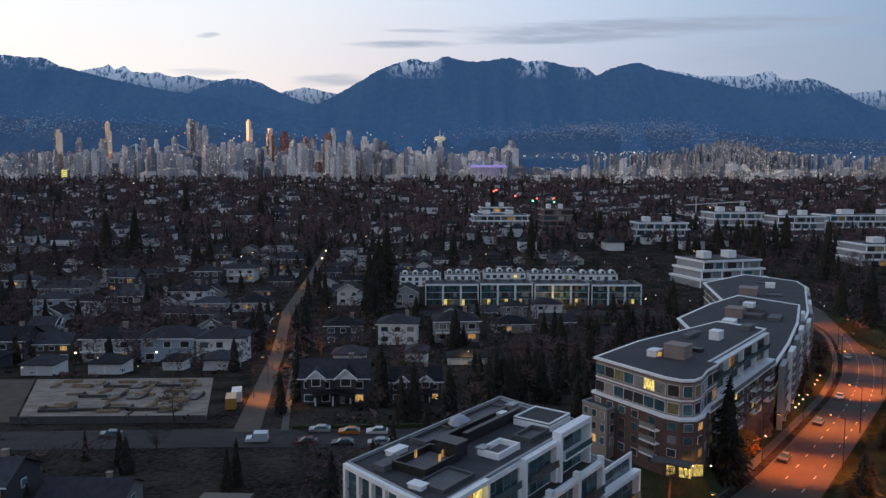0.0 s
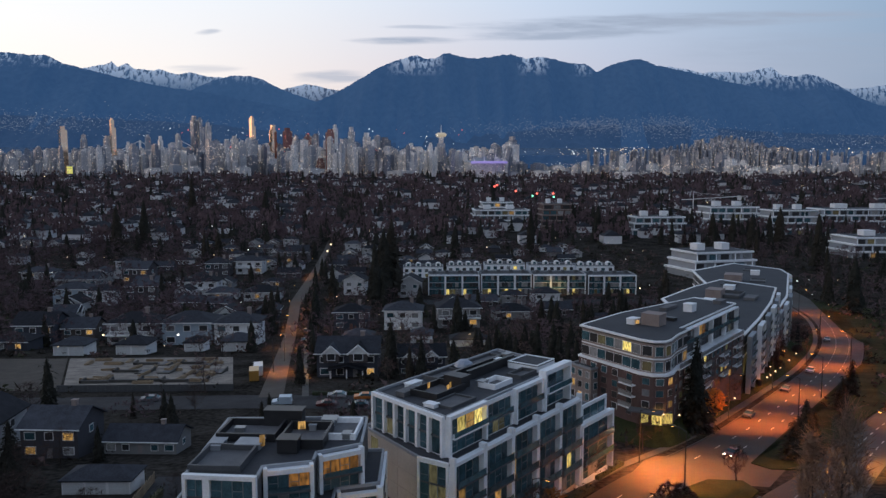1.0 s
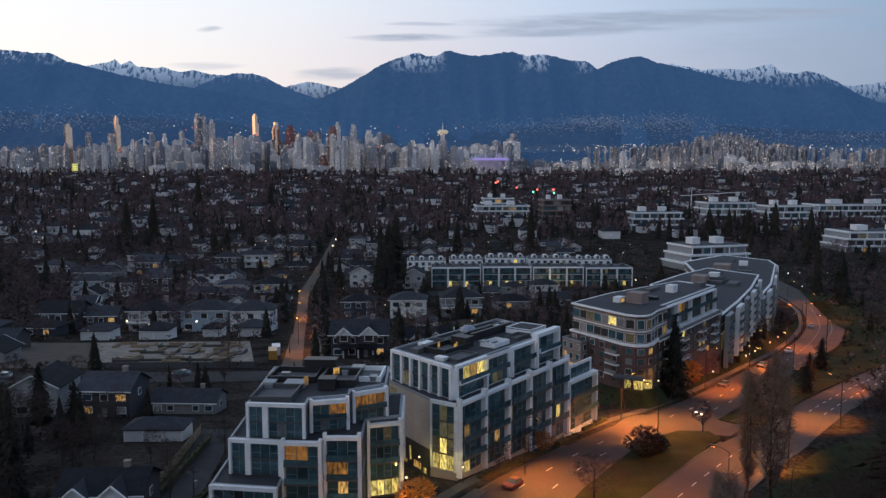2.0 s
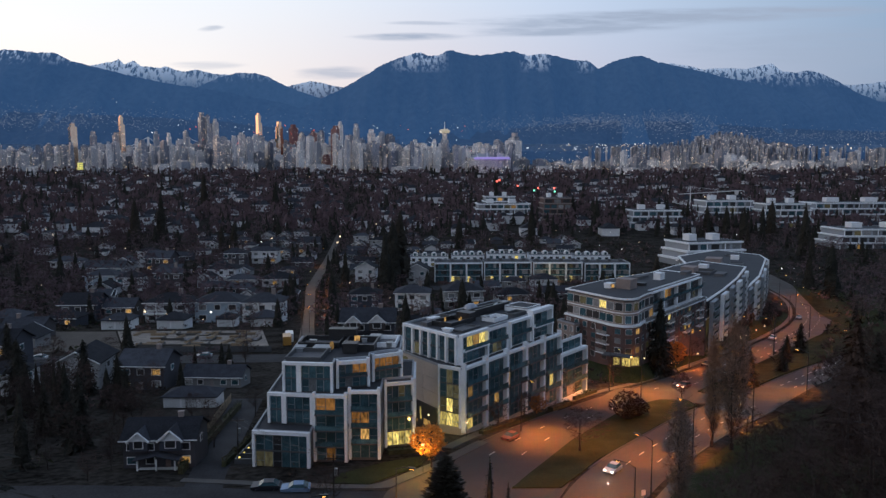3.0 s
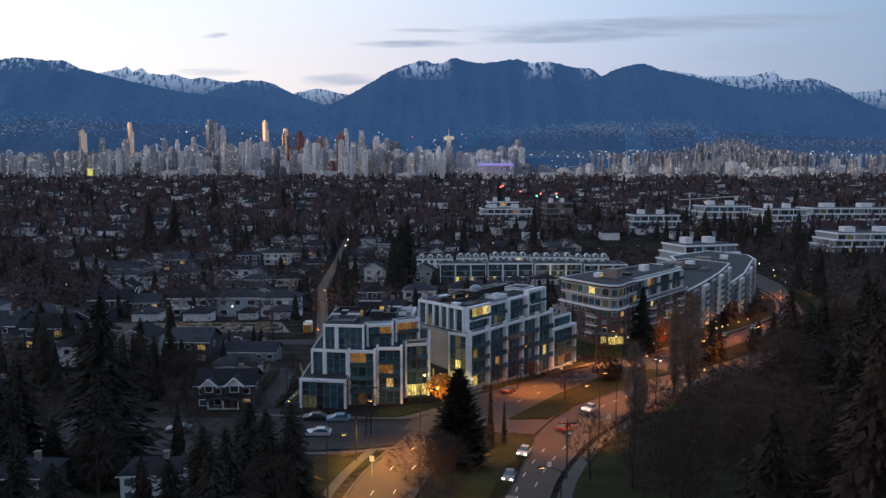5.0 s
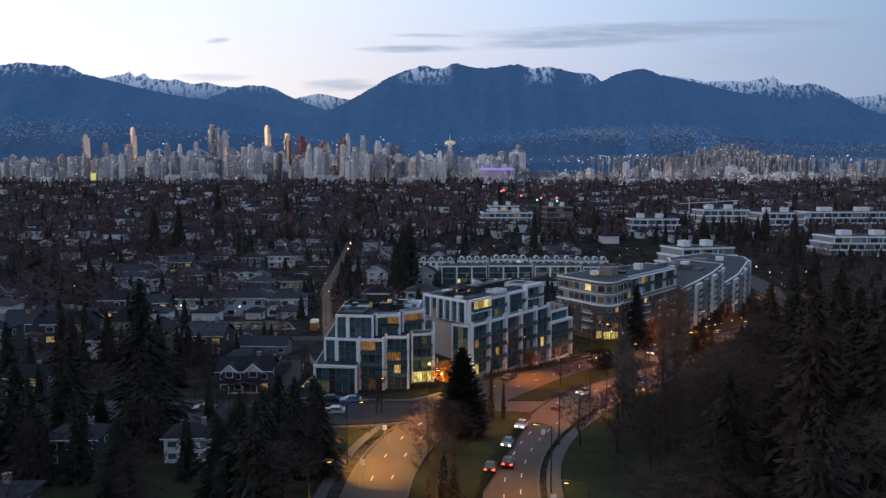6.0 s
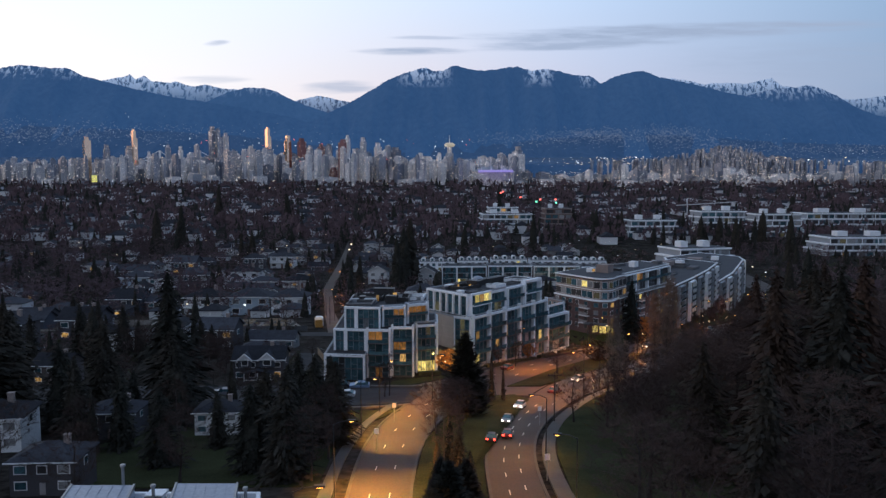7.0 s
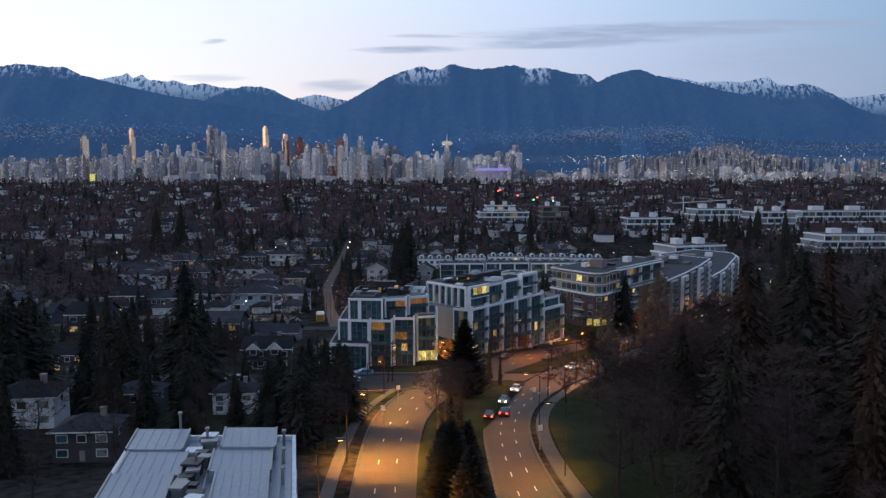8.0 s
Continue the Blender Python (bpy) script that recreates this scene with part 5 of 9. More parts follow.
def gable_wall(m, w, d, z0, z1, rise, axis):
    m.box(-w / 2, -d / 2, z0, w / 2, d / 2, z1)
    if axis == "x":
        for x in (-w / 2, w / 2 - 0.15):
            m.v += [(x, -d / 2, z1), (x, d / 2, z1), (x, 0, z1 + rise * 0.94), (x + 0.15, -d / 2, z1), (x + 0.15, d / 2, z1), (x + 0.15, 0, z1 + rise * 0.94)]
            k = len(m.v) - 6
            m.f += [(k, k + 2, k + 1), (k + 3, k + 4, k + 5), (k, k + 3, k + 5, k + 2), (k + 1, k + 2, k + 5, k + 4)]
    else:
        for y in (-d / 2, d / 2 - 0.15):
            m.v += [(-w / 2, y, z1), (w / 2, y, z1), (0, y, z1 + rise * 0.94), (-w / 2, y + 0.15, z1), (w / 2, y + 0.15, z1), (0, y + 0.15, z1 + rise * 0.94)]
            k = len(m.v) - 6
            m.f += [(k, k + 1, k + 2), (k + 3, k + 5, k + 4), (k, k + 2, k + 5, k + 3), (k + 1, k + 4, k + 5, k + 2)]


def house_window(t, x, y, z, w, h, turn=0.0, key="glass"):
    key = key if key != "glass" else ("curtain", "dark", "glass", "dark")[int(abs(x * 7 + z * 3)) % 4]
    o = part("window", unit(M["trim"]), None, t, m=at(x, y, z, turn, (w + 0.3, 2.2, h + 0.3)))
    part("pane", unit(M[key]), None, o, m=at(0, -0.012, 0.15 / (h + 0.3), 0, (w / (w + 0.3), 1.0, h / (h + 0.3))))


def gablet(t, x, y0, y1, z, w, rise, wall, lit="glass"):
    """A small cross gable with bargeboards and a window, facing south."""
    g = Mesh()
    k = len(g.v)
    g.v += [(x - w / 2, y0, z), (x + w / 2, y0, z), (x, y0, z + rise), (x - w / 2, y1, z), (x + w / 2, y1, z), (x, y1, z + rise)]
    g.f += [(0, 1, 2), (3, 5, 4), (0, 3, 4, 1)]
    g.box(x - w / 2, y0, z - 2.2, x + w / 2, y1, z)
    part("gable_wall", g, wall, t)
    r = Mesh()
    for s in (-1, 1):
        p = [(x + s * (w / 2 + 0.4), y0 - 0.4, z - 0.35), (x, y0 - 0.4, z + rise + 0.1), (x, y1, z + rise + 0.1), (x + s * (w / 2 + 0.4), y1, z - 0.35)]
        k = len(r.v)
        r.v += p + [(a, b, c + 0.2) for a, b, c in p]
        r.f += [(k, k + 1, k + 2, k + 3), (k + 4, k + 7, k + 6, k + 5)] + [(k + i, k + (i + 1) % 4, k + 4 + (i + 1) % 4, k + 4 + i) for i in range(4)]
    part("gable_roof", r, M["shingle"], t)
    b = Mesh()
    for s in (-1, 1):
        b.tube((x + s * (w / 2 + 0.4), y0 - 0.45, z - 0.3), (x, y0 - 0.45, z + rise + 0.15), 0.24, 0.24, 4)
    b.box(x - w / 2 + 0.1, y0 - 0.06, z - 0.2, x + w / 2 - 0.1, y0 - 0.01, z + 0.05)
    part("bargeboard", b, M["trim"], t, "white bargeboard")
    f_ = Mesh()
    f_.v += [(x - w * 0.42, y0 - 0.03, z + 0.06), (x + w * 0.42, y0 - 0.03, z + 0.06), (x, y0 - 0.03, z + rise * 0.86), (x - w * 0.42, y0, z + 0.06), (x + w * 0.42, y0, z + 0.06), (x, y0, z + rise * 0.86)]
    f_.f += [(0, 1, 2), (0, 2, 5, 3), (1, 4, 5, 2), (0, 3, 4, 1)]
    part("gable_panel", f_, M["trim"], t, "white gable panel")
    house_window(t, x, y0 - 0.05, z - 1.7, w * 0.46, 1.4, 0, lit)


def make_house(label, w, d, storeys, roof, wall, lit=(), chimney=True, axis="x", porch=False, gables=(), band=False, group="houses", lite=False):
    """A detached house at the origin, its front to the south."""
    t = thing("house", label, "house", group)
    h = 2.8 * storeys + 0.4
    rise = (d if axis == "x" else w) * (0.24 if roof == "hip" else 0.30)
    body = Mesh()
    if roof == "gable":
        gable_wall(body, w, d, -3.0, h, rise, axis)
    else:
        body.box(-w / 2, -d / 2, -3.0, w / 2, d / 2, h)
    part("wall", body, M[wall], t)
    part("roof", roof_mesh(w, d, h, rise, 0.6, roof, axis), M["shingle"], t)
    gut = Mesh()
    if axis == "y" and roof == "gable":
        for q in (-1, 1):
            gut.tube((q * (w / 2 + 0.6), -d / 2 - 0.66, h - 0.1), (0, -d / 2 - 0.66, h + rise - 0.1), 0.15, 0.15, 4)
    else:
        gut.box(-w / 2 - 0.7, -d / 2 - 0.74, h - 0.24, w / 2 + 0.7, -d / 2 - 0.60, h - 0.02)
    part("gutter", gut, M["trim"], t)
    if band:
        b = Mesh()
        b.box(-w / 2 - 0.05, -d / 2 - 1.2, 2.75, w / 2 + 0.05, -d / 2, 3.05)
        for i in range(int(w / 1.2) + 1):
            b.box(-w / 2 + i * 1.2 - 0.04, -d / 2 - 1.2, 3.05, -w / 2 + i * 1.2 + 0.04, -d / 2 - 1.12, 4.0)
        b.box(-w / 2, -d / 2 - 1.2, 3.95, w / 2, -d / 2 - 1.12, 4.05)
        part("balcony", b, M["trim"], t)
    n = 2 if lite else max(2, int(w / 3.2))
    for f in range(storeys):
        for i in range(n):
            x = -w / 2 + (i + 0.5) * w / n
            if f == 0 and i == n // 2 and not lite:
                part("door", unit(M["door"]), None, t, m=at(x, -d / 2 - 0.03, 0.1, 0, (1.0, 2, 2.1)))
                continue
            house_window(t, x, -d / 2 - 0.03, 0.9 + f * 2.8, 1.5 if i % 2 else 1.9, 1.3, 0, "lit" if (f, i) in lit else "glass")
    for s in () if lite else (-1, 1):
        house_window(t, s * (w / 2 + 0.03), 0, 1.0 + (storeys - 1) * 2.8, 1.3, 1.2, s * 1.5708)
    if chimney:
        c = Mesh()
        c.box(w * 0.22 - 0.5, -0.2, h - 1, w * 0.22 + 0.5, 0.7, h + rise + 0.9)
        c.box(w * 0.22 - 0.6, -0.3, h + rise + 0.9, w * 0.22 + 0.6, 0.8, h + rise + 1.05)
        part("chimney", c, M["brick2"], t)
    if porch:
        p = Mesh()
        p.box(-w * 0.28, -d / 2 - 2.4, -1.5, w * 0.28, -d / 2, 0.25)
        for x in (-w * 0.26, 0, w * 0.26):
            p.box(x - 0.15, -d / 2 - 2.3, 0.25, x + 0.15, -d / 2 - 2.0, 2.6)
        part("porch", p, M["trim"], t)
        part("porch_roof", roof_mesh(w * 0.6, 2.6, 2.6, 1.0, 0.3, "gable", "y"), M["shingle"], t, m=at(0, -d / 2 - 1.2, 0))
    for gx, gw in gables:
        gablet(t, gx, -d / 2 - 1.2, -d / 2 + 3.5, h + 0.2, gw, gw * 0.42, M[wall])
    return t


def make_garage(label, w, d, doors, roof="hip", wall="siding_white"):
    t = thing("garage", label, "garage", "garages")
    b = Mesh()
    if roof == "gable":
        gable_wall(b, w, d, -2.5, 2.6, w * 0.25, "y")
    else:
        b.box(-w / 2, -d / 2, -2.5, w / 2, d / 2, 2.6)
    part("wall", b, M[wall], t)
    part("roof", roof_mesh(w, d, 2.6, min(w, d) * 0.25, 0.45, roof, "y" if roof == "gable" else "x"), M["shingle"], t)
    for i in range(doors):
        x = -w / 2 + (i + 0.5) * w / doors
        g = Mesh()
        for r in range(4):
            g.box(x - w / doors * 0.44, -d / 2 - 0.08, 0.06 + r * 0.54, x + w / doors * 0.44, -d / 2 - 0.02, 0.57 + r * 0.54)
        part("garage_door", g, M["garage"], t, "white sectional garage door")
    return t


HOUSES = {
    "stucco": make_house("pale two-storey house with grey hip roof and balcony", 12, 9, 2, "hip", "siding", ((0, 2),), band=True),
    "white": make_house("white two-storey house with chimney and dark roof", 11, 9, 2, "hip", "siding_white", (), chimney=True),
    "blue": make_house("pale blue house with grey roof", 12, 9, 2, "hip", "siding_blue", (), chimney=False),
    "gabled": make_house("dark house with white-trimmed cross gables and porch", 14, 10, 2, "gable", "siding_dark", ((0, 3),), gables=((-3.6, 3.6), (2.6, 4.2)), porch=True),
    "bungalow": make_house("low bungalow with broad grey roof", 13, 9, 1, "hip", "siding", ((0, 1),)),
    "cottage": make_house("small gabled house with pale front", 9, 11, 2, "gable", "siding", (), axis="y", chimney=False),
    "dark": make_house("dark two-storey house with shingle roof and warm windows", 11, 10, 2, "gable", "siding_dark", ((0, 0), (1, 2))),
    "plain": make_house("grey two-storey house with dark hip roof", 11, 9, 2, "hip", "siding_dark", (), chimney=True),
    "longhouse": make_house("long low house with dark roof", 17, 9, 1, "gable", "siding", ()),
}
LITE = {
    "stucco": make_house("pale two-storey house with grey hip roof", 12, 9, 2, "hip", "siding", (), chimney=False, lite=True),
    "white": make_house("white one-storey house with dark hip roof", 11, 9, 1, "hip", "siding_white", (), lite=True),
    "gable": make_house("grey gabled house with shingle roof", 10, 10, 1, "gable", "siding", (), axis="y", chimney=False, lite=True, gables=((0, 4.0),)),
    "dark": make_house("dark house with pitched shingle roof", 12, 9, 1, "gable", "siding_dark", (), lite=True),
    "lit": make_house("dark house with a warm lit window", 11, 9, 1, "hip", "siding_dark", ((0, 1),), lite=True, chimney=False),
}
GARAGES = {
    "double": make_garage("white double garage with hip roof", 7.0, 6.0, 2),
    "single": make_garage("small pale garage with hip roof", 5.0, 6.0, 1),
    "triple": make_garage("long pale garage with grey roof", 12.0, 6.5, 3),
}
USED = set()
SPOTS = []


def put(table, kind, x, y, turn=0.0, size=1.0, label=""):
    """Stand a house or garage on the land; the first of a kind is the one that was built."""
    s = scale_at(y) * size
    ob = table[kind]
    k = s / ob.scale[0]
    m = Matrix.LocRotScale((x, y, ground(y - 3) + 0.1), Euler((0, 0, radians(turn))), Vector((k, k, k)))
    SPOTS.append((x, y, 8.0 * s))
    if ob.name in USED:
        ob = copy_thing(ob, m)
    else:
        USED.add(ob.name)
        ob.matrix_basis = m
    if label:
        tagged(ob, label)
    return ob


put(HOUSES, "stucco", -166.2, 532.8, 0, 1.27)
put(GARAGES, "double", -147.1, 480.2, -2, 1.30)
put(HOUSES, "blue", -134.8, 531.6, 1, 1.30)
put(GARAGES, "single", -120.6, 492.4, 0, 1.14)
put(HOUSES, "white", -107.2, 529.9, 1, 1.26)
put(GARAGES, "double", -98.7, 492.2, 2, 1.30)
put(HOUSES, "dark", -198.0, 536.7, 2, 0.94)
put(GARAGES, "double", -176.4, 477.6, -2, 1.30)
put(HOUSES, "dark", -220.9, 534.4, 0, 1.16)
put(HOUSES, "gabled", -32.4, 399.1, -1, 1.13)
put(HOUSES, "gabled", -3.9, 401.0, 2, 0.87)
put(HOUSES, "plain", -49.1, 591.6, 0, 1.14)
put(GARAGES, "double", -38.2, 511.7, -2, 1.30)
put(HOUSES, "white", -15.5, 591.6, -3, 1.24)
put(GARAGES, "single", -3.8, 522.3, -4, 1.30)
put(HOUSES, "stucco", 20.2, 598.9, 4, 1.30)
put(GARAGES, "triple", 21.7, 507.2, 0, 0.95)
put(HOUSES, "bungalow", 59.6, 630.5, 4, 1.14)
put(HOUSES, "stucco", -181.5, 890.1, 0, 1.30)
put(HOUSES, "bungalow", -170.7, 736.4, 2, 1.09)
put(HOUSES, "bungalow", -136.0, 732.4, 2, 1.30)
put(HOUSES, "white", -260.7, 715.1, 1, 1.13)
put(HOUSES, "plain", -232.7, 727.3, 4, 1.30)
put(HOUSES, "cottage", -199.6, 727.9, -2, 0.85)
put(HOUSES, "stucco", -190.9, 750.8, 0, 1.30)
put(HOUSES, "blue", -285.1, 716.4, 3, 1.25)
put(HOUSES, "longhouse", -321.0, 808.0, 0, 1.30)
put(HOUSES, "cottage", -309.2, 827.1, 1, 0.99)
put(HOUSES, "bungalow", -381.2, 857.1, -4, 1.30)
put(HOUSES, "dark", -275.1, 832.1, -4, 1.30)
put(HOUSES, "dark", -146.0, 974.0, -2, 1.30)
put(HOUSES, "cottage", -13.3, 747.0, -4, 1.22)
put(HOUSES, "cottage", -61.3, 760.5, -2, 1.19)
put(HOUSES, "plain", -210.5, 872.0, 3, 1.30)
put(HOUSES, "cottage", -104.6, 276.5, 3, 1.08)
put(HOUSES, "dark", -85.8, 274.1, -4, 0.98)
put(HOUSES, "longhouse", -67.2, 275.5, -4, 0.81)
put(GARAGES, "triple", -64.2, 244.1, -1, 0.93)
put(HOUSES, "gabled", -52.5, 190.5, 2, 0.84)
put(HOUSES, "dark", -153.8, 319.4, -1, 1.10)
put(HOUSES, "white", -72.0, 112.0, 8, 0.95)
put(HOUSES, "plain", -53.2, 90.0, 2, 0.80)
put(HOUSES, "plain", -58.6, 120.1, 0, 0.76)
put(HOUSES, "white", -43.5, 121.7, 2, 0.70)
put(HOUSES, "plain", -169.4, 292.0, -3, 1.11)
put(HOUSES, "white", -119.6, 263.1, -2, 0.91)
put(HOUSES, "dark", -98.5, 183.4, -4, 0.75)

# rows of houses filling the blocks farther off
hr = random.Random(21)
kinds = ["stucco", "white", "gable", "gable", "dark", "dark", "lit"]


def free(x, y, r):
    return all((x - a) ** 2 + (y - b) ** 2 > (r + c) ** 2 for a, b, c in SPOTS)


def on_street(x, y):
    xl = float(np.interp(y, [p[1] for p in LSL], [p[0] for p in LSL]))
    return xl - 12 < x < xl + 26


for y0 in (585, 640, 690, 745, 800, 860, 915, 970, 1030, 1085, 1140):
    for i in range(-26, 9):
        x = i * 23 + hr.uniform(-4, 4)
        y = y0 + hr.uniform(-7, 7)
        if on_street(x, y) or not free(x, y, 7) or abs(x - 90) > 1000 or hr.random() < (0.78 if x < -0.28 * y else 0.42):
            continue
        if -32 < x < 200 and 700 < y < 900 or x > 120 and y < 900:
            continue
        put(LITE, hr.choice(kinds), x, y, hr.choice([0, 0, 0, 180, 90]) + hr.uniform(-4, 4), hr.uniform(0.85, 1.05))
for y0, x0, x1 in ((222, -330, -130), (262, -330, -150), (300, -330, -165), (385, -420, -170), (430, -420, -185), (505, -420, -215), (112, -330, -120), (60, -330, -110)):
    x = x0
    while x < x1:
        y = y0 + hr.uniform(-4, 4)
        if free(x, y, 6):
            put(LITE, hr.choice(kinds), x, y, hr.choice([0, 180]) + hr.uniform(-3, 3), hr.uniform(0.9, 1.05))
        x += 18 * scale_at(y0) + hr.uniform(0, 6)

# ---- construction site: pale cleared ground, footings and stacked timber ----
structure("ground_site", slab([(-170, 458), (-94, 460), (-70, 364), (-128, 362)], 0.12, 0.3), M["sand"], "pale bare building ground with footings")
structure("ground_site_dark", slab([(-290, 460), (-171, 458), (-129, 362), (-290, 362)], 0.12, 0.3), M["soil"], "dark dug soil of a building site")
cr = random.Random(4)
for i in range(44):
    x, y = cr.uniform(-160, -80), cr.uniform(372, 450)
    if x < -0.42 * (y - 362) - 122 or x > -70 - 0.25 * (y - 364):
        continue
    s = thing("timber_stack", "stack of pale sawn planks on bare ground", "timber stack", "site timber", at(x, y, ground(y), cr.choice([0.05, 1.5]) + cr.uniform(-0.2, 0.2), (1.4, 1.4, 1.4)))
    for k in range(cr.randint(3, 5)):
        b = Mesh()
        b.box(-2.6, -0.6 + k * 0.3, 0.1, 2.6, -0.36 + k * 0.3, 0.5 + cr.uniform(0, 0.5))
        part("plank", b, M["wood"], s)
for i in range(14):
    x, y = -125 + (i % 5) * 10 + cr.uniform(-1, 1), 380 + (i // 5) * 27 + cr.uniform(-2, 2)
    f = thing("footing", "low concrete footing wall on a building site", "footing", "site footings", at(x, y, ground(y), cr.choice([0, 1.57]), (1.5, 1.5, 1.5)))
    b = Mesh()
    b.box(-3.5, -0.2, -0.8, 3.5, 0.2, 0.8)
    b.box(-3.5, -0.2, -0.8, -3.1, 3.2, 0.8)
    part("wall", b, M["kerb"], f)
    b = Mesh()
    b.box(-3.3, 0.3, -0.5, 3.2, 3.0, 0.1)
    part("slab", b, M["gravel"], f)
fence = thing("site_fence", "long low hoarding along a building site", "fence")
for i in range(40):
    x = -128 + i * 1.5
    part("board", unit(M["greywall"]), None, fence, m=at(x, 359.5, ground(359.5), 0, (1.46, 1.5, 2.4)))

# ---- trees ----
def conifer_data(name, seed, levels, sprays, width, droop, ragged, material, finger=1):
    """A crown one unit high of boughs that part into small needle sprays; boughs differ in length, so the outline is uneven."""
    r = random.Random(seed)
    m = Mesh()
    lean = r.uniform(0, 6.28)
    for i in range(levels):
        f = i / (levels - 1)
        z = 0.06 + 0.93 * f
        rad = width * ((1 - f) ** 0.62) * (1 + ragged * r.uniform(-0.4, 0.4)) + 0.008
        for k in range(max(4, int(sprays * (1 - 0.55 * f)))):
            a = r.uniform(0, 6.2832)
            lump = 0.78 + ragged * (1.3 * noise.noise((1.6 * math.cos(a) + seed, 1.6 * math.sin(a), f * 5)) + 0.6 * noise.noise((4 * math.cos(a) + seed, 4 * math.sin(a), f * 14)))
            rr = rad * max(0.3, lump) * r.uniform(0.55, 1.15) * (1 + 0.16 * math.sin(a * 2 + lean))
            zz = z + r.uniform(-0.025, 0.025)
            for q in range(finger):
                aa = a + (q - (finger - 1) / 2) * 0.35 + r.uniform(-0.15, 0.15)
                ca, sa = math.cos(aa), math.sin(aa)
                le = rr * r.uniform(0.7, 1.05)
                dz = droop * le * r.uniform(0.2, 1.2)
                # two or three small leaf-shaped sprays along each bough, turned at random
                for g in (0.55, 0.95) if finger == 1 else (0.5, 0.72, 0.98):
                    cx_, cy_, cz_ = ca * le * g, sa * le * g, zz - dz * g * g
                    w = (0.0055 + 0.055 * le) * r.uniform(0.6, 1.3)
                    ln = (0.010 + 0.14 * le) * r.uniform(0.6, 1.2)
                    tw = r.uniform(-0.9, 0.9)
                    ux, uy, uz = -sa * w * math.cos(tw), ca * w * math.cos(tw), w * math.sin(tw)
                    bx_, by_, bz_ = ca * ln, sa * ln, -droop * ln * r.uniform(0.2, 1.5)
                    k0 = len(m.v)
                    m.v += [(cx_ - bx_, cy_ - by_, cz_ - bz_), (cx_ + ux, cy_ + uy, cz_ + uz), (cx_ + bx_, cy_ + by_, cz_ + bz_), (cx_ - ux, cy_ - uy, cz_ - uz)]
                    m.f.append((k0, k0 + 1, k0 + 2, k0 + 3))
    # inner mass behind the sprays
    n = 7
    for i in range(8):
        f0, f1 = i / 8, (i + 1) / 8
        k0 = len(m.v)
        for f in (f0, f1):
            for j in range(n):
                a = 6.2832 * j / n + i
                rr = width * 0.54 * (1 - f) ** 0.72 * r.uniform(0.6, 1.1) + 0.004
                m.v.append((rr * math.cos(a), rr * math.sin(a), 0.08 + 0.88 * f))
        m.f += [(k0 + j, k0 + (j + 1) % n, k0 + n + (j + 1) % n, k0 + n + j) for j in range(n)]
    return m.data(name, material)


def trunk_data(name, r0, height=0.9):
    m = Mesh()
    m.tube((0, 0, -0.06), (0, 0, 0.10), r0 * 1.5, r0, 7)
    m.tube((0, 0, 0.10), (0.004, 0.0, height), r0, r0 * 0.15, 6)
    return m.data(name, M["bark"])


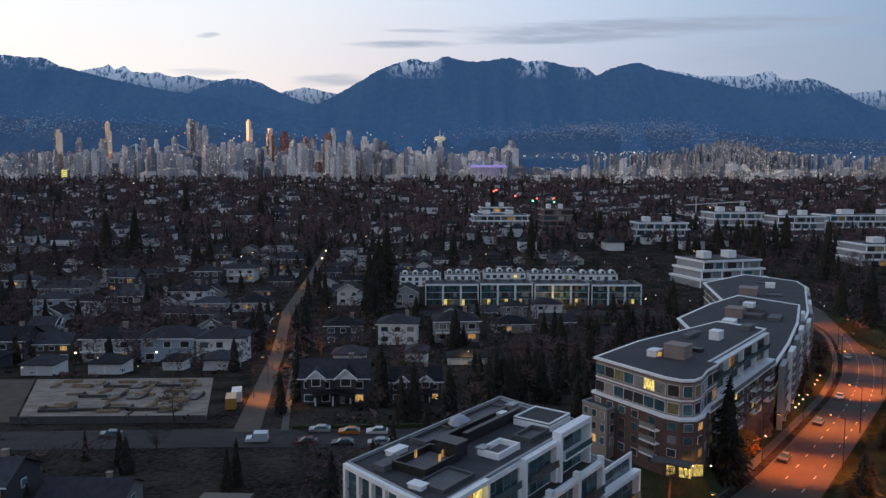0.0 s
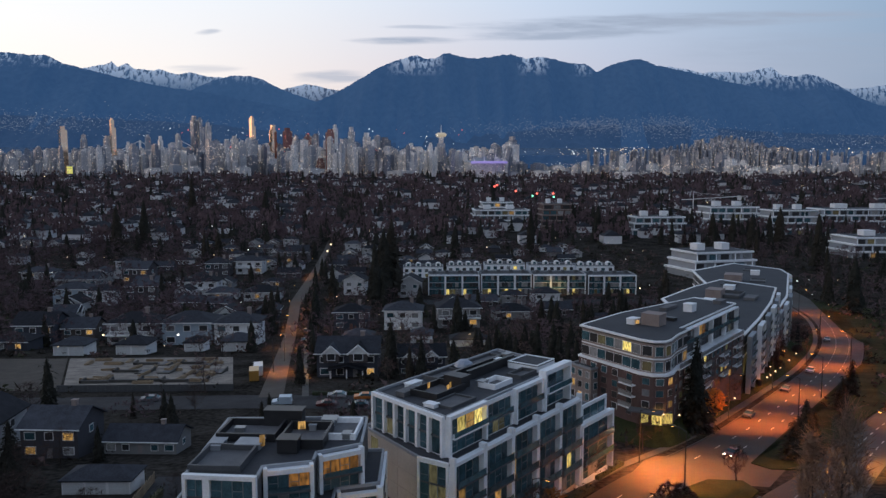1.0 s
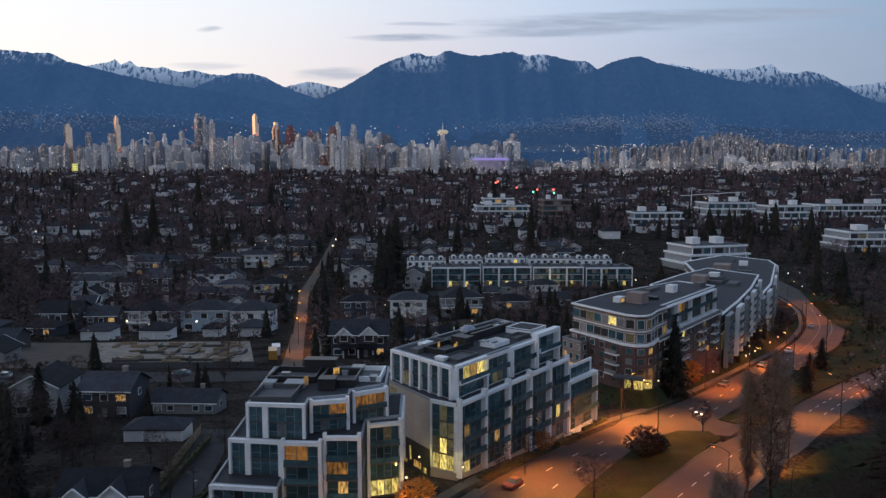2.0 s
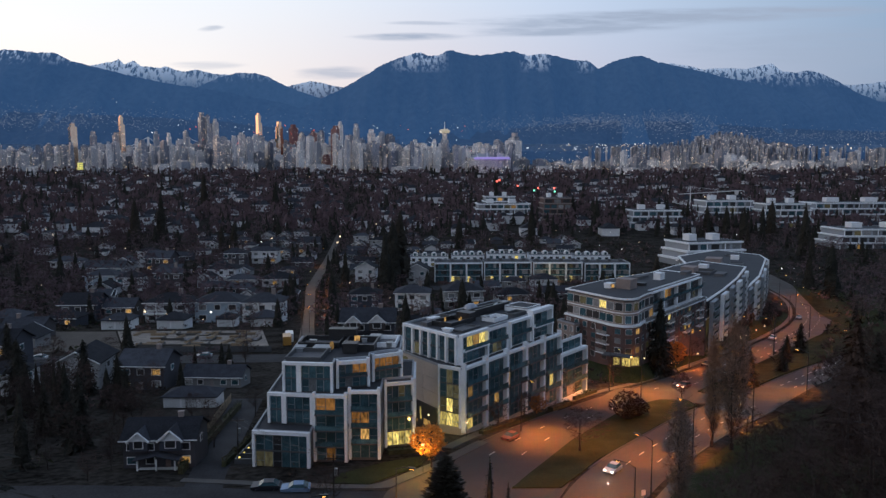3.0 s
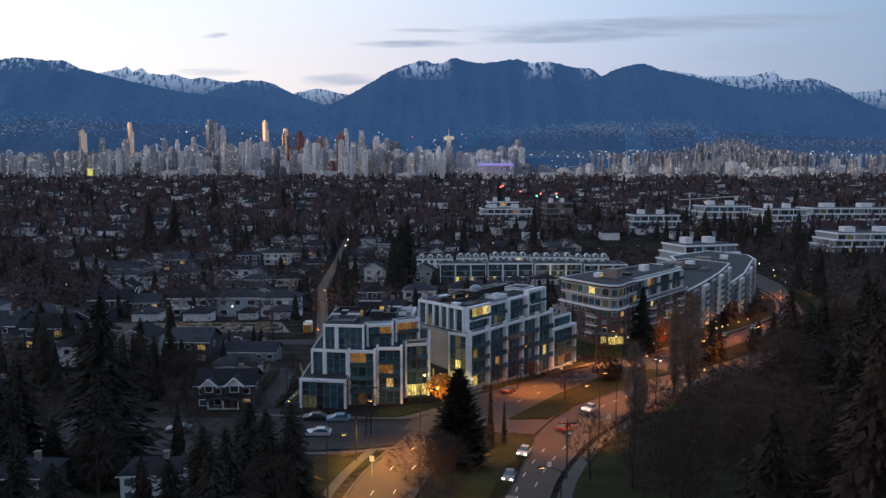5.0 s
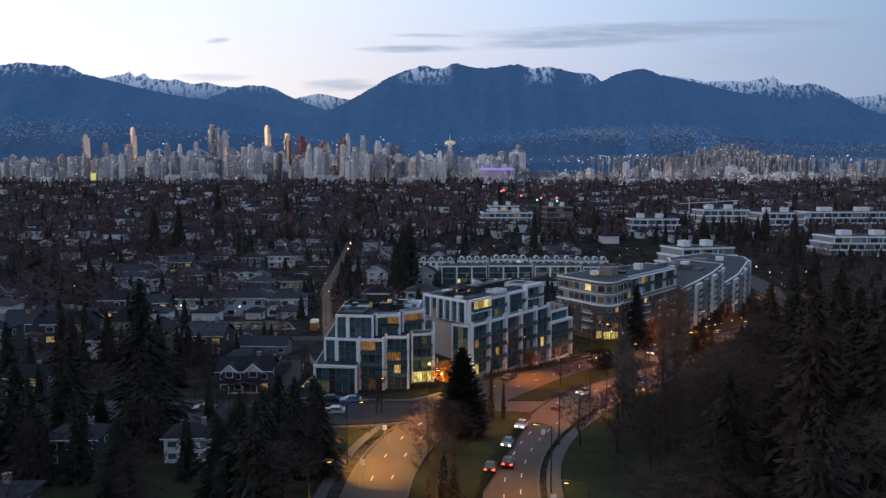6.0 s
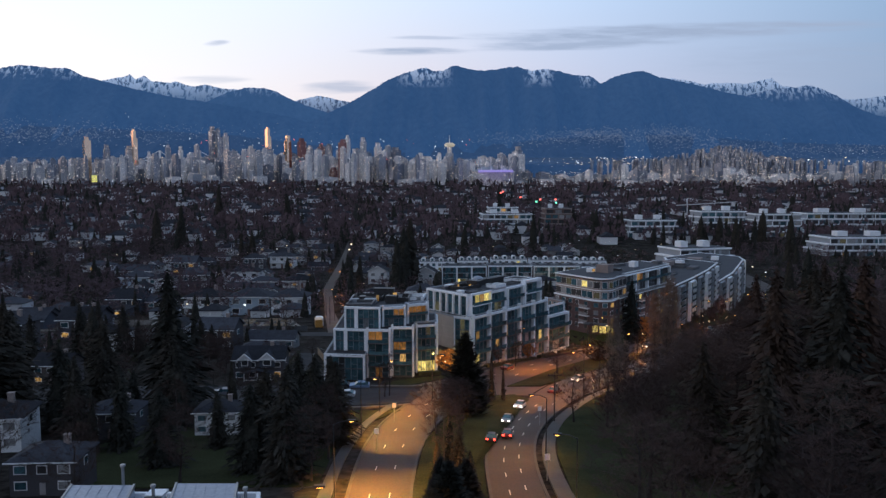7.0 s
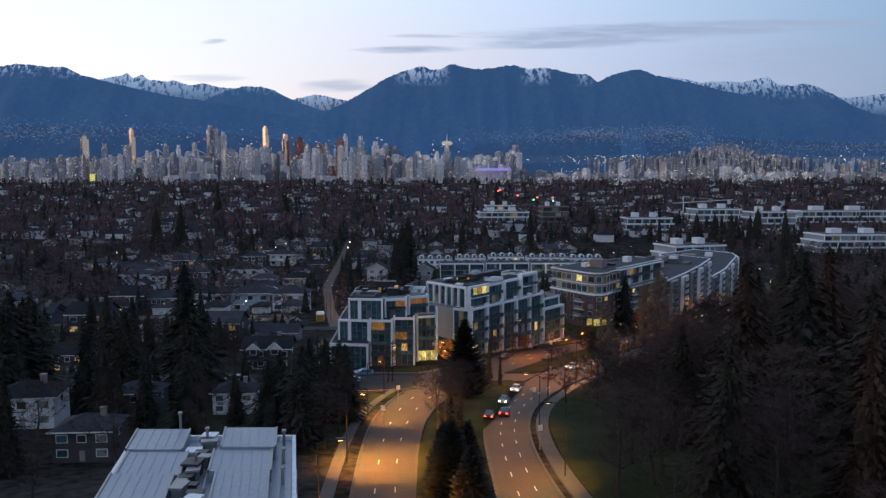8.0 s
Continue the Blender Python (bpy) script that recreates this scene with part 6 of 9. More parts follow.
def bare_data(name, seed, wide, nodes, material, start=0.12, crown=0.24, twigs=4, fine=0.0032, lift=0.5):
    """A leafless tree one unit high: limbs that join a cloud of branch points to the stem, thinner outward, with short twigs; returns trunk and crown meshes."""
    r = random.Random(seed)
    pts, par = [Vector((0, 0, start))], [-1]
    bend = (r.uniform(-0.03, 0.03), r.uniform(-0.03, 0.03))
    for k in range(1, 7):
        f = k / 6
        pts.append(Vector((bend[0] * math.sin(3 * f), bend[1] * math.sin(3 * f), start + (0.72 - start) * f)))
        par.append(k - 1)
    lobes = [(r.uniform(0, 6.28), r.uniform(0.75, 1.12)) for _ in range(5)]
    cloud = []
    while len(cloud) < nodes:
        a, e = r.uniform(0, 6.283), r.uniform(-1, 1)
        q = r.random() ** 0.42
        lump = 0.82 + 0.18 * sum(s * math.cos(a - p) for p, s in lobes) / 2
        rad = math.sqrt(1 - e * e) * wide * lump * q
        z = crown + (1 - crown) * (0.5 + 0.5 * e * (0.5 + 0.5 * q))
        rad *= min(1.0, 0.45 + 1.5 * (z - crown))
        cloud.append(Vector((rad * math.cos(a), rad * math.sin(a), z)))
    cloud.sort(key=lambda p: math.hypot(p.x, p.y) + 0.35 * p.z)
    arr = np.zeros((nodes * 2 + 16, 3))
    for k, p in enumerate(pts):
        arr[k] = p
    for p in cloud:
        n = len(pts)
        d = np.linalg.norm(arr[:n] - np.array(p), axis=1) + lift * np.maximum(0, arr[:n, 2] - p.z + 0.03)
        k = int(np.argmin(d))
        gap = (p - pts[k]).length
        if gap > 0.09:
            half = pts[k].lerp(p, 0.5) + Vector((r.gauss(0, 0.012), r.gauss(0, 0.012), -0.10 * gap))
            arr[len(pts)] = half
            pts.append(half)
            par.append(k)
            k = len(pts) - 1
        arr[len(pts)] = p
        pts.append(p)
        par.append(k)
    load = [1.0] * len(pts)
    for k in range(len(pts) - 1, 0, -1):
        load[par[k]] += load[k]
    trunk, top = Mesh(), Mesh()
    size = lambda k: max(fine * 0.8, 0.013 * (load[k] / load[0]) ** 0.66)
    trunk.tube((0, 0, -0.05), (0, 0, start), 0.022, 0.016, 7)
    for k in range(1, len(pts)):
        p, q = pts[par[k]], pts[k]
        if (q - p).length < 1e-4:
            continue
        if load[k] > load[0] * 0.035:
            trunk.tube(p, q, min(size(par[k]), size(k) * 1.25), size(k), 5)
        else:
            d = (q - p).normalized()
            s = d.orthogonal().normalized()
            s = (s * math.cos(k) + d.cross(s) * math.sin(k)) * size(k)
            g = d.cross(s)
            top.face([p - s, p + s, q + s * 0.6, q - s * 0.6])
        if load[k] < 4:
            for _ in range(twigs):
                e = Vector((q.x * 1.2 + r.gauss(0, 0.35), q.y * 1.2 + r.gauss(0, 0.35), r.gauss(0.25, 0.28))).normalized()
                g = p.lerp(q, r.random())
                t = g + e * r.uniform(0.045, 0.12)
                s = e.orthogonal().normalized() * fine * r.uniform(0.6, 1.0)
                top.face([g - s, g + s, t])
    return trunk.data(name + "_trunk", M["bark"]), top.data(name + "_crown", material)


CON = [conifer_data("conifer_crown_%d" % i, 40 + i, 26, 12, (0.17, 0.20, 0.23, 0.15)[i], 0.55, 0.5, M["needle"]) for i in range(4)]
CON_FINE = [conifer_data("fir_crown_%d" % i, 60 + i, 80, 27, (0.20, 0.24, 0.18)[i], 0.6, 0.6, M["needle"]) for i in range(3)]
CON_RED = [conifer_data("cedar_crown_%d" % i, 70 + i, 80, 25, (0.20, 0.17)[i], 0.7, 0.65, M["redcedar"]) for i in range(2)]
SLIM = conifer_data("slim_crown", 81, 40, 12, 0.115, 0.5, 0.35, M["needle"])
YEW = conifer_data("dense_crown", 82, 84, 34, 0.20, -0.5, 0.10, M["needle"], 2)
TRUNK = trunk_data("conifer_trunk", 0.012)
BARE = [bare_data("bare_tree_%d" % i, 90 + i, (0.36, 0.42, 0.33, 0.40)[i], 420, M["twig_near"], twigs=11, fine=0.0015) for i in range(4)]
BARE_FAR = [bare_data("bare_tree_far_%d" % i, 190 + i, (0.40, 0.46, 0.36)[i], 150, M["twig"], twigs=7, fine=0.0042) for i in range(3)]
POPLAR = [bare_data("poplar_%d" % i, 95 + i, (0.115, 0.135)[i], 620, M["twig_lamplit"], 0.06, 0.07, 8, 0.0020, 1.6) for i in range(2)]
BLAZE = bare_data("lamplit_tree", 99, 0.42, 420, M["autumn"], twigs=7, fine=0.016)
BUSH = bare_data("bush", 171, 0.52, 460, M["twig_near"], 0.03, 0.02, 16, 0.012)


def tree(kind, x, y, h, var=0, label="", group="trees", wide=1.0, sink=0.0):
    """A tree of height h with its trunk and crown as parts."""
    t = thing("conifer" if kind in ("fir", "firfine", "cedar", "slim", "yew") else "tree", label, "tree", group, at(x, y, ground(y) - sink, (x * 7 + y * 3) % 6.28, (h * wide, h * wide, h)))
    if kind in ("bare", "poplar", "autumn", "bush"):
        tr, cr_ = (BARE_FAR[var % 3] if kind == "bare" and y > 330 else BARE[var % 4] if kind == "bare" else POPLAR[var % 2] if kind == "poplar" else BUSH if kind == "bush" else BLAZE)
        part("trunk", tr, None, t)
        part("crown", cr_, None, t)
    else:
        c = {"fir": CON[var % 4], "firfine": CON_FINE[var % 3], "cedar": CON_RED[var % 2], "slim": SLIM, "yew": YEW}[kind]
        part("trunk", TRUNK, None, t)
        part("crown", c, None, t)
    return t


FIR, BAR = "tall dark conifer with drooping branches", "leafless tree with fine winter twigs"
# islands and road edges
tree("yew", -5.2, 134.5, 14.6, wide=1.6, label="dense cone-shaped conifer on a grass island")
for x, y, h in ((-9.9, 66, 8.6), (-8.2, 71, 7.6), (-10.4, 75, 6.8), (-8.4, 61, 7.4)):
    tree("yew", x, y, h, wide=1.75, label="broad dense evergreen on a grass island", group="island trees")
tree("slim", 0.6, 149.5, 10.6, label="slender young conifer on a grass island")
tree("slim", 2.9, 150.0, 7.6, label="slender young conifer on a grass island")
for x, y, h, k in ((-8.0, 92, 6.5, "firfine"), (-10.4, 84, 5.8, "firfine"), (-7.2, 84, 5.5, "firfine"), (-8.8, 101, 6.0, "fir"), (-10.6, 93, 5.0, "fir")):
    tree(k, x, y, h, int(h), FIR, "island trees", 1.15)
for x, y, h in ((-10.4, 118, 9), (-8.4, 124, 8), (-7.2, 113, 9.5), (-9.6, 100, 9), (-7.0, 126, 7)):
    tree("bare", x, y, h, int(x * 3), BAR, "island trees", 1.0)
tree("bare", 21, 194, 8.5, 1, BAR, "street trees", 1.5)
for x, y, h in ((7.8, 212.7, 6.5), (14.5, 222, 6.5), (57, 243.5, 7.5), (12.3, 128, 9.5), (46, 268, 9), (30, 246, 7), (-20.4, 157.5, 7.5), (-24.5, 103, 10), (-25, 92, 9)):
    tree("bare", x, y, h, int(x + y), BAR, "street trees", 1.1)
tree("bush", 37.5, 221.5, 6.6, 1, "rounded dark leafless bush on a grass island", "street trees", 1.3)
tree("bush", 40.5, 225, 4.2, 3, "rounded dark leafless bush on a grass island", "street trees", 1.6)
tree("autumn", -6.2, 184.0, 7.4, label="small street tree with lamplight orange put into its leaves", group="street trees", wide=1.2)
tree("autumn", 17.6, 224, 5.2, label="small street tree with lamplight orange put into its leaves", group="street trees", wide=1.2)
tree("autumn", 75, 300, 9.0, label="small street tree with lamplight orange put into its leaves", group="street trees", wide=1.2)
for x, y, h, w in ((80, 262, 13, 1.5), (76, 259, 9, 1.9), (84.5, 267, 10, 1.6), (106, 292, 9, 1.5), (118, 314, 10, 1.35), (136, 340, 12, 1.35)):
    tree("firfine", x, y, h, int(h), FIR, "island trees", w)
tree("firfine", 65.5, 288.5, 24, 1, "big dark conifer in front of brick apartments", "island trees", 1.05)
# planting on the bank between the apartments and the pavement
vg_ = random.Random(23)
for i in range(2, 84, 2):
    f = vg_.uniform(0.15, 0.75)
    (x0, y0), (x1, y1) = BH[i], BF[i]
    x, y = x0 + (x1 - x0) * f, y0 + (y1 - y0) * f
    up = (ground(y0) + float(np.interp(y0, *LIFT))) * (1 - f) + ground(y1) * f - ground(y)
    k = vg_.choice(["bush", "bush", "bush", "bare", "firfine"])
    h = vg_.uniform(2.0, 3.4) if k == "bush" else vg_.uniform(4, 7)
    tree(k, x, y, h * scale_at(y), i, {"bush": "rounded dark leafless bush on a bank", "bare": BAR, "firfine": FIR}[k], "street trees", 1.3, sink=0.3 - up)
# poplars and park edge
for x, y, h in ((49, 194, 25), (46.5, 197, 21), (25.5, 154, 17), (27.5, 159, 12), (34, 178, 10)):
    tree("poplar", x, y, h, int(x), "tall narrow leafless poplar", "park trees", 0.9)
pr_ = random.Random(33)


def road_edge(y):
    return float(np.interp(y, [p[1] for p in R2E], [p[0] for p in R2E]))


PARK = []
tries = 0
while len(PARK) < 186 and tries < 4000:
    tries += 1
    y = pr_.uniform(34, 250)
    lawn = float(np.interp(y, [30, 70, 90, 115, 135, 160, 200, 260], [4.5, 5, 7.5, 8.5, 12, 17, 23, 25]))
    x = road_edge(y) + lawn + pr_.uniform(0, 1) ** 1.3 * 85
    if any((x - a) ** 2 + (y - b) ** 2 < 11 for a, b in PARK) or x < road_edge(y) + lawn :
        continue
    # keep the lawn beside the bend and the ground under the path open
    if x < 14 and y < 60:
        continue
    PARK.append((x, y))
    # only low trees on the open slope beside the carriageway
    low = y > 78 and x < 0.54 * (y - 61.8) - 3
    if low and pr_.random() < 0.15:
        continue
    h = pr_.uniform(15, 25) * (0.9 + 0.1 * scale_at(y)) + min(x, 90) * 0.05
    h = min(h, 43 - ground(y) - max(0, 70 - x) * 0.12 - (0 if x > 22 else 3))
    k = pr_.choice(["firfine", "cedar", "bare", "bare", "bare", "bare", "bare"] if y > 95 or x > 75 else ["firfine", "firfine", "cedar", "bare", "bare"])
    if low:
        k, h = "bare", pr_.uniform(7, 14)
    tree(k, x, y, h * (0.72 if k == "bare" else 1.0), pr_.randint(0, 9), {"firfine": FIR, "cedar": "rust-tinged conifer in the park", "bare": BAR}[k], "park trees", 1.3 if k == "bare" else 1.2)
sl_ = random.Random(47)
for i in range(16):
    y = 108 + i * 5.2
    x = road_edge(y) + sl_.uniform(10, 25)
    tree("bare", x, y, sl_.uniform(8, 13), i, BAR, "park trees", 1.3)
# conifers west of the road, below the path's end
for x, y, h in ((-27.5, 112, 13), (-31, 119, 12.5), (-34.5, 112, 11), (-29.5, 103, 12.5), (-26.4, 121, 12), (-37.5, 121, 8.5), (-33, 97, 11), (-41, 111, 8), (-28, 93, 13), (-52, 127, 13.5), (-55.5, 134, 15), (-60, 130, 9), (-24.6, 112, 12),
                (-83, 128, 20), (-79, 119, 19), (-88, 141, 19), (-92, 119, 21), (-84, 104, 21), (-100, 150, 20), (-45, 100, 10), (-96, 160, 18), (-106, 141, 20), (-84, 136, 20), (-68, 122, 14), (-66, 133, 17), (-64, 128, 13)):
    tree("firfine", x, y, h, int(h * 3), FIR, "garden conifers", 1.55)
for x, y, h in ((-44, 141, 8), (-38, 139, 7), (-36, 133, 8), (-49, 118, 9), (-57, 108, 9), (-71, 150, 9), (-40, 92, 9), (-62, 75, 9), (-80, 86, 10), (-50, 70, 8), (-90, 170, 9), (-74, 200, 9), (-88, 215, 10), (-70, 225, 9), (-58, 222, 7), (-96, 240, 11), (-108, 255, 10), (-47, 200, 6), (-52, 214, 7), (-46, 230, 7)):
    tree("bare" if int(x) % 3 else "fir", x, y, h, int(y), BAR if int(x) % 3 else FIR, "garden trees", 1.15)
for x, y, h, k in ((-111, 252, 16, "firfine"), (-104, 256, 10, "bare"), (-98, 260, 15, "firfine"), (-92, 248, 10, "bare"), (-118, 262, 12, "bare"), (-86, 252, 12, "firfine"), (-124, 250, 17, "firfine"), (-80, 246, 9, "bare"), (-130, 268, 13, "bare"), (-140, 300, 17, "firfine"), (-150, 318, 14, "bare"), (-160, 322, 18, "firfine"), (-128, 305, 12, "bare"), (-112, 310, 11, "bare")):
    tree(k, x, y, h, int(h), BAR if k == "bare" else FIR, "garden trees", 1.25)
for x, y, h, k in ((-54, 110, 12, "firfine"), (-61, 112, 13, "firfine"), (-57.5, 106, 8, "bare"), (-47, 82, 9, "bare"), (-59, 82, 11, "firfine"), (-64, 98, 9, "bare")):
    tree(k, x, y, h, int(h), BAR if k == "bare" else FIR, "garden trees", 1.25)
for x, y, h in ((-60, 185, 6), (-64, 195, 7), (-59, 203, 7), (-67, 212, 8), (-61, 178.5, 5), (-71, 186, 7), (-78, 196, 8), (-83, 182, 7)):
    tree("bare", x, y, h, int(h), BAR, "garden trees", 1.3)
nl_ = random.Random(91)
for i in range(46):
    x, y = nl_.uniform(-128, -60), nl_.uniform(180, 262) if i % 3 else nl_.uniform(60, 138)
    if not free(x, y, 2.0) or on_street(x, y):
        continue
    k = nl_.choice(["bare", "bare", "firfine", "fir"])
    tree(k, x, y, nl_.uniform(7, 11) if k == "bare" else nl_.uniform(9, 16), i, BAR if k == "bare" else FIR, "garden trees", 1.2)
tree("fir", -40, 685, 53, 0, FIR, "garden trees", 1.5)
tree("fir", -29, 738, 69, 1, FIR, "garden trees", 1.5)
tree("fir", 36, 986, 44, 2, FIR, "garden trees", 1.5)
tree("fir", -69, 562, 34, 3, FIR, "garden trees", 1.5)
tree("fir", -75, 703, 35, 4, FIR, "garden trees", 1.5)
tree("fir", -99, 580, 25, 5, FIR, "garden trees", 1.5)
tree("fir", -235, 965, 39, 6, FIR, "garden trees", 1.5)
tree("fir", 137, 1066, 60, 7, FIR, "garden trees", 1.5)
tree("fir", -416, 1472, 75, 8, FIR, "garden trees", 1.5)
tree("fir", -276, 1431, 58, 9, FIR, "garden trees", 1.5)
tree("fir", 242, 1319, 45, 10, FIR, "garden trees", 1.5)
tree("fir", 350, 1286, 53, 11, FIR, "garden trees", 1.5)
tree("fir", 414, 1254, 43, 12, FIR, "garden trees", 1.5)
tree("fir", 422, 1119, 49, 13, FIR, "garden trees", 1.5)
tree("fir", 487, 1119, 57, 14, FIR, "garden trees", 1.5)
tree("fir", 405, 1007, 34, 15, FIR, "garden trees", 1.5)
tree("fir", 398, 834, 33, 16, FIR, "garden trees", 1.5)
tree("fir", 323, 694, 35, 17, FIR, "garden trees", 1.5)
tree("fir", 312, 639, 44, 18, FIR, "garden trees", 1.5)
tree("fir", -4, 357, 20, 19, FIR, "garden trees", 1.5)
tree("fir", -8, 357, 16, 20, FIR, "garden trees", 1.5)
tree("fir", 7, 357, 19, 21, FIR, "garden trees", 1.5)
tree("fir", 29, 406, 17, 22, FIR, "garden trees", 1.5)
tree("fir", 70, 561, 25, 23, FIR, "garden trees", 1.5)
tree("fir", 96, 561, 23, 24, FIR, "garden trees", 1.5)
tree("fir", 124, 578, 28, 25, FIR, "garden trees", 1.5)
tree("fir", 192, 697, 31, 26, FIR, "garden trees", 1.5)
tree("fir", -85, 313, 8, 27, FIR, "garden trees", 1.5)
tree("fir", -42, 289, 11, 28, FIR, "garden trees", 1.5)
tree("fir", -43, 285, 10, 29, FIR, "garden trees", 1.5)
tree("fir", -138, 1725, 30, 30, FIR, "garden trees", 1.5)
tree("fir", 162, 1858, 52, 31, FIR, "garden trees", 1.5)
tree("fir", -376, 1125, 67, 32, FIR, "garden trees", 1.5)
tree("fir", -404, 1102, 62, 33, FIR, "garden trees", 1.5)
tree("fir", 261, 1225, 50, 34, FIR, "garden trees", 1.5)
tree("fir", 311, 1255, 47, 35, FIR, "garden trees", 1.5)
tree("fir", -140, 1613, 44, 36, FIR, "garden trees", 1.5)
tree("fir", 76, 561, 22, 37, FIR, "garden trees", 1.5)
tree("bare", 26, 420, 18, 38, BAR, "garden trees", 1.2)
tree("bare", 15, 383, 16, 39, BAR, "garden trees", 1.2)
tree("bare", 49, 490, 17, 40, BAR, "garden trees", 1.2)
tree("bare", -36, 602, 18, 41, BAR, "garden trees", 1.2)
tree("bare", -69, 317, 9, 42, BAR, "garden trees", 1.2)
tree("bare", -15, 516, 18, 43, BAR, "garden trees", 1.2)
tree("bare", -387, 1174, 43, 44, BAR, "garden trees", 1.2)
tree("bare", -502, 1175, 39, 45, BAR, "garden trees", 1.2)
tree("fir", -35, 724, 61, 46, FIR, "garden trees", 1.5)
tree("fir", -235, 909, 42, 47, FIR, "garden trees", 1.5)
tree("fir", 420, 893, 64, 48, FIR, "garden trees", 1.5)
tree("fir", 430, 1077, 51, 49, FIR, "garden trees", 1.5)
tree("fir", 402, 1139, 48, 50, FIR, "garden trees", 1.5)
tree("fir", 385, 1267, 46, 51, FIR, "garden trees", 1.5)
tree("fir", 138, 1581, 52, 52, FIR, "garden trees", 1.5)
tree("firfine", -57, 139, 25.5, 53, FIR, "garden trees", 1.35)
tree("fir", -103, 212, 18, 54, FIR, "garden trees", 1.5)
tree("fir", -46, 138, 10, 55, FIR, "garden trees", 1.5)
tree("fir", -36, 136, 9, 56, FIR, "garden trees", 1.5)
# random garden trees between the houses; those past 560 m are joined
tr_ = random.Random(55)
n = 0
FARBARE, FARFIR = Mesh(), Mesh()


def join(m, me, mtx):
    k = len(m.v)
    m.v += [tuple(mtx @ v.co) for v in me.vertices]
    m.f += [tuple(k + i for i in p.vertices) for p in me.polygons]


FIR_LOW = [conifer_data("fir_low_%d" % i, 140 + i, 15, 9, (0.24, 0.30)[i], 0.55, 0.5, M["needle"]) for i in range(2)]
BARE_LOW = [bare_data("bare_low_%d" % i, 150 + i, (0.46, 0.52, 0.42)[i], 40, M["twig"], twigs=5, fine=0.012) for i in range(3)]
while n < 900:
    y = 190 + (1180 - 190) * tr_.random() ** 0.75
    x = tr_.uniform(-620, 760) * (0.30 + 0.70 * y / 1180)
    if on_street(x, y) or not free(x, y, 2.0) or 318 < y < 354 and x < 35 or 360 < y < 462 and -290 < x < -70 or 698 < y < 730 and -24 < x < 190 or 728 < y < 880 and -24 < x < 192:
        continue
    if 250 < x < 365 and 800 < y < 915:
        continue
    s = scale_at(y)
    xr = float(np.interp(y, [p[1] for p in R1W], [p[0] for p in R1W]))
    xe = float(np.interp(y, [p[1] for p in R1E], [p[0] for p in R1E]))
    if xr - 62 * s < x < xe + 8 * s or y < 300 and x > xr - 62 * s or y < 430 and x > xe:
        continue
    k = tr_.choice(["bare"] * 5 + ["fir"])
    h = (tr_.uniform(6, 11) if k == "bare" else tr_.uniform(7, 16)) * s
    if y < 480:
        tree(k, x, y, h, n, BAR if k == "bare" else FIR, "garden trees", 1.25 if k == "bare" else 1.35)
    else:
        mtx = at(x, y, ground(y) - 0.3, tr_.uniform(0, 6.28), (h * 1.25, h * 1.25, h))
        if k == "bare":
            for me in BARE_LOW[n % 3]:
                join(FARBARE, me, mtx)
        else:
            join(FARFIR, FIR_LOW[n % 2], mtx)
    n += 1
for i in range(110):
    y, k = tr_.uniform(1080, 1225), tr_.random()
    x, h = tr_.uniform(330, 960), tr_.uniform(20, 42)
    join(FARFIR if k < 0.6 else FARBARE, FIR_LOW[i % 2] if k < 0.6 else BARE_LOW[i % 3][1], at(x, y, ground(y) - 1, k * 60, (h * 0.95, h * 0.95, h if k < 0.6 else h * 0.8)))
for i in range(420):
    y = tr_.uniform(470, 1150)
    x, k = tr_.uniform(-0.66, -0.14 if i < 150 else -0.27) * (y + 20), tr_.random()
    if on_street(x, y) or not free(x, y, 1.0):
        continue
    h = tr_.uniform(9, 17) * scale_at(y)
    join(FARFIR if k < 0.12 else FARBARE, FIR_LOW[i % 2] if k < 0.12 else BARE_LOW[i % 3][1], at(x, y, ground(y) - 1, k * 60, (h * 1.1, h * 1.1, h)))
# trees behind the apartments
BACK = ([262, 278, 300, 317, 343, 397, 428, 452, 566, 604, 660], [4, 30, 31, 46, 76, 86, 106, 130, 156, 196, 232])
for i in range(150):
    y = 262 + 390 * tr_.random()
    x, k = float(np.interp(y, *BACK)) - tr_.uniform(5, 48) * scale_at(y), tr_.random()
    if on_street(x, y) or not free(x, y, 1.0) or 318 < y < 354 and x < 35:
        continue
    h = (tr_.uniform(8, 15) if k < 0.4 else tr_.uniform(6, 10)) * scale_at(y)
    join(FARFIR if k < 0.4 else FARBARE, FIR_LOW[i % 2] if k < 0.4 else BARE_LOW[i % 3][1], at(x, y, ground(y) - 0.5, k * 60, (h * 1.2, h * 1.2, h)))
for i in range(70):
    x, y, k = tr_.uniform(-150, 8), tr_.uniform(228, 312), tr_.random()
    if on_street(x, y) or not free(x, y, 1.0) or x > float(np.interp(y, [228, 262, 312], [-18, 0, 30])):
        continue
    h = tr_.uniform(7, 13) if k < 0.35 else tr_.uniform(5, 9)
    join(FARFIR if k < 0.35 else FARBARE, FIR_LOW[i % 2] if k < 0.35 else BARE_LOW[i % 3][1], at(x, y, ground(y) - 0.5, k * 60, (h * 1.2, h * 1.2, h)))
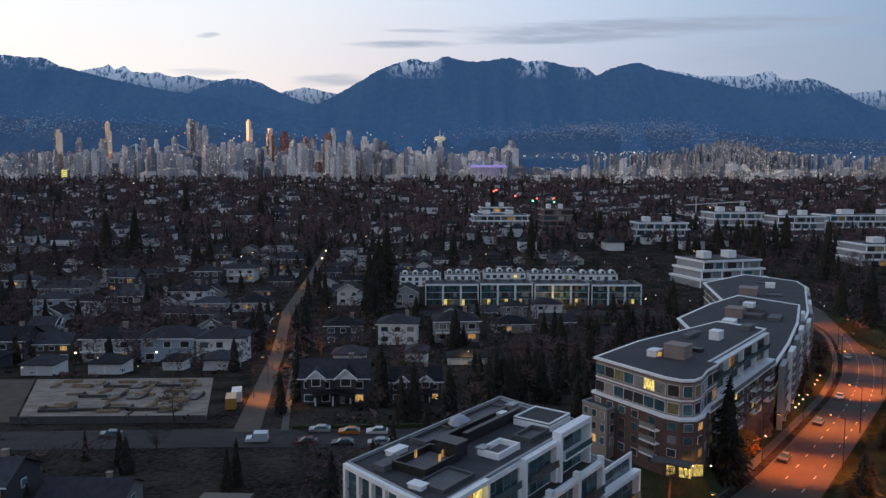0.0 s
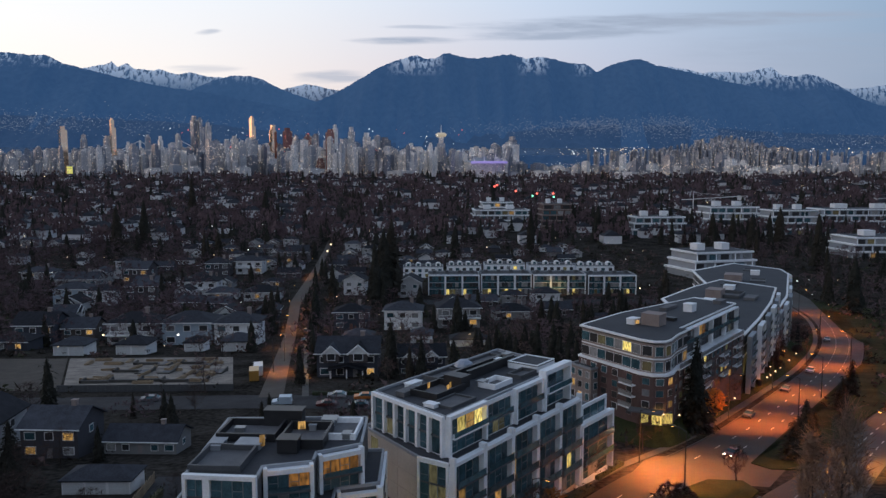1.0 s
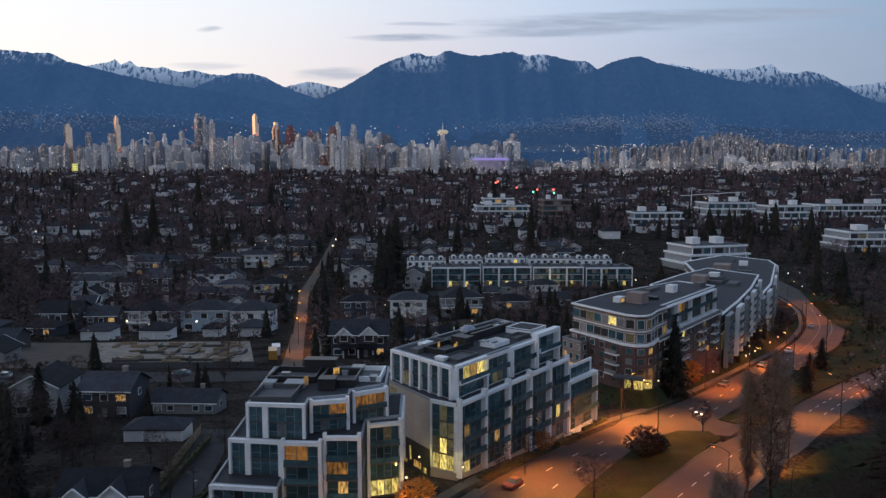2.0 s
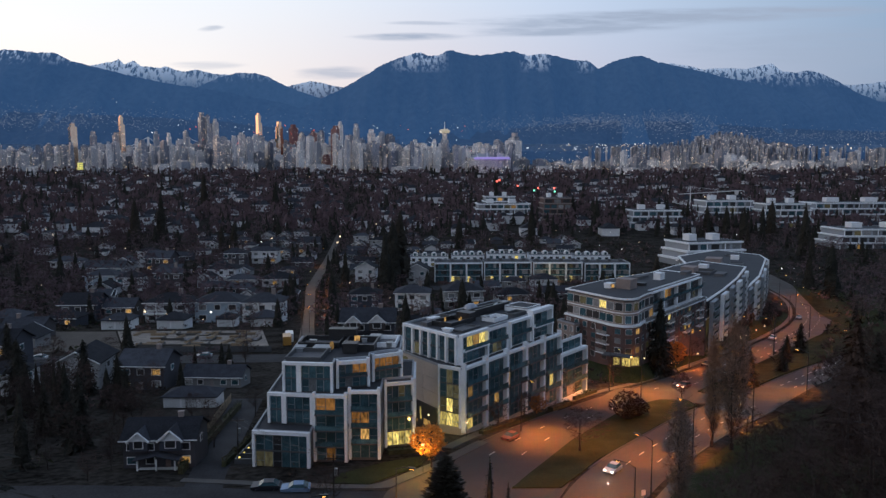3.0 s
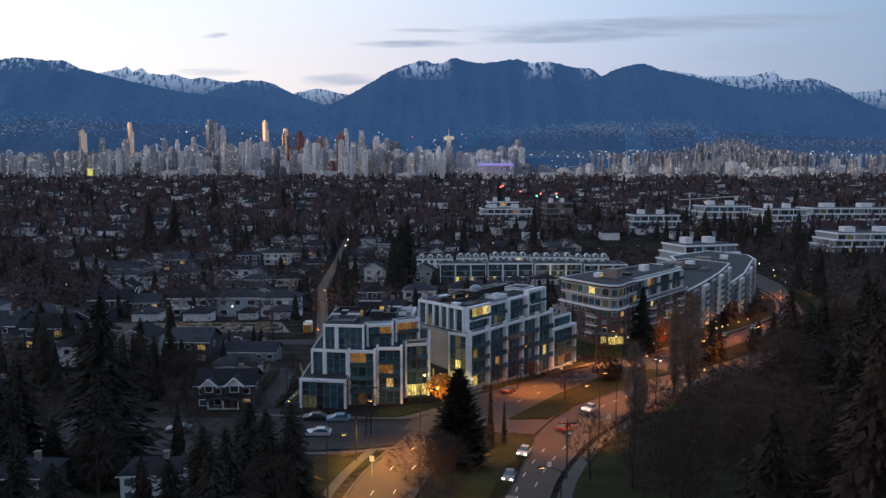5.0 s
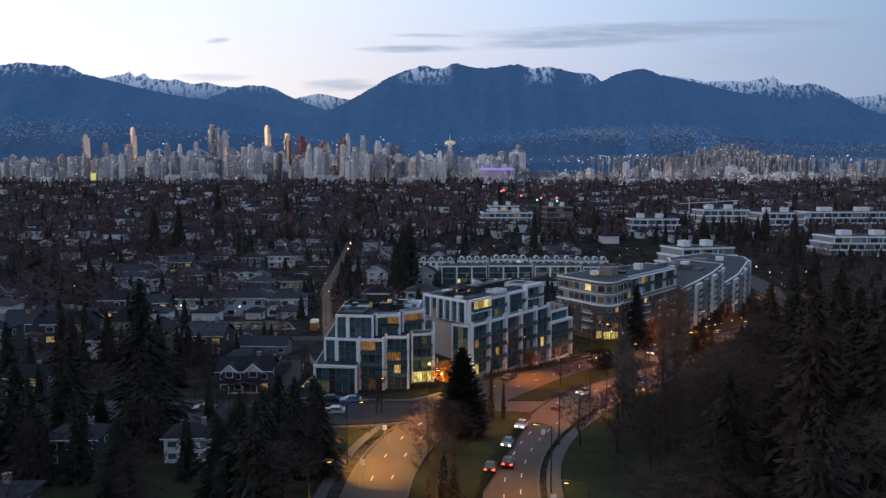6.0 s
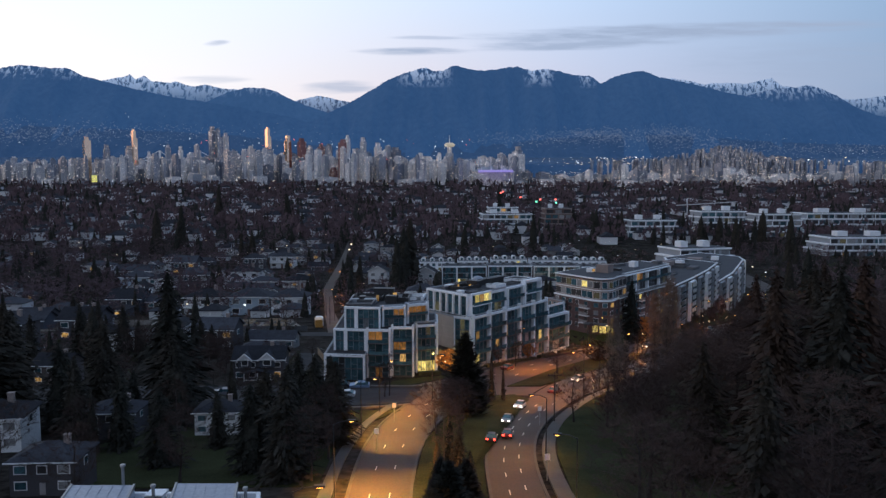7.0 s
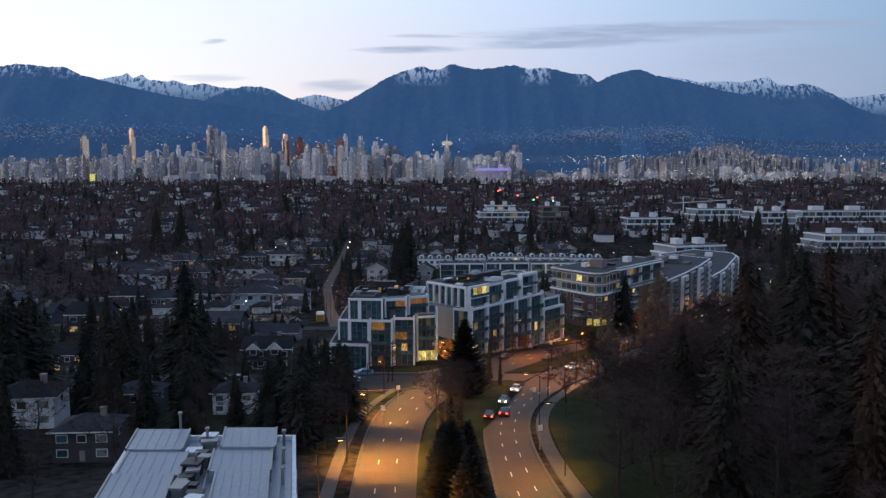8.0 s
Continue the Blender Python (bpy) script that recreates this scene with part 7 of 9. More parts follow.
# trees that overhang both sides of the residential street
for i in range(120):
    y = 372 + 860 * (i / 120) + tr_.uniform(-5, 5)
    side_ = LSL if i % 2 else LSR
    xe = float(np.interp(y, [p[1] for p in side_], [p[0] for p in side_]))
    k, s = tr_.random(), scale_at(y)
    x = xe + (-1 if i % 2 else 1) * tr_.uniform(3.2, 8.0) * s
    if not free(x, y, -4.0) or 318 < y < 354 or 360 < y < 462 and i % 2:
        continue
    fir_ = k < (0.18 if i % 2 else 0.38)
    h = tr_.uniform(8, 15) * s if fir_ else tr_.uniform(6, 10) * s
    join(FARFIR if fir_ else FARBARE, FIR_LOW[i % 2] if fir_ else BARE_LOW[i % 3][1], at(x, y, ground(y) - 0.5, k * 60, (h * 1.15, h * 1.15, h)))
tagged(new("garden_trees_bare", FARBARE.data("garden_trees_bare", M["twig_far_hazy"])), "brown leafless garden trees between distant houses", "trees", kind="stuff")
tagged(new("garden_trees_conifer", FARFIR.data("garden_trees_conifer", M["needle"])), "dark garden conifers between distant houses", "trees", kind="stuff")

# shrubs and rough growth in the gardens
sh_ = random.Random(66)
SHRUB = {"hedge": Mesh(), "twig": Mesh(), "needle": Mesh()}
n = 0
while n < 6500:
    y = 60 + 1120 * sh_.random() ** 0.7
    x = sh_.uniform(-560, 700) * (0.25 + 0.75 * y / 1180)
    xr = float(np.interp(y, [p[1] for p in R1W], [p[0] for p in R1W]))
    xe = float(np.interp(y, [p[1] for p in R1E], [p[0] for p in R1E]))
    n += 1
    if on_street(x, y) or 320 < y < 352 and x < 35 or 362 < y < 460 and -290 < x < -72 or 141 < y < 178 and x < 0 or 700 < y < 728 and -24 < x < 190 or xr - 9 * scale_at(y) < x < xe + 3 or y < 300 and x > xr - 9:
        continue
    if -58 < x < -37 and 172 < y < 253 or -36.5 < x < -9 and 180 < y < 214 or -36 < x < -20 and y < 52:
        continue
    m = SHRUB[sh_.choice(["hedge", "twig", "twig", "needle", "needle"])]
    s = scale_at(y)
    h, w = sh_.uniform(0.8, 2.6) * s, sh_.uniform(0.8, 2.6) * s
    z = ground(y)
    for _ in range(9):
        a, q = sh_.uniform(0, 6.283), sh_.random()
        cx_, cy_, cz_ = x + w * math.cos(a) * q, y + w * math.sin(a) * q, z + h * sh_.random()
        r_ = w * 0.5
        m.face([(cx_ + sh_.uniform(-r_, r_), cy_ + sh_.uniform(-r_, r_), max(z, cz_ + sh_.uniform(-r_, r_))) for _ in range(3)])
for k, m in SHRUB.items():
    tagged(new("garden_growth_" + k, m.data("garden_growth_" + k, M[k])), "low dark shrubs and rough growth in gardens", "shrubs", kind="stuff")


# ---- the far half of the valley: woods and roofs, too many to count ----
fr_ = random.Random(77)


def clump(m, x, y, z, h, w, n):
    """A leafless crown: loose upright twigs round a rounded outline."""
    for _ in range(n):
        a, e = fr_.uniform(0, 6.283), fr_.uniform(-0.5, 1.4)
        px_, py_, pz_ = x + w * math.cos(a) * math.cos(e), y + w * math.sin(a) * math.cos(e), z + h * (0.5 + 0.5 * math.sin(e))
        s = w * 0.34
        m.face([(px_ - s * fr_.random(), py_, pz_ - s * fr_.random()), (px_ + s * fr_.random(), py_ + s * fr_.uniform(-1, 1), pz_ - s * 0.3), (px_ + s * fr_.uniform(-0.4, 0.4), py_, pz_ + s * 1.2)])


woods, firs, walls, roofs = Mesh(), Mesh(), Mesh(), Mesh()
for i in range(4600):
    y = 1150 + 1500 * fr_.random() ** 1.05
    x = fr_.uniform(-0.72, 0.78) * (y + 60)
    z = ground(y) - 1
    h = fr_.uniform(14, 26)
    if fr_.random() < 0.72:
        clump(woods, x, y, z, h, h * 0.5, 20)
    else:
        h *= 1.35
        for k in range(5):
            f = k / 5
            rr = h * 0.24 * (1 - f) * fr_.uniform(0.8, 1.2)
            k0 = len(firs.v)
            nn = 6
            firs.v += [(x + rr * math.cos(6.283 * j / nn + k) * fr_.uniform(0.7, 1.3), y + rr * math.sin(6.283 * j / nn + k), z + h * (0.1 + 0.17 * k)) for j in range(nn)] + [(x, y, z + h * (0.42 + 0.15 * k))]
            firs.f += [(k0 + j, k0 + (j + 1) % nn, k0 + nn) for j in range(nn)]
for i in range(620):
    y = 1160 + 1350 * fr_.random()
    x = fr_.uniform(-0.7, 0.75) * (y + 60)
    w, d, h = fr_.uniform(9, 17), fr_.uniform(8, 13), fr_.uniform(8, 13)
    m0 = at(x, y, ground(y), fr_.choice([0, 1.57]) + fr_.uniform(-0.08, 0.08))
    walls.box(-w, -d, -4, w, d, h, m0)
    k0 = len(roofs.v)
    roofs.v += [tuple(m0 @ Vector(p)) for p in ((-w - 1, -d - 1, h), (w + 1, -d - 1, h), (w + 1, d + 1, h), (-w - 1, d + 1, h), (-w * 0.6, 0, h + d * 0.6), (w * 0.6, 0, h + d * 0.6))]
    roofs.f += [(k0, k0 + 1, k0 + 5, k0 + 4), (k0 + 1, k0 + 2, k0 + 5), (k0 + 2, k0 + 3, k0 + 4, k0 + 5), (k0 + 3, k0, k0 + 4)]
tagged(new("bare_woods", woods.data("bare_woods", M["twig_far_hazy"])), "brown leafless trees filling the far valley", "woods", kind="stuff")
tagged(new("conifer_woods", firs.data("conifer_woods", M["needle"])), "dark conifers scattered through the far valley", "woods", kind="stuff")
tagged(new("distant_house_walls", walls.data("distant_house_walls", M["siding"])), "pale walls of distant houses", "houses", kind="stuff")
tagged(new("distant_house_roofs", roofs.data("distant_house_roofs", M["shingle"])), "grey roofs of distant houses", "houses", kind="stuff")

# ---- downtown on the far slope, water and mountains ----
def far_point(b, e, y):
    """A point at depth y, from its offset b sideways and e upward for each 1331 m of distance."""
    return (-8.3 + (b / 1331 + 0.0214) * (y - 45), y, 49.7 + e / 1331 * (y - 45))


TW = {}


def tower_mesh(kind, material, seed):
    """A tower one unit wide and one high: shaft, set-backs, ledges and plant room."""
    r = random.Random(seed)
    m = Mesh()
    if kind == 0:
        m.box(-0.5, -0.5, 0, 0.5, 0.5, 0.93)
        m.box(-0.32, -0.3, 0.93, 0.25, 0.3, 1.0)
    elif kind == 1:
        m.box(-0.5, -0.5, 0, 0.5, 0.5, 0.66)
        m.box(-0.36, -0.45, 0.66, 0.44, 0.4, 0.90)
        m.box(-0.2, -0.3, 0.90, 0.3, 0.3, 1.0)
    elif kind == 2:
        m.prism([(0.5 * math.cos(6.283 * i / 8 + 0.39), 0.5 * math.sin(6.283 * i / 8 + 0.39)) for i in range(8)], 0, 0.95)
        m.box(-0.25, -0.25, 0.95, 0.25, 0.25, 1.0)
    else:
        m.box(-0.5, -0.5, 0, 0.12, 0.5, 0.97)
        m.box(0.12, -0.42, 0, 0.5, 0.42, 0.84)
        m.box(-0.3, -0.3, 0.97, 0.0, 0.3, 1.0)
    return m.data("tower_%d" % seed, material)


for mk in ("tower_pale", "tower_dark", "tower_warm", "tower_red"):
    TW[mk] = [tower_mesh(k, M[mk], hash_ + k) for hash_, k in ((100, 0), (200, 1), (300, 2), (400, 3))]
LABELS = {"tower_pale": "pale concrete high-rise with lit windows", "tower_dark": "dark glass high-rise with a few lit windows", "tower_warm": "mirror-glazed high-rise tinted sunset gold, reflecting the western sky", "tower_red": "dark red high-rise with few lights"}


def tower(b, top, wide, y, mk, kind=0):
    x, _, z1 = far_point(b, top, y)
    z0 = ground(y) - 6
    w = wide / 1331 * (y - 45)
    t = thing("tower", LABELS[mk], "high-rise", "downtown towers", at(x, y, z0, 0.0))
    part("shaft", TW[mk][kind], None, t, m=at(0, 0, 0, 0.785 if mk == "tower_warm" else ((b * 13) % 7) * 0.05 + 0.62, (w * 0.78, w * 0.78, max(z1 - z0, 12))))
    return t


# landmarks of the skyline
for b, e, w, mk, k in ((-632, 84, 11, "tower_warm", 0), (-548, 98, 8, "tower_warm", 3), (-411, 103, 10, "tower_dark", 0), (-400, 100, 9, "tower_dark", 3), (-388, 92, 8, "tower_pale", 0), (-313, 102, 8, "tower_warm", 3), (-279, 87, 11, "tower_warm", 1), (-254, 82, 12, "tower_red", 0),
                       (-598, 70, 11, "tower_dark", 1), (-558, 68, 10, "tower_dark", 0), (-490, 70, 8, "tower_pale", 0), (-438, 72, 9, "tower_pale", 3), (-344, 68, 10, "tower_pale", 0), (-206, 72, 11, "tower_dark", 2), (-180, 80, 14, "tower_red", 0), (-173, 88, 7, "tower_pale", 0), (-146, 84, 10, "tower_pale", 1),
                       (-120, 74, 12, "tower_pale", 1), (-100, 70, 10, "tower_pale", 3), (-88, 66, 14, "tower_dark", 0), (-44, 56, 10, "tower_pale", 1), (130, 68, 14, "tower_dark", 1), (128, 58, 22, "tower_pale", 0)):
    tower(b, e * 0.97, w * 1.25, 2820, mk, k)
# a block lit yellow from within
yx, _, yz = far_point(-620, 16, 2575)
yt = thing("tower", "low block glowing yellow from within", "high-rise", "downtown towers", at(yx, 2575, ground(2575) - 6))
ym = Mesh()
ym.box(-9, -7, 0, 9, 7, yz - ground(2575) + 6)
part("shaft", ym, M["tower_dark"], yt)
for q in range(4):
    ym = Mesh()
    ym.box(-9.2, -7.4, yz - ground(2575) - 2 - q * 6, 9.2, -7.02, yz - ground(2575) + 2 - q * 6)
    part("lit_floor", ym, glow_mat("yellow_floor", (0.9, 0.85, 0.12), 0.8), yt)
# the revolving-restaurant tower with its mast
hx, hy, hz = far_point(8, 70, 2800)
ht = thing("tower", "slender tower with round top deck and mast", "high-rise", "downtown towers")
sh = Mesh()
sh.box(hx - 14, hy - 14, ground(hy) - 6, hx + 14, hy + 14, hz - 34)
sh.tube((hx, hy, hz - 34), (hx, hy, hz - 8), 9, 9, 10)
part("shaft", sh, M["tower_pale"], ht)
dk = Mesh()
dk.tube((hx, hy, hz - 10), (hx, hy, hz - 2), 16, 21, 14)
dk.tube((hx, hy, hz - 2), (hx, hy, hz + 4), 21, 12, 14)
part("deck", dk, glow_mat("deck_light", (1.0, 0.85, 0.6), 0.35), ht)
ms = Mesh()
ms.tube((hx, hy, hz + 4), (hx, hy, hz + 32), 2.2, 0.8, 5)
part("mast", ms, M["trim"], ht)
# stadium: low white drum with a ring of masts
sx_, sy_, sz_ = far_point(88, 22, 2720)
st = thing("stadium", "white round stadium with violet light and masts", "stadium")
d0 = Mesh()
d0.tube((sx_, sy_, ground(sy_) - 4), (sx_, sy_, sz_), 78, 82, 28)
part("drum", d0, M["tower_pale"], st)
d0 = Mesh()
d0.tube((sx_, sy_, sz_), (sx_, sy_, sz_ + 18), 80, 34, 28)
part("roof", d0, M["metalroof"], st)
for i in range(14):
    a = 6.283 * i / 14
    d0 = Mesh()
    d0.tube((sx_ + 78 * math.cos(a), sy_ + 78 * math.sin(a), sz_), (sx_ + 96 * math.cos(a), sy_ + 96 * math.sin(a), sz_ + 44), 2.2, 1.2, 4)
    part("mast", d0, M["trim"], st)
ar = Mesh()
ar.tube((sx_, sy_ - 60, sz_ - 6), (sx_, sy_ - 60, sz_ + 2), 62, 62, 20)
part("light_ring", ar, glow_mat("violet_light", (0.45, 0.35, 1.0), 0.5), st)

ct = random.Random(11)
# the mass of towers: thick in the west and middle, lower and thinner in the east
FARTOWER, EASTTOWER = Mesh(), Mesh()
for i in range(1080):
    b = ct.uniform(-1020, 130) if i < 720 else ct.uniform(60, 1020)
    hump = 30 * math.exp(-((b + 200) / 170) ** 2) + 16 * math.exp(-((b + 450) / 160) ** 2) + 22 * math.exp(-((b - 140) / 50) ** 2)
    if i < 720:
        e = 12 + 36 * ct.random() ** 0.9 + hump * ct.random()
    else:
        e = 3 + 16 * ct.random() + (26 * ct.random() if ct.random() < 0.25 else 0)
    y = ct.uniform(2600, 2980)
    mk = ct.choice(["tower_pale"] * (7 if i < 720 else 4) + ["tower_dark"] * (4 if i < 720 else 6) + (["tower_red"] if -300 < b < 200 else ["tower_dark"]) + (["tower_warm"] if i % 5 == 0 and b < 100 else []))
    wide = ct.uniform(8, 15) if i < 720 else ct.uniform(8, 20)
    if i % 4 == 1:
        tower(b, e, wide, y, mk, ct.randint(0, 3))
    else:
        x, _, z1 = far_point(b, e * 0.88, y + 60)
        w = wide * 0.95
        tm = at(x, y + 60, 0, ct.uniform(0.5, 1.0))
        fm = FARTOWER if mk == "tower_pale" else EASTTOWER
        fm.box(-w, -w * 0.8, ground(y) - 6, w, w * 0.8, z1, tm)
        fm.box(-w * 0.5, -w * 0.5, z1, w * 0.4, w * 0.5, z1 + 5, tm)
for b, e, w in ((-480, 12, 60), (-445, 18, 44), (-412, 14, 40), (-330, 14, 50), (-210, 12, 70), (-60, 8, 90), (180, 8, 60), (330, 6, 80), (560, 6, 90), (-700, 8, 60), (-590, 6, 44)):
    tower(b, e, w * 0.5, 2590, "tower_pale", 0)

tagged(new("distant_towers", FARTOWER.data("distant_towers", M["tower_pale"])), "closely packed pale towers of the far city", "high-rises", kind="stuff")

tagged(new("distant_dark_towers", EASTTOWER.data("distant_dark_towers", M["tower_dark"])), "closely packed dark glass towers of the far city", "high-rises", kind="stuff")

# bridge between the towers
bx, by, bz = far_point(-470, 58, 2990)
br = thing("bridge", "far suspension bridge with two pale towers", "bridge")
for s in (-1, 1):
    p = Mesh()
    p.box(bx + s * 75 - 3, by - 4, bz - 60, bx + s * 75 + 3, by + 4, bz)
    part("pylon", p, M["trim"], br)
p = Mesh()
p.box(bx - 150, by - 5, bz - 40, bx + 150, by + 5, bz - 36)
for s in (-1, 1):
    for k in range(8):
        a0, a1 = k / 8, (k + 1) / 8
        q = lambda a: (bx + s * (75 - 75 * a), by, bz - 34 * (1 - (1 - a) ** 2))
        p.tube(q(a0), q(a1), 1.4, 1.4, 4)
        q = lambda a: (bx + s * (75 + 75 * a), by, bz - 38 * a)
        p.tube(q(a0), q(a1), 1.4, 1.4, 4)
part("span", p, M["trim"], br)

# houses and flats climbing the slope east of the centre
SLOPE = Mesh()
for i in range(420):
    b, q = (ct.gauss(500, 75), ct.random()) if i < 260 else (ct.uniform(250, 1000), ct.random() * 0.45)
    x, y, z = far_point(b, 38 + 25 * q * math.exp(-((b - 500) / 80) ** 2) + 5 * q, 2955 + 35 * q)
    w, h = ct.uniform(2.0, 5), ct.uniform(2, 12)
    SLOPE.box(-w, -w, ground(y) - 4, w, w, z + h * 0.4, at(x, y, 0, ct.uniform(0.3, 1.2)))
tagged(new("slope_buildings", SLOPE.data("slope_buildings", M["tower_dark"])), "pale buildings climbing the slope behind the city", "buildings", kind="stuff")

# inlet behind the city
wt = Mesh()
q0, q1, q2, q3 = far_point(-1300, 34, 3000), far_point(1300, 34, 3000), far_point(1300, 46, 3300), far_point(-1300, 46, 3300)
wt.v, wt.f = [q0, q1, q2, q3], [(0, 1, 2, 3)]
structure("water", wt, mat("sea_water", (0.16, 0.20, 0.26), 0.10, vary=0.2, scale=0.02, spec=0.9), "calm pale inlet behind the city")


def mountain_mat(name, forest, snow_from, snow_full, snow_amount, air, peaks=()):
    """Forested slope with snow above a ragged line; emission paints the far air's blue veil."""
    m = mat(name, forest, 1.0, vary=0.35, scale=0.004, spec=0.1, fine=9)
    N, L = m.node_tree.nodes, m.node_tree.links
    b = N["Principled BSDF"]
    geo = N.new("ShaderNodeNewGeometry")
    s = N.new("ShaderNodeSeparateXYZ")
    L.new(geo.outputs["Position"], s.inputs[0])
    n = N.new("ShaderNodeTexNoise")
    n.inputs["Scale"].default_value, n.inputs["Detail"].default_value, n.inputs["Roughness"].default_value = 0.055, 8.0, 0.68
    st = N.new("ShaderNodeVectorMath")
    st.operation = "MULTIPLY"
    st.inputs[1].default_value = (1.0, 0.3, 0.50)
    L.new(geo.outputs["Position"], st.inputs[0])
    L.new(st.outputs[0], n.inputs["Vector"])
    mr = N.new("ShaderNodeMapRange")
    mr.inputs[1].default_value, mr.inputs[2].default_value = snow_from, snow_full
    L.new(s.outputs[2], mr.inputs[0])
    a = N.new("ShaderNodeMath")
    a.operation = "MULTIPLY_ADD"
    L.new(n.outputs["Fac"], a.inputs[0])
    a.inputs[1].default_value, a.inputs[2].default_value = 15.0, -8.3 + min(snow_amount, 0.8) * 1.6
    c = N.new("ShaderNodeMath")
    c.operation, c.use_clamp = "ADD", True
    L.new(a.outputs[0], c.inputs[0])
    cover = c.outputs[0]
    if peaks:
        # snow gathers round the named summits: (place, spread)
        total = None
        for px_, pw_ in peaks:
            d = N.new("ShaderNodeMath")
            d.operation = "SUBTRACT"
            L.new(s.outputs[0], d.inputs[0])
            d.inputs[1].default_value = px_
            g = N.new("ShaderNodeMath")
            g.operation = "DIVIDE"
            L.new(d.outputs[0], g.inputs[0])
            g.inputs[1].default_value = pw_
            p2 = N.new("ShaderNodeMath")
            p2.operation = "MULTIPLY"
            L.new(g.outputs[0], p2.inputs[0])
            L.new(g.outputs[0], p2.inputs[1])
            k = N.new("ShaderNodeMath")
            k.operation, k.use_clamp = "SUBTRACT", True
            k.inputs[0].default_value = 1.15
            L.new(p2.outputs[0], k.inputs[1])
            if total is None:
                total = k.outputs[0]
            else:
                t = N.new("ShaderNodeMath")
                t.operation = "MAXIMUM"
                L.new(total, t.inputs[0])
                L.new(k.outputs[0], t.inputs[1])
                total = t.outputs[0]
        cc = N.new("ShaderNodeMath")
        cc.operation = "MULTIPLY"
        L.new(cover, cc.inputs[0])
        L.new(total, cc.inputs[1])
        cover = cc.outputs[0]
    mm = N.new("ShaderNodeMath")
    mm.operation, mm.use_clamp = "MULTIPLY", True
    L.new(cover, mm.inputs[0])
    L.new(mr.outputs[0], mm.inputs[1])
    mx = N.new("ShaderNodeMix")
    mx.data_type = "RGBA"
    old = b.inputs["Base Color"].links[0].from_socket
    L.new(mm.outputs[0], mx.inputs[0])
    L.new(old, mx.inputs[6])
    mx.inputs[7].default_value = (0.86, 0.88, 0.93, 1)
    L.new(mx.outputs[2], b.inputs["Base Color"])
    # the snow glows too, its brightness put into the emission
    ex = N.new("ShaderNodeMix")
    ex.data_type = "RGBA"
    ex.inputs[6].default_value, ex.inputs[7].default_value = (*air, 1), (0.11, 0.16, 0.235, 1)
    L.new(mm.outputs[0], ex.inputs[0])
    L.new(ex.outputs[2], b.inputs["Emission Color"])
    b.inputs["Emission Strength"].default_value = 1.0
    return m


def mountain(name, crest, y, fall, material, label, rough=1.0, seed=0):
    """A ridge whose skyline follows the crest points (b, e); its face comes forward and down with gullies."""
    bs, es = [c[0] for c in crest], [c[1] for c in crest]
    m = Mesh()
    n, rows = int((bs[-1] - bs[0]) / 2.5), 30
    for i in range(n + 1):
        b = bs[0] + (bs[-1] - bs[0]) * i / n
        e = float(np.interp(b, bs, es))
        e += rough * (2.6 * noise.noise((b * 0.045, seed, 0)) + 1.8 * noise.noise((b * 0.12, seed, 3)) + 1.5 * noise.noise((b * 0.31, seed, 7)) - 1.6 * abs(noise.noise((b * 0.17, seed, 11))))
        x, _, z = far_point(b, e, y)
        zb = ground(y - fall) - 8
        for k in range(rows + 1):
            f = k / rows
            gul = noise.noise((x * 0.0055, f * 1.3, seed)) * 170 + noise.noise((x * 0.017, f * 2.4, seed + 5)) * 70 + noise.noise((x * 0.05, f * 7, seed + 9)) * 8
            yy = y - fall * f + gul * math.sin(3.1416 * f) * fall / 420
            zz = zb + (z - zb) * (1 - f) ** 1.25 + (noise.noise((x * 0.02, f * 9, seed + 2)) * 16 * math.sin(3.1416 * f))
            m.v.append((x * (1 - 0.0 * f), yy, zz))
    w = rows + 1
    m.f = [(i * w + k, i * w + k + 1, (i + 1) * w + k + 1, (i + 1) * w + k) for i in range(n) for k in range(rows)]
    return structure(name, m, material, label, True)


# blue haze of distance, put into the slopes' emission and bluish base colours
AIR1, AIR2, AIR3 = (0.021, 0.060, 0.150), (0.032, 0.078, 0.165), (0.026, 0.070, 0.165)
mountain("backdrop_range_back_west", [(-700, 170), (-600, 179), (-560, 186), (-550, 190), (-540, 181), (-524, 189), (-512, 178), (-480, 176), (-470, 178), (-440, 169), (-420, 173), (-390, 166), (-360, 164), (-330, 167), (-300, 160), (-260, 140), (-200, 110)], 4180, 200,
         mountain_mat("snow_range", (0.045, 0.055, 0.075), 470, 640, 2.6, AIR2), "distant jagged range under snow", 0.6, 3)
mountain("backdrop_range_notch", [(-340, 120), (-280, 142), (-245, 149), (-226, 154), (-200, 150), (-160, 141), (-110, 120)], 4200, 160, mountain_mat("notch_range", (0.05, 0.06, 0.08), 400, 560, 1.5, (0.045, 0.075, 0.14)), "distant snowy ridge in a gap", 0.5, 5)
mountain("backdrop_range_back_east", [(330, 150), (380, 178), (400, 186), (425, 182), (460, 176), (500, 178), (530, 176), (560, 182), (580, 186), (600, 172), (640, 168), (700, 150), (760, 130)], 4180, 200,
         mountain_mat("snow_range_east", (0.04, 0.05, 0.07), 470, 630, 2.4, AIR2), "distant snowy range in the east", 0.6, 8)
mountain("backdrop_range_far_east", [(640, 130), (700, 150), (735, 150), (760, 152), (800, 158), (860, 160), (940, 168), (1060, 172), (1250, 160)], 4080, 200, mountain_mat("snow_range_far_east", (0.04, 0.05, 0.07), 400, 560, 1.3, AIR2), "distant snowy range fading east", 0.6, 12)
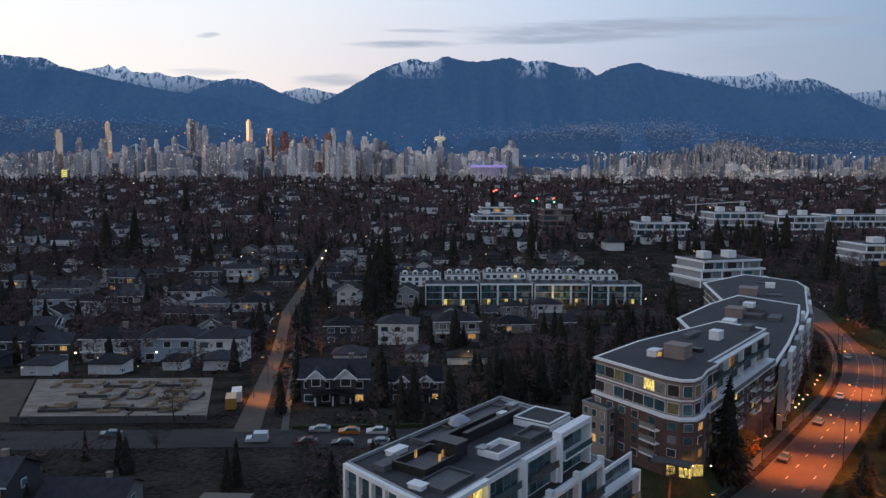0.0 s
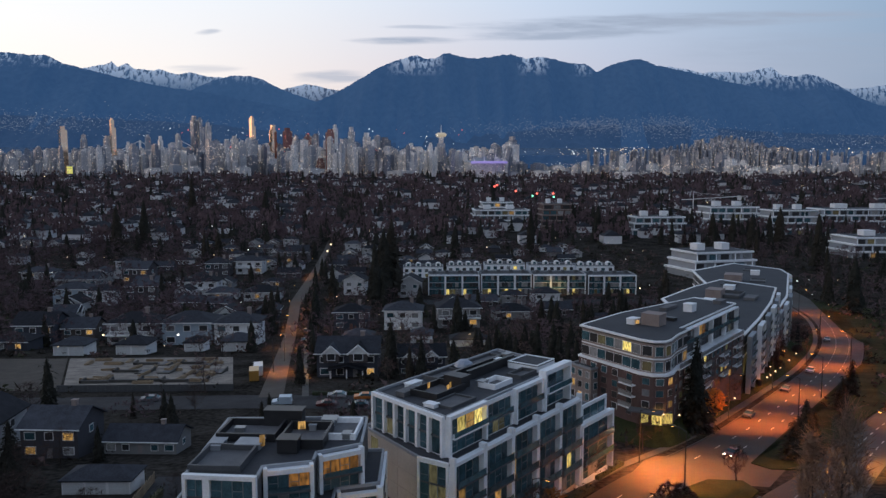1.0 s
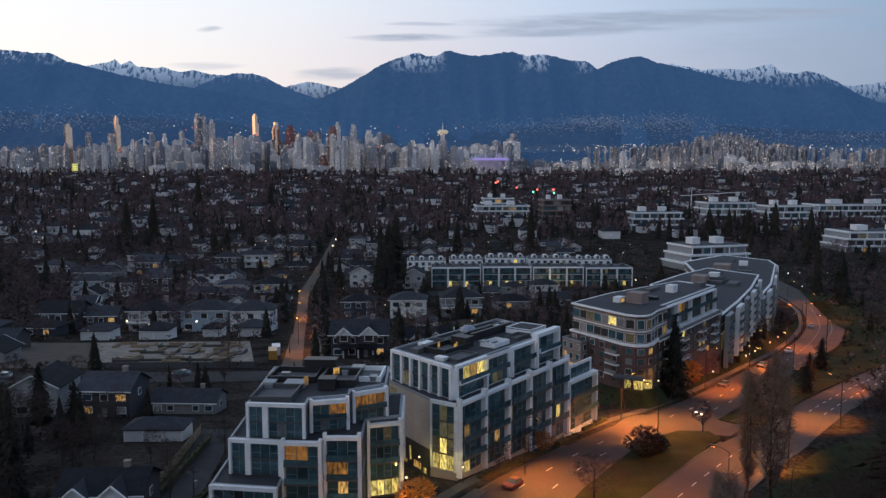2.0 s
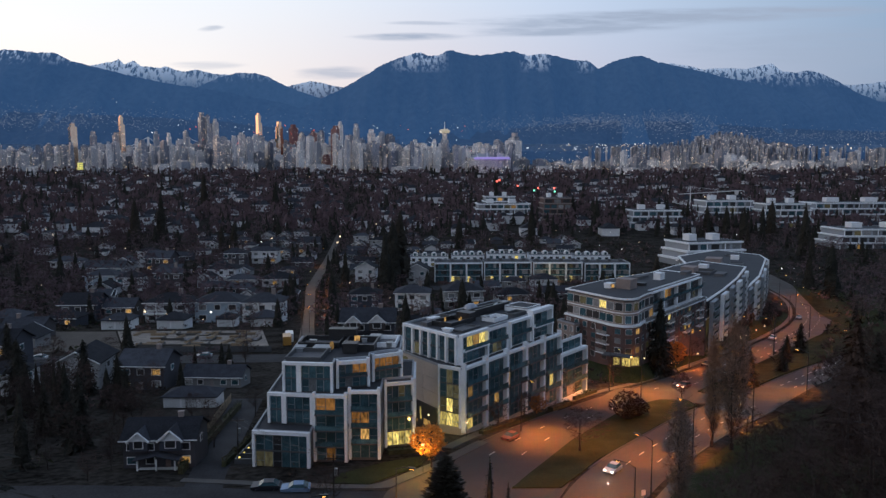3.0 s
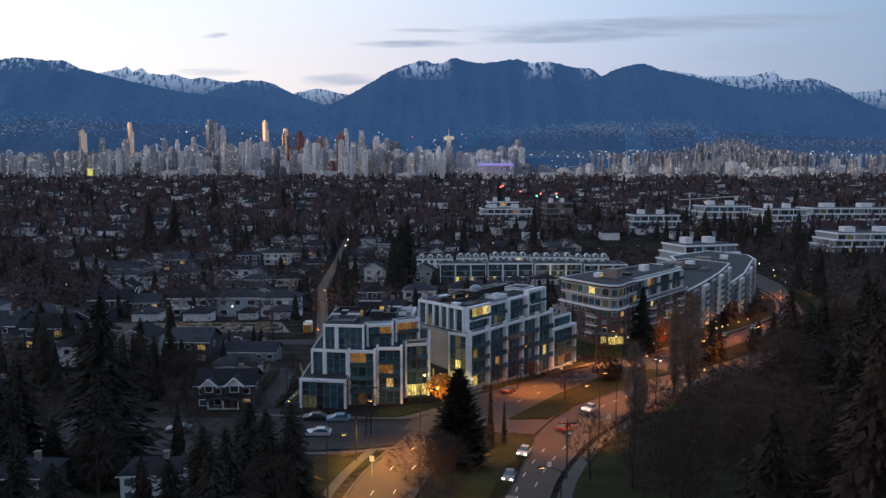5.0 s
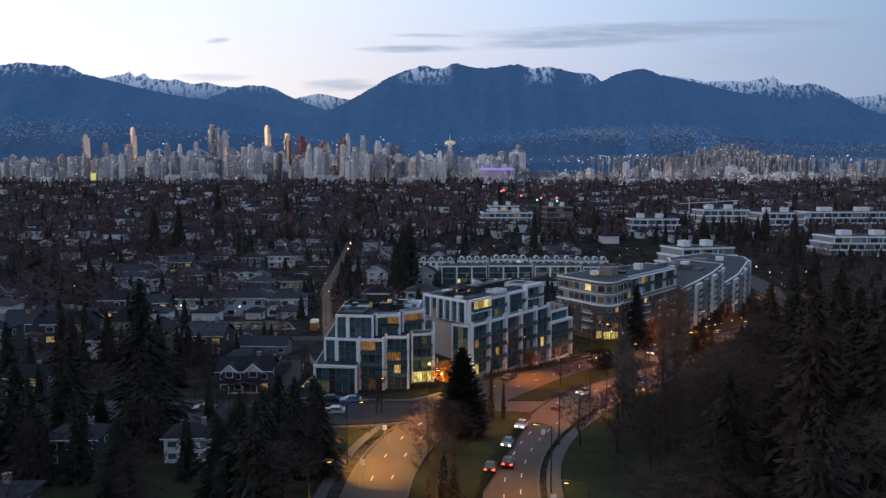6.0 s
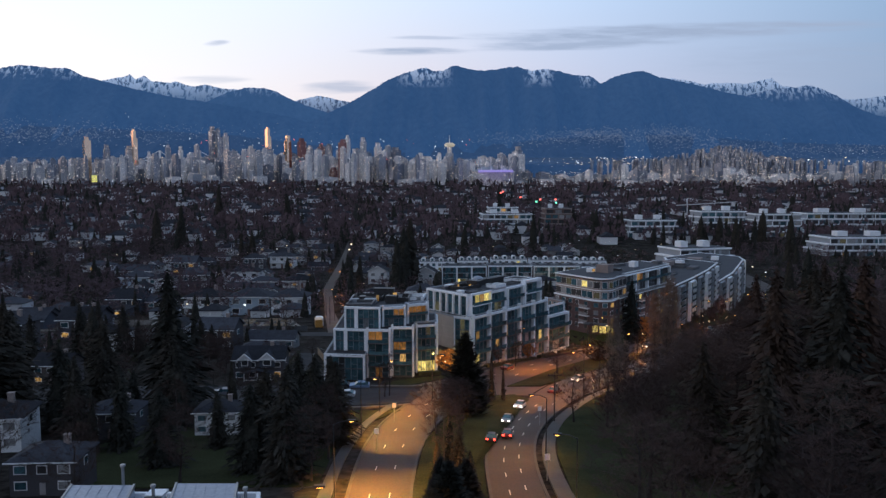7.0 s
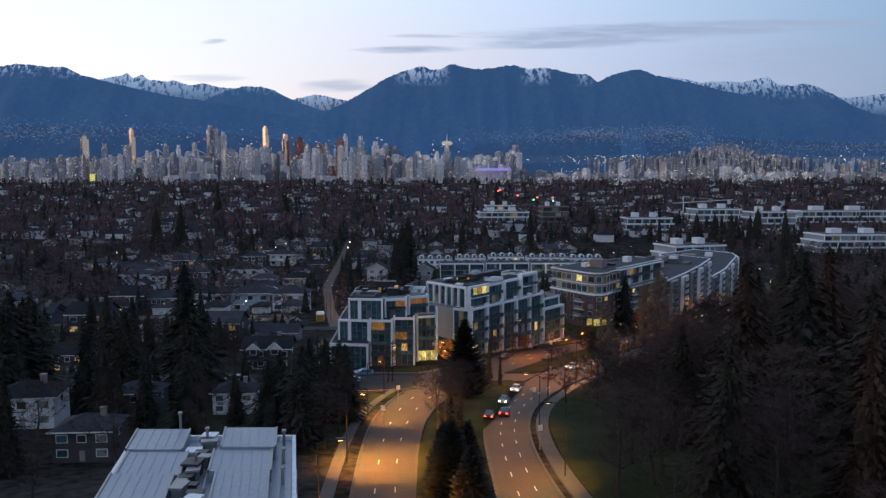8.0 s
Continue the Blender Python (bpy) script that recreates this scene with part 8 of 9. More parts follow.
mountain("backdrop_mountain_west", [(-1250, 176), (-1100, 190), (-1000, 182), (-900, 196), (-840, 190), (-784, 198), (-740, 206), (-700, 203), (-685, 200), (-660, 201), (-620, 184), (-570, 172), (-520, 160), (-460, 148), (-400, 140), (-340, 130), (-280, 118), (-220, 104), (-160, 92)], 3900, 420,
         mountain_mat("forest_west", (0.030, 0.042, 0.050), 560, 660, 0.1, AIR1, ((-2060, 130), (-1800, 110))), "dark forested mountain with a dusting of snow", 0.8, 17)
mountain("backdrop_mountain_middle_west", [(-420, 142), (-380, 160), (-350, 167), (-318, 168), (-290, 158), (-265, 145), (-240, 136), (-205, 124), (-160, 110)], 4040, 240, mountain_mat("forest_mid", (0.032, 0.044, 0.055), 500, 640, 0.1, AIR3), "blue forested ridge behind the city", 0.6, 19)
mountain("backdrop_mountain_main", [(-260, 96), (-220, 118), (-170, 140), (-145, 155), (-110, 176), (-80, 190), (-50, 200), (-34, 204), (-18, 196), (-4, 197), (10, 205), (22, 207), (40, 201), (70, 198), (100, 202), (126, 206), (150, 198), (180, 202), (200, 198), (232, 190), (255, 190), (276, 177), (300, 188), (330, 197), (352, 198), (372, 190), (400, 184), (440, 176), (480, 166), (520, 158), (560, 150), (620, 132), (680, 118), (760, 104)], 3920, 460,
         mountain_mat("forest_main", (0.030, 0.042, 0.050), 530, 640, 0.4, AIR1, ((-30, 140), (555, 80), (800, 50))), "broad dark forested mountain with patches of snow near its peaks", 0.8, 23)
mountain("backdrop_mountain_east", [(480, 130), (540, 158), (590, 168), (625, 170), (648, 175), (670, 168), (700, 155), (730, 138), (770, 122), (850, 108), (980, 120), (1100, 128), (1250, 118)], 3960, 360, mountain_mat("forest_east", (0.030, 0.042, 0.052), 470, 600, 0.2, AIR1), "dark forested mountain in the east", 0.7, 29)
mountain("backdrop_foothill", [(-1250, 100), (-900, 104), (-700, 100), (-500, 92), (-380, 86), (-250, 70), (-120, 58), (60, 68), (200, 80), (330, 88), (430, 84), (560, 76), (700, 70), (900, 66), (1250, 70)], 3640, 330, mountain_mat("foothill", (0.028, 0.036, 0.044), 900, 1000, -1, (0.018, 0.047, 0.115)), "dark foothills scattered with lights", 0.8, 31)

# ---- lights too far to tell apart ----
lr = random.Random(61)
DOT = {"warm": Mesh(), "white": Mesh(), "red": Mesh(), "house": Mesh(), "pale": Mesh(), "green": Mesh()}


def dot(kind, x, y, z, s):
    DOT[kind].box(x - s, y - s, z - s, x + s, y + s, z + s)


for i in range(2300):
    b = lr.gauss(430, 260) if lr.random() < 0.55 else lr.uniform(-1000, 1000)
    y = lr.uniform(2560, 3040)
    x, _, z = far_point(b, 0, y)
    dot(lr.choice(["warm", "warm", "white", "white"]), x, y - 22, ground(y) + 6 + 40 * lr.random() ** 1.6, 0.28 + 0.6 * lr.random() ** 4)
for i in range(46):
    x, y, z = far_point(lr.gauss(*lr.choice(((590, 40), (640, 60), (400, 60), (480, 40)))), lr.gauss(38, 3), 2985)
    DOT["white" if i % 3 else "warm"].box(x - lr.uniform(1.5, 5), y - 1, z - 0.9, x + lr.uniform(1.5, 5), y + 1, z + 0.9)
# floodlit harbour and yards in the east
for i in range(420):
    b = lr.gauss(*lr.choice(((560, 60), (330, 40), (620, 90), (450, 60), (260, 60), (880, 80))))
    x, y, z = far_point(b, 30 + 18 * lr.random(), 2990)
    dot("warm" if lr.random() < 0.55 else "white", x, y, z, 0.4 + 1.1 * lr.random() ** 4)
# pale hillside houses as small specks with an added glow, few true lights
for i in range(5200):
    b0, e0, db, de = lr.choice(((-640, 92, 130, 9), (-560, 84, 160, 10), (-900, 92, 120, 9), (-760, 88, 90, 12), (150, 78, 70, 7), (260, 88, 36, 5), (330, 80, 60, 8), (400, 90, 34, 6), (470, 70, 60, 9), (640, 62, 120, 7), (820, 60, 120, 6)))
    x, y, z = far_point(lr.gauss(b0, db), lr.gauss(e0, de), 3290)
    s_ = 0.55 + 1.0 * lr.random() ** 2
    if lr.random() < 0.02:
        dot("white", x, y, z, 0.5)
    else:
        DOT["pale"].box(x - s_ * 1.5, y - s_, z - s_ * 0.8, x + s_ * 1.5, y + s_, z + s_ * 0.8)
for i in range(90):
    b, e = lr.uniform(-520, 60), lr.uniform(30, 80)
    x, y, z = far_point(b, e, 2770)
    dot(lr.choice(["white", "white", "warm", "red"]), x, y, z, lr.uniform(0.5, 1.2))
for i in range(760):
    y = 420 + 2050 * lr.random() ** 0.8
    x = lr.uniform(-0.62, 0.66) * (y + 40)
    if y < 700 and x > 0 or on_street(x, y):
        continue
    dot("house" if lr.random() < 0.75 else "white", x, y, ground(y) + lr.uniform(3, 11), (0.14 + y / 5400) * (0.6 + 1.2 * lr.random() ** 4))
for y in (1000, 1080, 1180, 1290, 1420):
    dot("house", float(np.interp(y, [p[1] for p in LSR], [p[0] for p in LSR])) + 3, y, ground(y) + 10, 0.9)
for b, e, k in ((165, -34, "green"), (201, -36, "green"), (172, -30, "red"), (100, -18, "red"), (104, -16, "red"), (136, -26, "red"), (200, -30, "red")):
    x, y, z = far_point(b, e, 1500)
    dot(k, x, y, z, 1.5)
for k, m_, lab in (("warm", M["dot_warm"], "warm lights of the far city"), ("white", M["dot_white"], "white lights of the far city"), ("red", M["dot_red"], "red lights of the far city"),
                   ("house", M["dot_warm"], "warm house and street lights in the valley"), ("green", M["dot_green"], "green signal lights in the valley"), ("pale", glow_mat("hillside_house_glow", (0.46, 0.56, 0.84), 0.16), "pale house lights on the far hillside")):
    tagged(new("lights_" + k, DOT[k].data("lights_" + k, m_)), lab, "lights", kind="stuff")

# ---- street lamps, poles, cars and small things ----


def street_lamp(x, y, turn, power, h=10.0, glow="sodium", label="tall steel street lamp with a glowing orange head"):
    s = max(scale_at(y), 0.8)
    t = thing("street_lamp", label, "street lamp", "street lamps", at(x, y, ground(y), turn, (s, s, s)))
    p = Mesh()
    p.tube((0, 0, -0.5), (0, 0, 1.0), 0.14, 0.12, 8)
    p.tube((0, 0, 1.0), (0, 0, h), 0.11, 0.07, 8)
    part("pole", p, M["dark"], t)
    a = Mesh()
    a.tube((0, 0, h - 0.1), (1.0, 0, h + 0.35), 0.06, 0.05, 6)
    a.tube((1.0, 0, h + 0.35), (2.2, 0, h + 0.45), 0.05, 0.05, 6)
    part("arm", a, M["dark"], t)
    hd = Mesh()
    hd.box(1.9, -0.18, h + 0.38, 2.9, 0.18, h + 0.58)
    part("lamp_head", hd, M["dark"], t)
    le = Mesh()
    le.box(2.15, -0.10, h + 0.32, 2.65, 0.10, h + 0.37)
    part("lamp_glass", le, M[glow], t, "glowing orange lamp glass")
    if power:
        lamp = bpy.data.lights.new("street_light", "SPOT")
        lamp.energy, lamp.color = power * s * s * (1.2 if 140 < y < 560 and x > 0 else 1.0), (1.0, 0.30, 0.07) if x < 0 and y > 280 else (1.0, 0.20, 0.03) if y > 280 else (1.0, 0.27, 0.04) if y > 140 else (1.0, 0.40, 0.05)
        lamp.spot_size, lamp.spot_blend, lamp.shadow_soft_size = radians(132), 0.7, 0.3
        lo = new("street_light", lamp)
        c, sn = math.cos(turn), math.sin(turn)
        head = Vector((x + 2.4 * s * c, y + 2.4 * s * sn, ground(y) + (h + 0.15) * s))
        lo.matrix_world = look(head, head + Vector((0.38 * c, 0.38 * sn, -1)))


LP = 38000
for x, y, a, p in ((-20.2, 139, 0.1, 0.8), (-21.6, 118, 0, 0.7), (-21.6, 86, 0, 1.15), (-21.2, 60, 0, 0.95), (3.8, 103, 3.1, 0.22), (2.8, 78, 3.1, 0.4), (18.5, 150, 2.6, 0.4), (24.6, 163, 2.5, 0.4), (39.6, 188, 2.5, 0.6), (62, 214.5, 2.4, 0.7), (92, 250, 2.4, 0.6), (130, 294, 2.4, 0.4), (172, 335, 2.4, 0.4),
                   (-10.8, 150.5, -0.5, 0.6), (12.5, 211.5, -0.7, 0.6), (42.5, 258.5, -0.7, 1.1), (45.5, 239.5, 2.4, 0.3), (80, 302.5, -0.6, 0.4), (115, 350.5, -0.6, 0.4), (161.5, 417, -0.6, 0.45), (201, 480, -0.5, 0.45), (246, 562, -0.4, 0.6), (272, 640, -0.3, 0.6), (124, 336, 2.5, 0.5), (172, 402, 2.5, 0.5), (96, 296, 2.5, 0.45), (-64, 405, 0, 0.4), (-79, 500, 0, 0.22), (-94, 590, 0, 0.34), (-107, 690, 0, 0.2), (-118, 860, 0, 0.3)):
    street_lamp(x, y, a, LP * p)
# porch and entrance lights that the buildings show; (-7.6, 181.2) is added to brighten the orange tree
for x, y, z, e, col in ((53.0, 275.4, -4.2, 420, (1.0, 0.62, 0.16)), (57.5, 277.4, -5.0, 240, (1.0, 0.5, 0.12)), (-8.5, 197.0, 2.6, 260, (1.0, 0.72, 0.2)), (-6.5, 211.0, 0.5, 220, (1.0, 0.72, 0.2)), (1.0, 206.2, 0.5, 160, (1.0, 0.8, 0.3)), (-7.6, 181.2, 5.4, 2600, (1.0, 0.45, 0.08)),
                        (-16, 532, -36, 1200, (1.0, 0.6, 0.2)), (22, 500, -33, 1600, (1.0, 0.65, 0.25)), (110, 735, -46, 2600, (1.0, 0.72, 0.3)), (-84, 268.5, -5.5, 300, (1.0, 0.5, 0.12)), (122, 367, -17, 350, (1.0, 0.7, 0.3)), (78, 303, -9.0, 420, (1.0, 0.45, 0.10))):
    lamp = bpy.data.lights.new("entrance_light", "POINT")
    lamp.energy, lamp.color, lamp.shadow_soft_size = e, col, 0.25
    new("entrance_light", lamp).location = (x, y, z)
    t = thing("entrance_lamp", "small glowing lamp at an entrance or added by a tree", "lamp", "entrance lamps", at(x, y, z + 0.35))
    b = Mesh()
    b.box(-0.16, -0.16, 0, 0.16, 0.16, 0.3)
    part("lamp_glass", b, M["dot_warm"], t)
    b = Mesh()
    b.box(-0.2, -0.2, 0.3, 0.2, 0.2, 0.36)
    b.tube((0, 0, ground(y) - z - 0.35), (0, 0, 0), 0.05, 0.05, 5)
    part("post", b, M["dark"], t)


for i in (6, 14, 24, 28, 30, 33, 36, 44, 52):
    (x0, y0), (x1, y1) = BH[i], BF[i]
    x, y = x0 + (x1 - x0) * 0.8, y0 + (y1 - y0) * 0.8
    z = (ground(y0) + float(np.interp(y0, *LIFT))) * 0.2 + (ground(y1) + 0.16) * 0.8
    t = thing("garden_lamp", "small glowing garden lamp on a short post", "lamp", "garden lamps", at(x, y, z - 0.2))
    b = Mesh()
    b.box(-0.2, -0.2, 1.2, 0.2, 0.2, 1.6)
    part("lamp_glass", b, M["dot_warm"], t)
    b = Mesh()
    b.tube((0, 0, 0), (0, 0, 1.2), 0.07, 0.06, 6)
    part("post", b, M["dark"], t)


def utility_pole(x, y, h, arms=1):
    t = thing("utility_pole", "wooden utility pole with crossarms and box", "utility pole", "poles", at(x, y, ground(y)))
    p = Mesh()
    p.tube((0, 0, -0.5), (0, 0, h), 0.13, 0.08, 8)
    part("pole", p, M["bark"], t)
    for k in range(arms):
        c = Mesh()
        c.box(-1.2, -0.08, h - 0.7 - k * 1.1, 1.2, 0.08, h - 0.55 - k * 1.1)
        for x_ in (-1.0, -0.5, 0.5, 1.0):
            c.tube((x_, 0, h - 0.55 - k * 1.1), (x_, 0, h - 0.3 - k * 1.1), 0.05, 0.04, 5)
        part("crossarm", c, M["bark"], t)
    c = Mesh()
    c.tube((0.34, 0, h - 3.0), (0.34, 0, h - 2.0), 0.24, 0.24, 8)
    part("transformer", c, M["steel"], t)
    return t


for x, y, h in ((9.2, 128.5, 8.5), (-19.5, 159, 9), (66, 556, 16), (-66, 441, 14), (-40, 190, 8)):
    utility_pole(x, y, h)
# wires strung along the side street
wire = thing("power_line", "thin dark wires strung between poles", "wires")
for (x0, y0, z0), (x1, y1, z1) in (((-19.5, 159, ground(159) + 8.4), (-40, 190, ground(190) + 7.4)),):
    for off in (-1.0, 0.5, 1.0):
        wm_ = Mesh()
        wm_.sweep([(x0 + (x1 - x0) * k / 8 + off, y0 + (y1 - y0) * k / 8, z0 + (z1 - z0) * k / 8 - 1.1 * math.sin(3.1416 * k / 8) + 0.3) for k in range(9)], 0.02)
        part("wire", wm_, M["dark"], wire)


def sign(x, y, turn, h=3.2):
    t = thing("road_sign", "pale square road sign on a steel post", "sign", "signs", at(x, y, ground(y), turn))
    p = Mesh()
    p.tube((0, 0, -0.3), (0, 0, h), 0.05, 0.05, 6)
    part("post", p, M["steel"], t)
    b = Mesh()
    b.box(-0.3, -0.06, h - 0.75, 0.3, -0.02, h)
    part("plate", b, M["trim"], t)


for x, y, a in ((-17.2, 130, 0.1), (6.4, 126, 0.3), (2.2, 92, 0.1), (63.5, 224, 0.3), (22.6, 160, 0.2), (-18.6, 108, 0)):
    sign(x, y, a)


# -- cars
def car_meshes():
    """Body, cabin and the rest of a car 4.6 m long, nose along +y."""
    prof = [(-2.25, 0.35), (2.2, 0.35), (2.3, 0.55), (2.22, 0.78), (1.1, 0.95), (-2.1, 1.0), (-2.3, 0.85), (-2.32, 0.5)]
    cab = [(1.1, 0.94), (0.35, 1.42), (-1.3, 1.45), (-2.0, 1.0)]

    def extrude(profile, w0, w1):
        m = Mesh()
        n = len(profile)
        zs = [z for _, z in profile]
        for s in (-1, 1):
            m.v += [(s * (w0 + (w1 - w0) * (z - min(zs)) / (max(zs) - min(zs))), y, z) for y, z in profile]
        m.f += [tuple(range(n)), tuple(range(2 * n - 1, n - 1, -1))] + [(i, n + i, n + (i + 1) % n, (i + 1) % n) for i in range(n)]
        return m
    return extrude(prof, 0.9, 0.86), extrude(cab, 0.82, 0.62)


BODY, CABIN = car_meshes()
WHEEL = Mesh()
WHEEL.tube((-0.11, 0, 0), (0.11, 0, 0), 0.33, 0.33, 14)
wheel_data = WHEEL.data("tyre", M["tyre"])
RIM = Mesh()
RIM.tube((-0.12, 0, 0), (0.13, 0, 0), 0.19, 0.19, 10)
rim_data = RIM.data("rim", M["steel"])
cabin_data = CABIN.data("cabin", M["glass"])
ROOF = Mesh()
ROOF.box(-0.6, -1.25, 1.44, 0.6, 0.3, 1.49)


def car(x, y, turn, colour, label, lights=False, van=False):
    s = max(scale_at(y), 0.85)
    slope = (ground(y + 1) - ground(y - 1)) / 2
    rot = Euler((math.atan(slope) * math.cos(turn), math.atan(slope) * math.sin(turn), turn))
    t = thing("van" if van else "car", label, "van" if van else "car", "vehicles", Matrix.LocRotScale((x, y, ground(y) + 0.12), rot, Vector((s, s, s * (1.0 if not van else 1.25)))))
    pm = paint_mat("car_paint", colour)
    part("body", BODY.data("car_body", pm), None, t)
    part("cabin", cabin_data, None, t)
    r = Mesh()
    if van:
        r.box(-0.84, -2.2, 0.9, 0.84, 0.6, 1.75)
    else:
        r.v, r.f = list(ROOF.v), list(ROOF.f)
    part("roof", r, pm, t)
    for wx in (-0.8, 0.8):
        for wy in (-1.4, 1.4):
            w = part("wheel", wheel_data, None, t, m=at(wx, wy, 0.33))
            part("rim", rim_data, None, w)
    for sx in (-0.62, 0.62):
        h = Mesh()
        h.box(sx - 0.2, 2.2, 0.58, sx + 0.2, 2.33, 0.76)
        part("headlight", h, M["headlight"] if lights else M["glassrail"], t)
        h = Mesh()
        h.box(sx - 0.2, -2.36, 0.64, sx + 0.2, -2.26, 0.84)
        part("taillight", h, M["taillight"] if lights else M["door"], t)
    if lights:
        lamp = bpy.data.lights.new("headlight_beam", "SPOT")
        lamp.energy, lamp.color, lamp.spot_size, lamp.spot_blend = 700 * s * s, (1.0, 0.92, 0.75), radians(80), 0.7
        lo = new("headlight_beam", lamp)
        f = Vector((-math.sin(turn), math.cos(turn), 0))
        lo.matrix_world = look(Vector((x, y, ground(y) + 0.9)) + f * 2.5 * s, Vector((x, y, ground(y))) + f * 14 * s)
    return t


WHT, GRY, RED, DRK, SIL = (0.6, 0.6, 0.62), (0.16, 0.16, 0.18), (0.12, 0.015, 0.015), (0.03, 0.03, 0.04), (0.35, 0.36, 0.38)
def heading(line, y):
    q = min(range(len(line) - 1), key=lambda i: abs(line[i][1] - y))
    (x0, y0), (x1, y1) = line[q], line[q + 1]
    return -math.atan2(x1 - x0, y1 - y0)


for x, y, lane_, back, col, lab in ((0.2, 116.4, R2W, 0, RED, "red car with glowing tail lights"), (-2.4, 113.7, R2W, 0, DRK, "dark car with glowing tail lights"), (1.4, 128.4, R2W, 3.1416, GRY, "grey car with headlights on"), (5.2, 142.5, R2W, 3.1416, WHT, "white car with headlights on"),
                                   (14.7, 160.8, R2E, 0, RED, "red car on the carriageway"), (23.5, 180.2, R2E, 3.1416, WHT, "white car with headlights on"), (9.3, 203.8, R1W, 3.1416, RED, "dark red car beside the kerb"),
                                   (150.4, 392.9, R1W, 3.1416, WHT, "white car beside the kerb"), (118.6, 348.5, R1W, 3.1416, DRK, "dark car beside the kerb"), (87.1, 306, R1W, 3.1416, DRK, "dark car beside the kerb"), (64.5, 263.5, R1W, 3.1416, RED, "red car with headlights on"), (226, 517.6, R1W, 3.1416, SIL, "silver car on the bend")):
    car(x, y, heading(lane_, y) + back, col, lab, "light" in lab)
for x, y, a, col, lab, van in ((-28.6, 158.3, 1.55, WHT, "white car in a side street", False), (-26.8, 171.5, 1.6, (0.20, 0.30, 0.45), "pale blue car parked by the apartments", False), (-31.5, 172.8, 1.6, DRK, "dark car parked by the apartments", False), (-54.1, 162.1, 1.55, GRY, "grey car in a side street", False), (-72, 150, 1.57, WHT, "white car in a side street", False),
                               (-46.9, 331.8, 1.62, (0.50, 0.58, 0.66), "pale blue van in the cross street", True), (-22.6, 341.5, 1.57, (0.55, 0.18, 0.04), "orange car parked in the cross street", False), (-31.5, 344.5, 1.57, SIL, "silver car parked in the cross street", False), (-14.6, 341.2, 1.57, WHT, "white car parked in the cross street", False), (-13.3, 327.2, 1.57, SIL, "silver car parked in the cross street", False), (-33, 329, 1.57, RED, "dark red car parked in the cross street", False), (-23, 327, 1.57, DRK, "dark car parked in the cross street", False),
                               (-71.5, 531.5, 0.13, DRK, "dark car parked in the residential street", False), (-76.7, 574.2, 0.13, DRK, "dark car parked in the residential street", False), (20, 716, 1.57, WHT, "white car by the terraces", False), (60, 716, 1.57, SIL, "silver car by the terraces", False), (-90, 340, 1.57, GRY, "grey car parked in the cross street", False), (-150, 338, 1.57, WHT, "white car parked in the cross street", False)):
    car(x, y, a, col, lab, False, van)
# trucks at the building site
for x, y, turn, col, lab in ((-64.5, 398, 0.2, (0.62, 0.62, 0.64), "white box truck at the building site"), (-63, 384, 0.2, (0.45, 0.24, 0.06), "orange site container beside the street")):
    t = thing("truck", lab, "truck", "vehicles", at(x - 4, y, ground(y) + 0.1, turn, (1.45, 1.45, 1.45)))
    b = Mesh()
    b.box(-1.2, -3.2, 0.6, 1.2, 2.0, 3.2)
    part("box", b, paint_mat("box_paint", col), t)
    b = Mesh()
    b.box(-1.1, 2.1, 0.5, 1.1, 3.8, 2.3)
    part("cab", b, M["white"], t)
    for wx in (-1.0, 1.0):
        for wy in (-2.2, 2.8):
            part("wheel", wheel_data, None, t, m=at(wx, wy, 0.4, 0, (1.3, 1.3, 1.3)))

# -- hedges and low planting along the apartments
hd_ = random.Random(88)


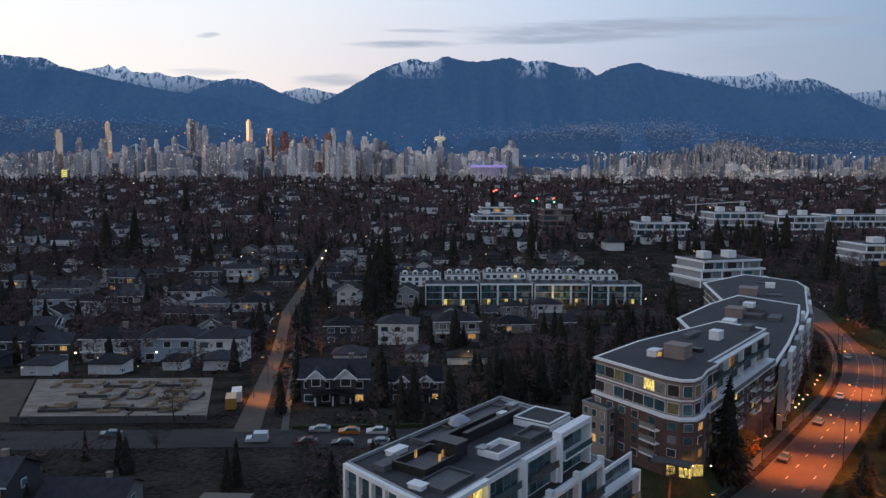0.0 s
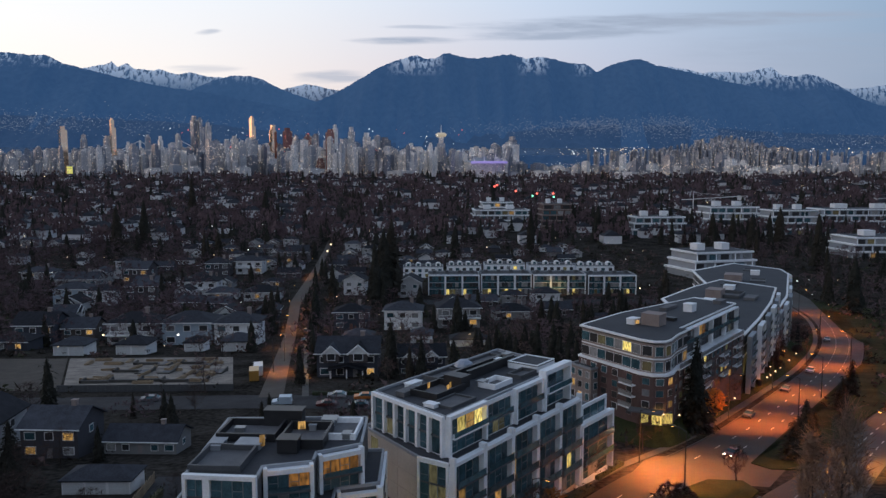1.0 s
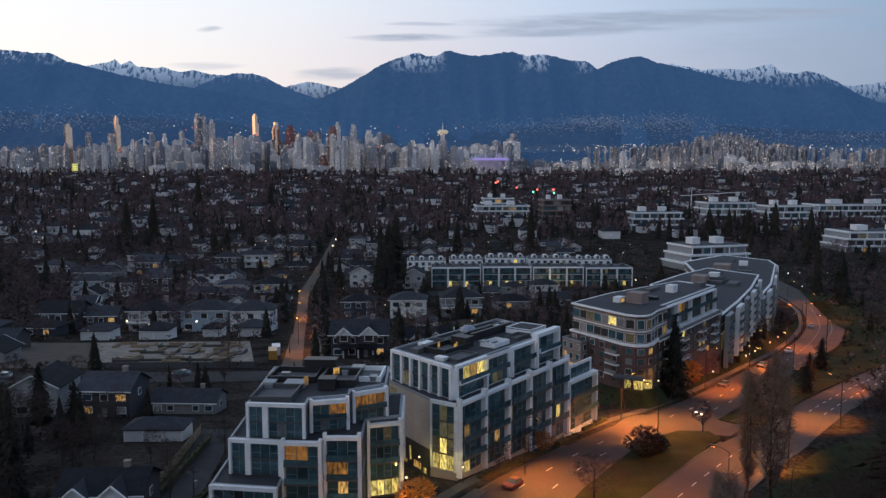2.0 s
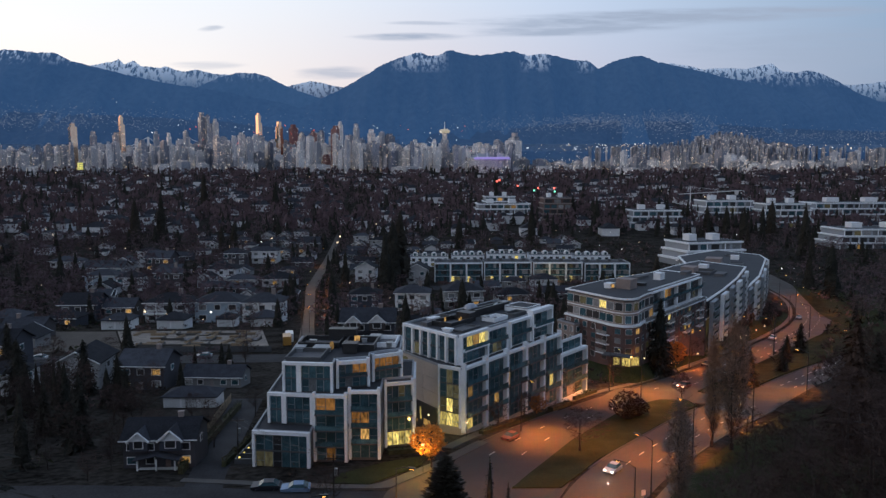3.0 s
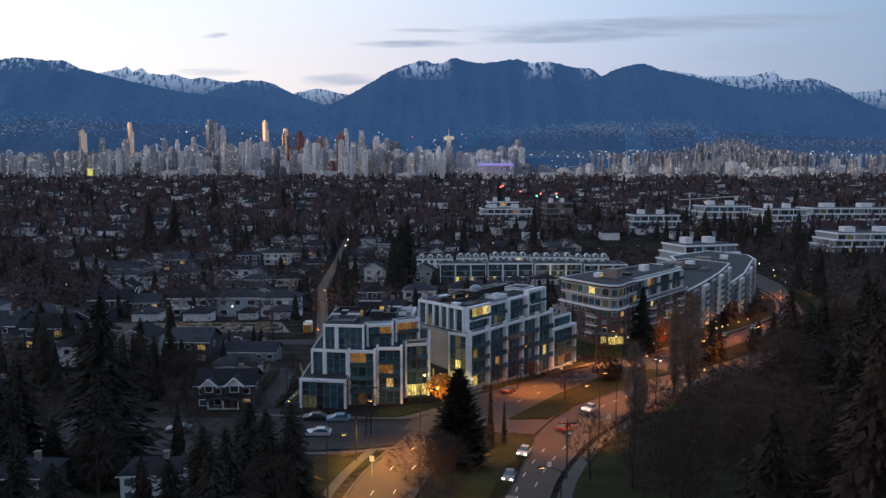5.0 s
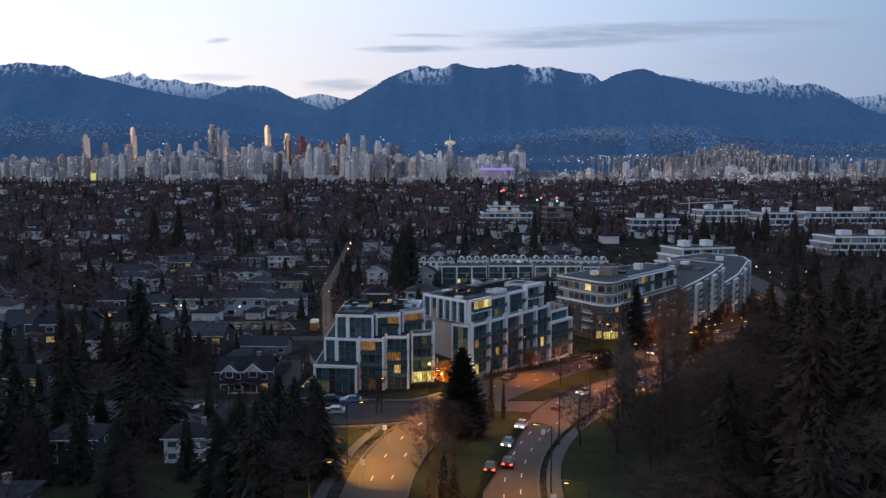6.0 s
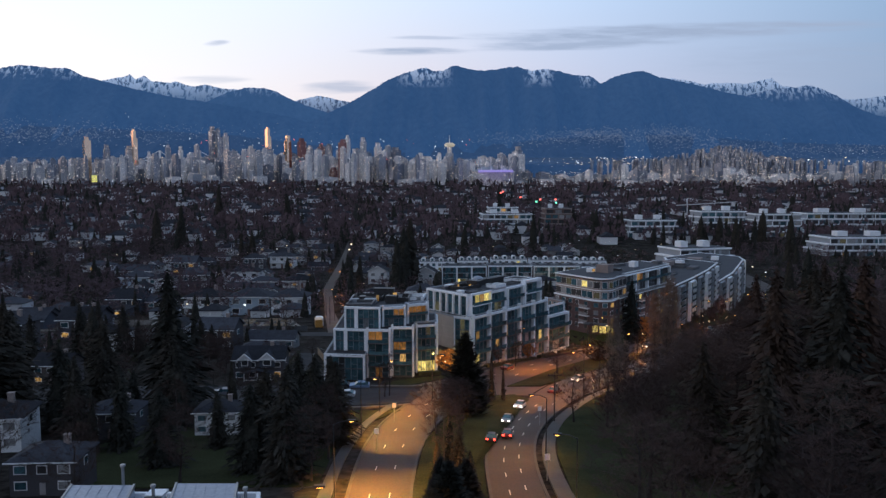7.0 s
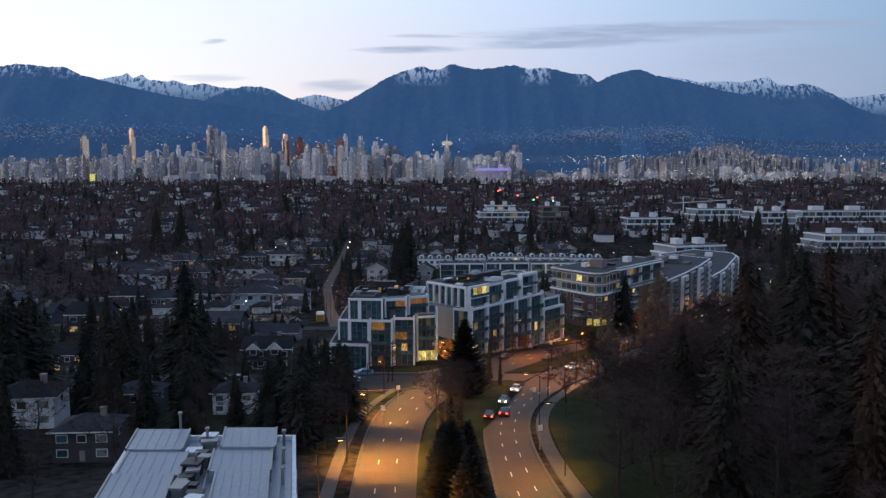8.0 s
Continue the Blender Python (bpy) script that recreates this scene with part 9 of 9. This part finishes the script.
def hedge(x0, y0, x1, y1, h, w, label="clipped dark hedge beside a path"):
    L = math.hypot(x1 - x0, y1 - y0)
    t = thing("hedge", label, "hedge", "hedges")
    m = Mesh()
    for i in range(int(L * 16)):
        f, a = hd_.random(), hd_.uniform(-1, 1)
        x, y = x0 + (x1 - x0) * f - (y1 - y0) / L * a * w, y0 + (y1 - y0) * f + (x1 - x0) / L * a * w
        z = ground(y) + 0.15 + h * hd_.random() ** 0.5
        s = 0.28
        m.face([(x + hd_.uniform(-s, s), y + hd_.uniform(-s, s), z + hd_.uniform(-s, s)) for _ in range(3)])
    part("leaves", m, M["hedge"], t)
    m = Mesh()
    m.box(0, -w * 0.7, -0.6, L, w * 0.7, h * 0.75, Matrix.Translation((x0, y0, ground(y0))) @ Euler((0, -math.atan2(ground(y1) - ground(y0), L), math.atan2(y1 - y0, x1 - x0))).to_matrix().to_4x4())
    part("core", m, M["hedge"], t)


for q in ((-14, 193.5, -8.5, 195.5, 1.2, 0.8), (4, 208.5, 20, 229, 1.1, 0.8), (22, 232, 28, 240, 1.4, 1.0), (30, 246, 38, 257, 1.5, 1.2), (-41.5, 186, -41.5, 208, 1.4, 0.5), (-47.5, 182, -52, 240, 1.8, 0.6), (-40, 348.5, 5, 350, 1.6, 0.8)):
    hedge(*q)
# timber fences along the driveway
for x0, y0, x1, y1 in ((-48.2, 184, -56.5, 250), (-39.5, 214, -48, 252)):
    t = thing("garden_fence", "tall timber board fence along a driveway", "fence", "fences")
    n = 22
    for i in range(n):
        x, y = x0 + (x1 - x0) * i / n, y0 + (y1 - y0) * i / n
        part("board", unit(M["wood"]), None, t, m=at(x, y, ground(y) - 0.4, math.atan2(y1 - y0, x1 - x0), (math.hypot(x1 - x0, y1 - y0) / n - 0.04, 1.6, 2.4)))

# -- building crane over the far valley, signals at a far crossing
cr = thing("tower_crane", "slender pale tower crane with a long jib", "crane")
for n_, p_, q_, w_ in (("mast", (505, 1500, ground(1500)), (505, 1500, 5), 1.0), ("jib", (505 - 22, 1500, 5), (505 + 100, 1500, 5 + 7), 0.9), ("apex", (505, 1500, 5), (505, 1500, 5 + 14), 0.7), ("stay", (505, 1500, 5 + 14), (505 + 70, 1500, 5 + 6), 0.25)):
    m = Mesh()
    m.tube(p_, q_, w_, w_, 4)
    part(n_, m, M["trim"], cr)
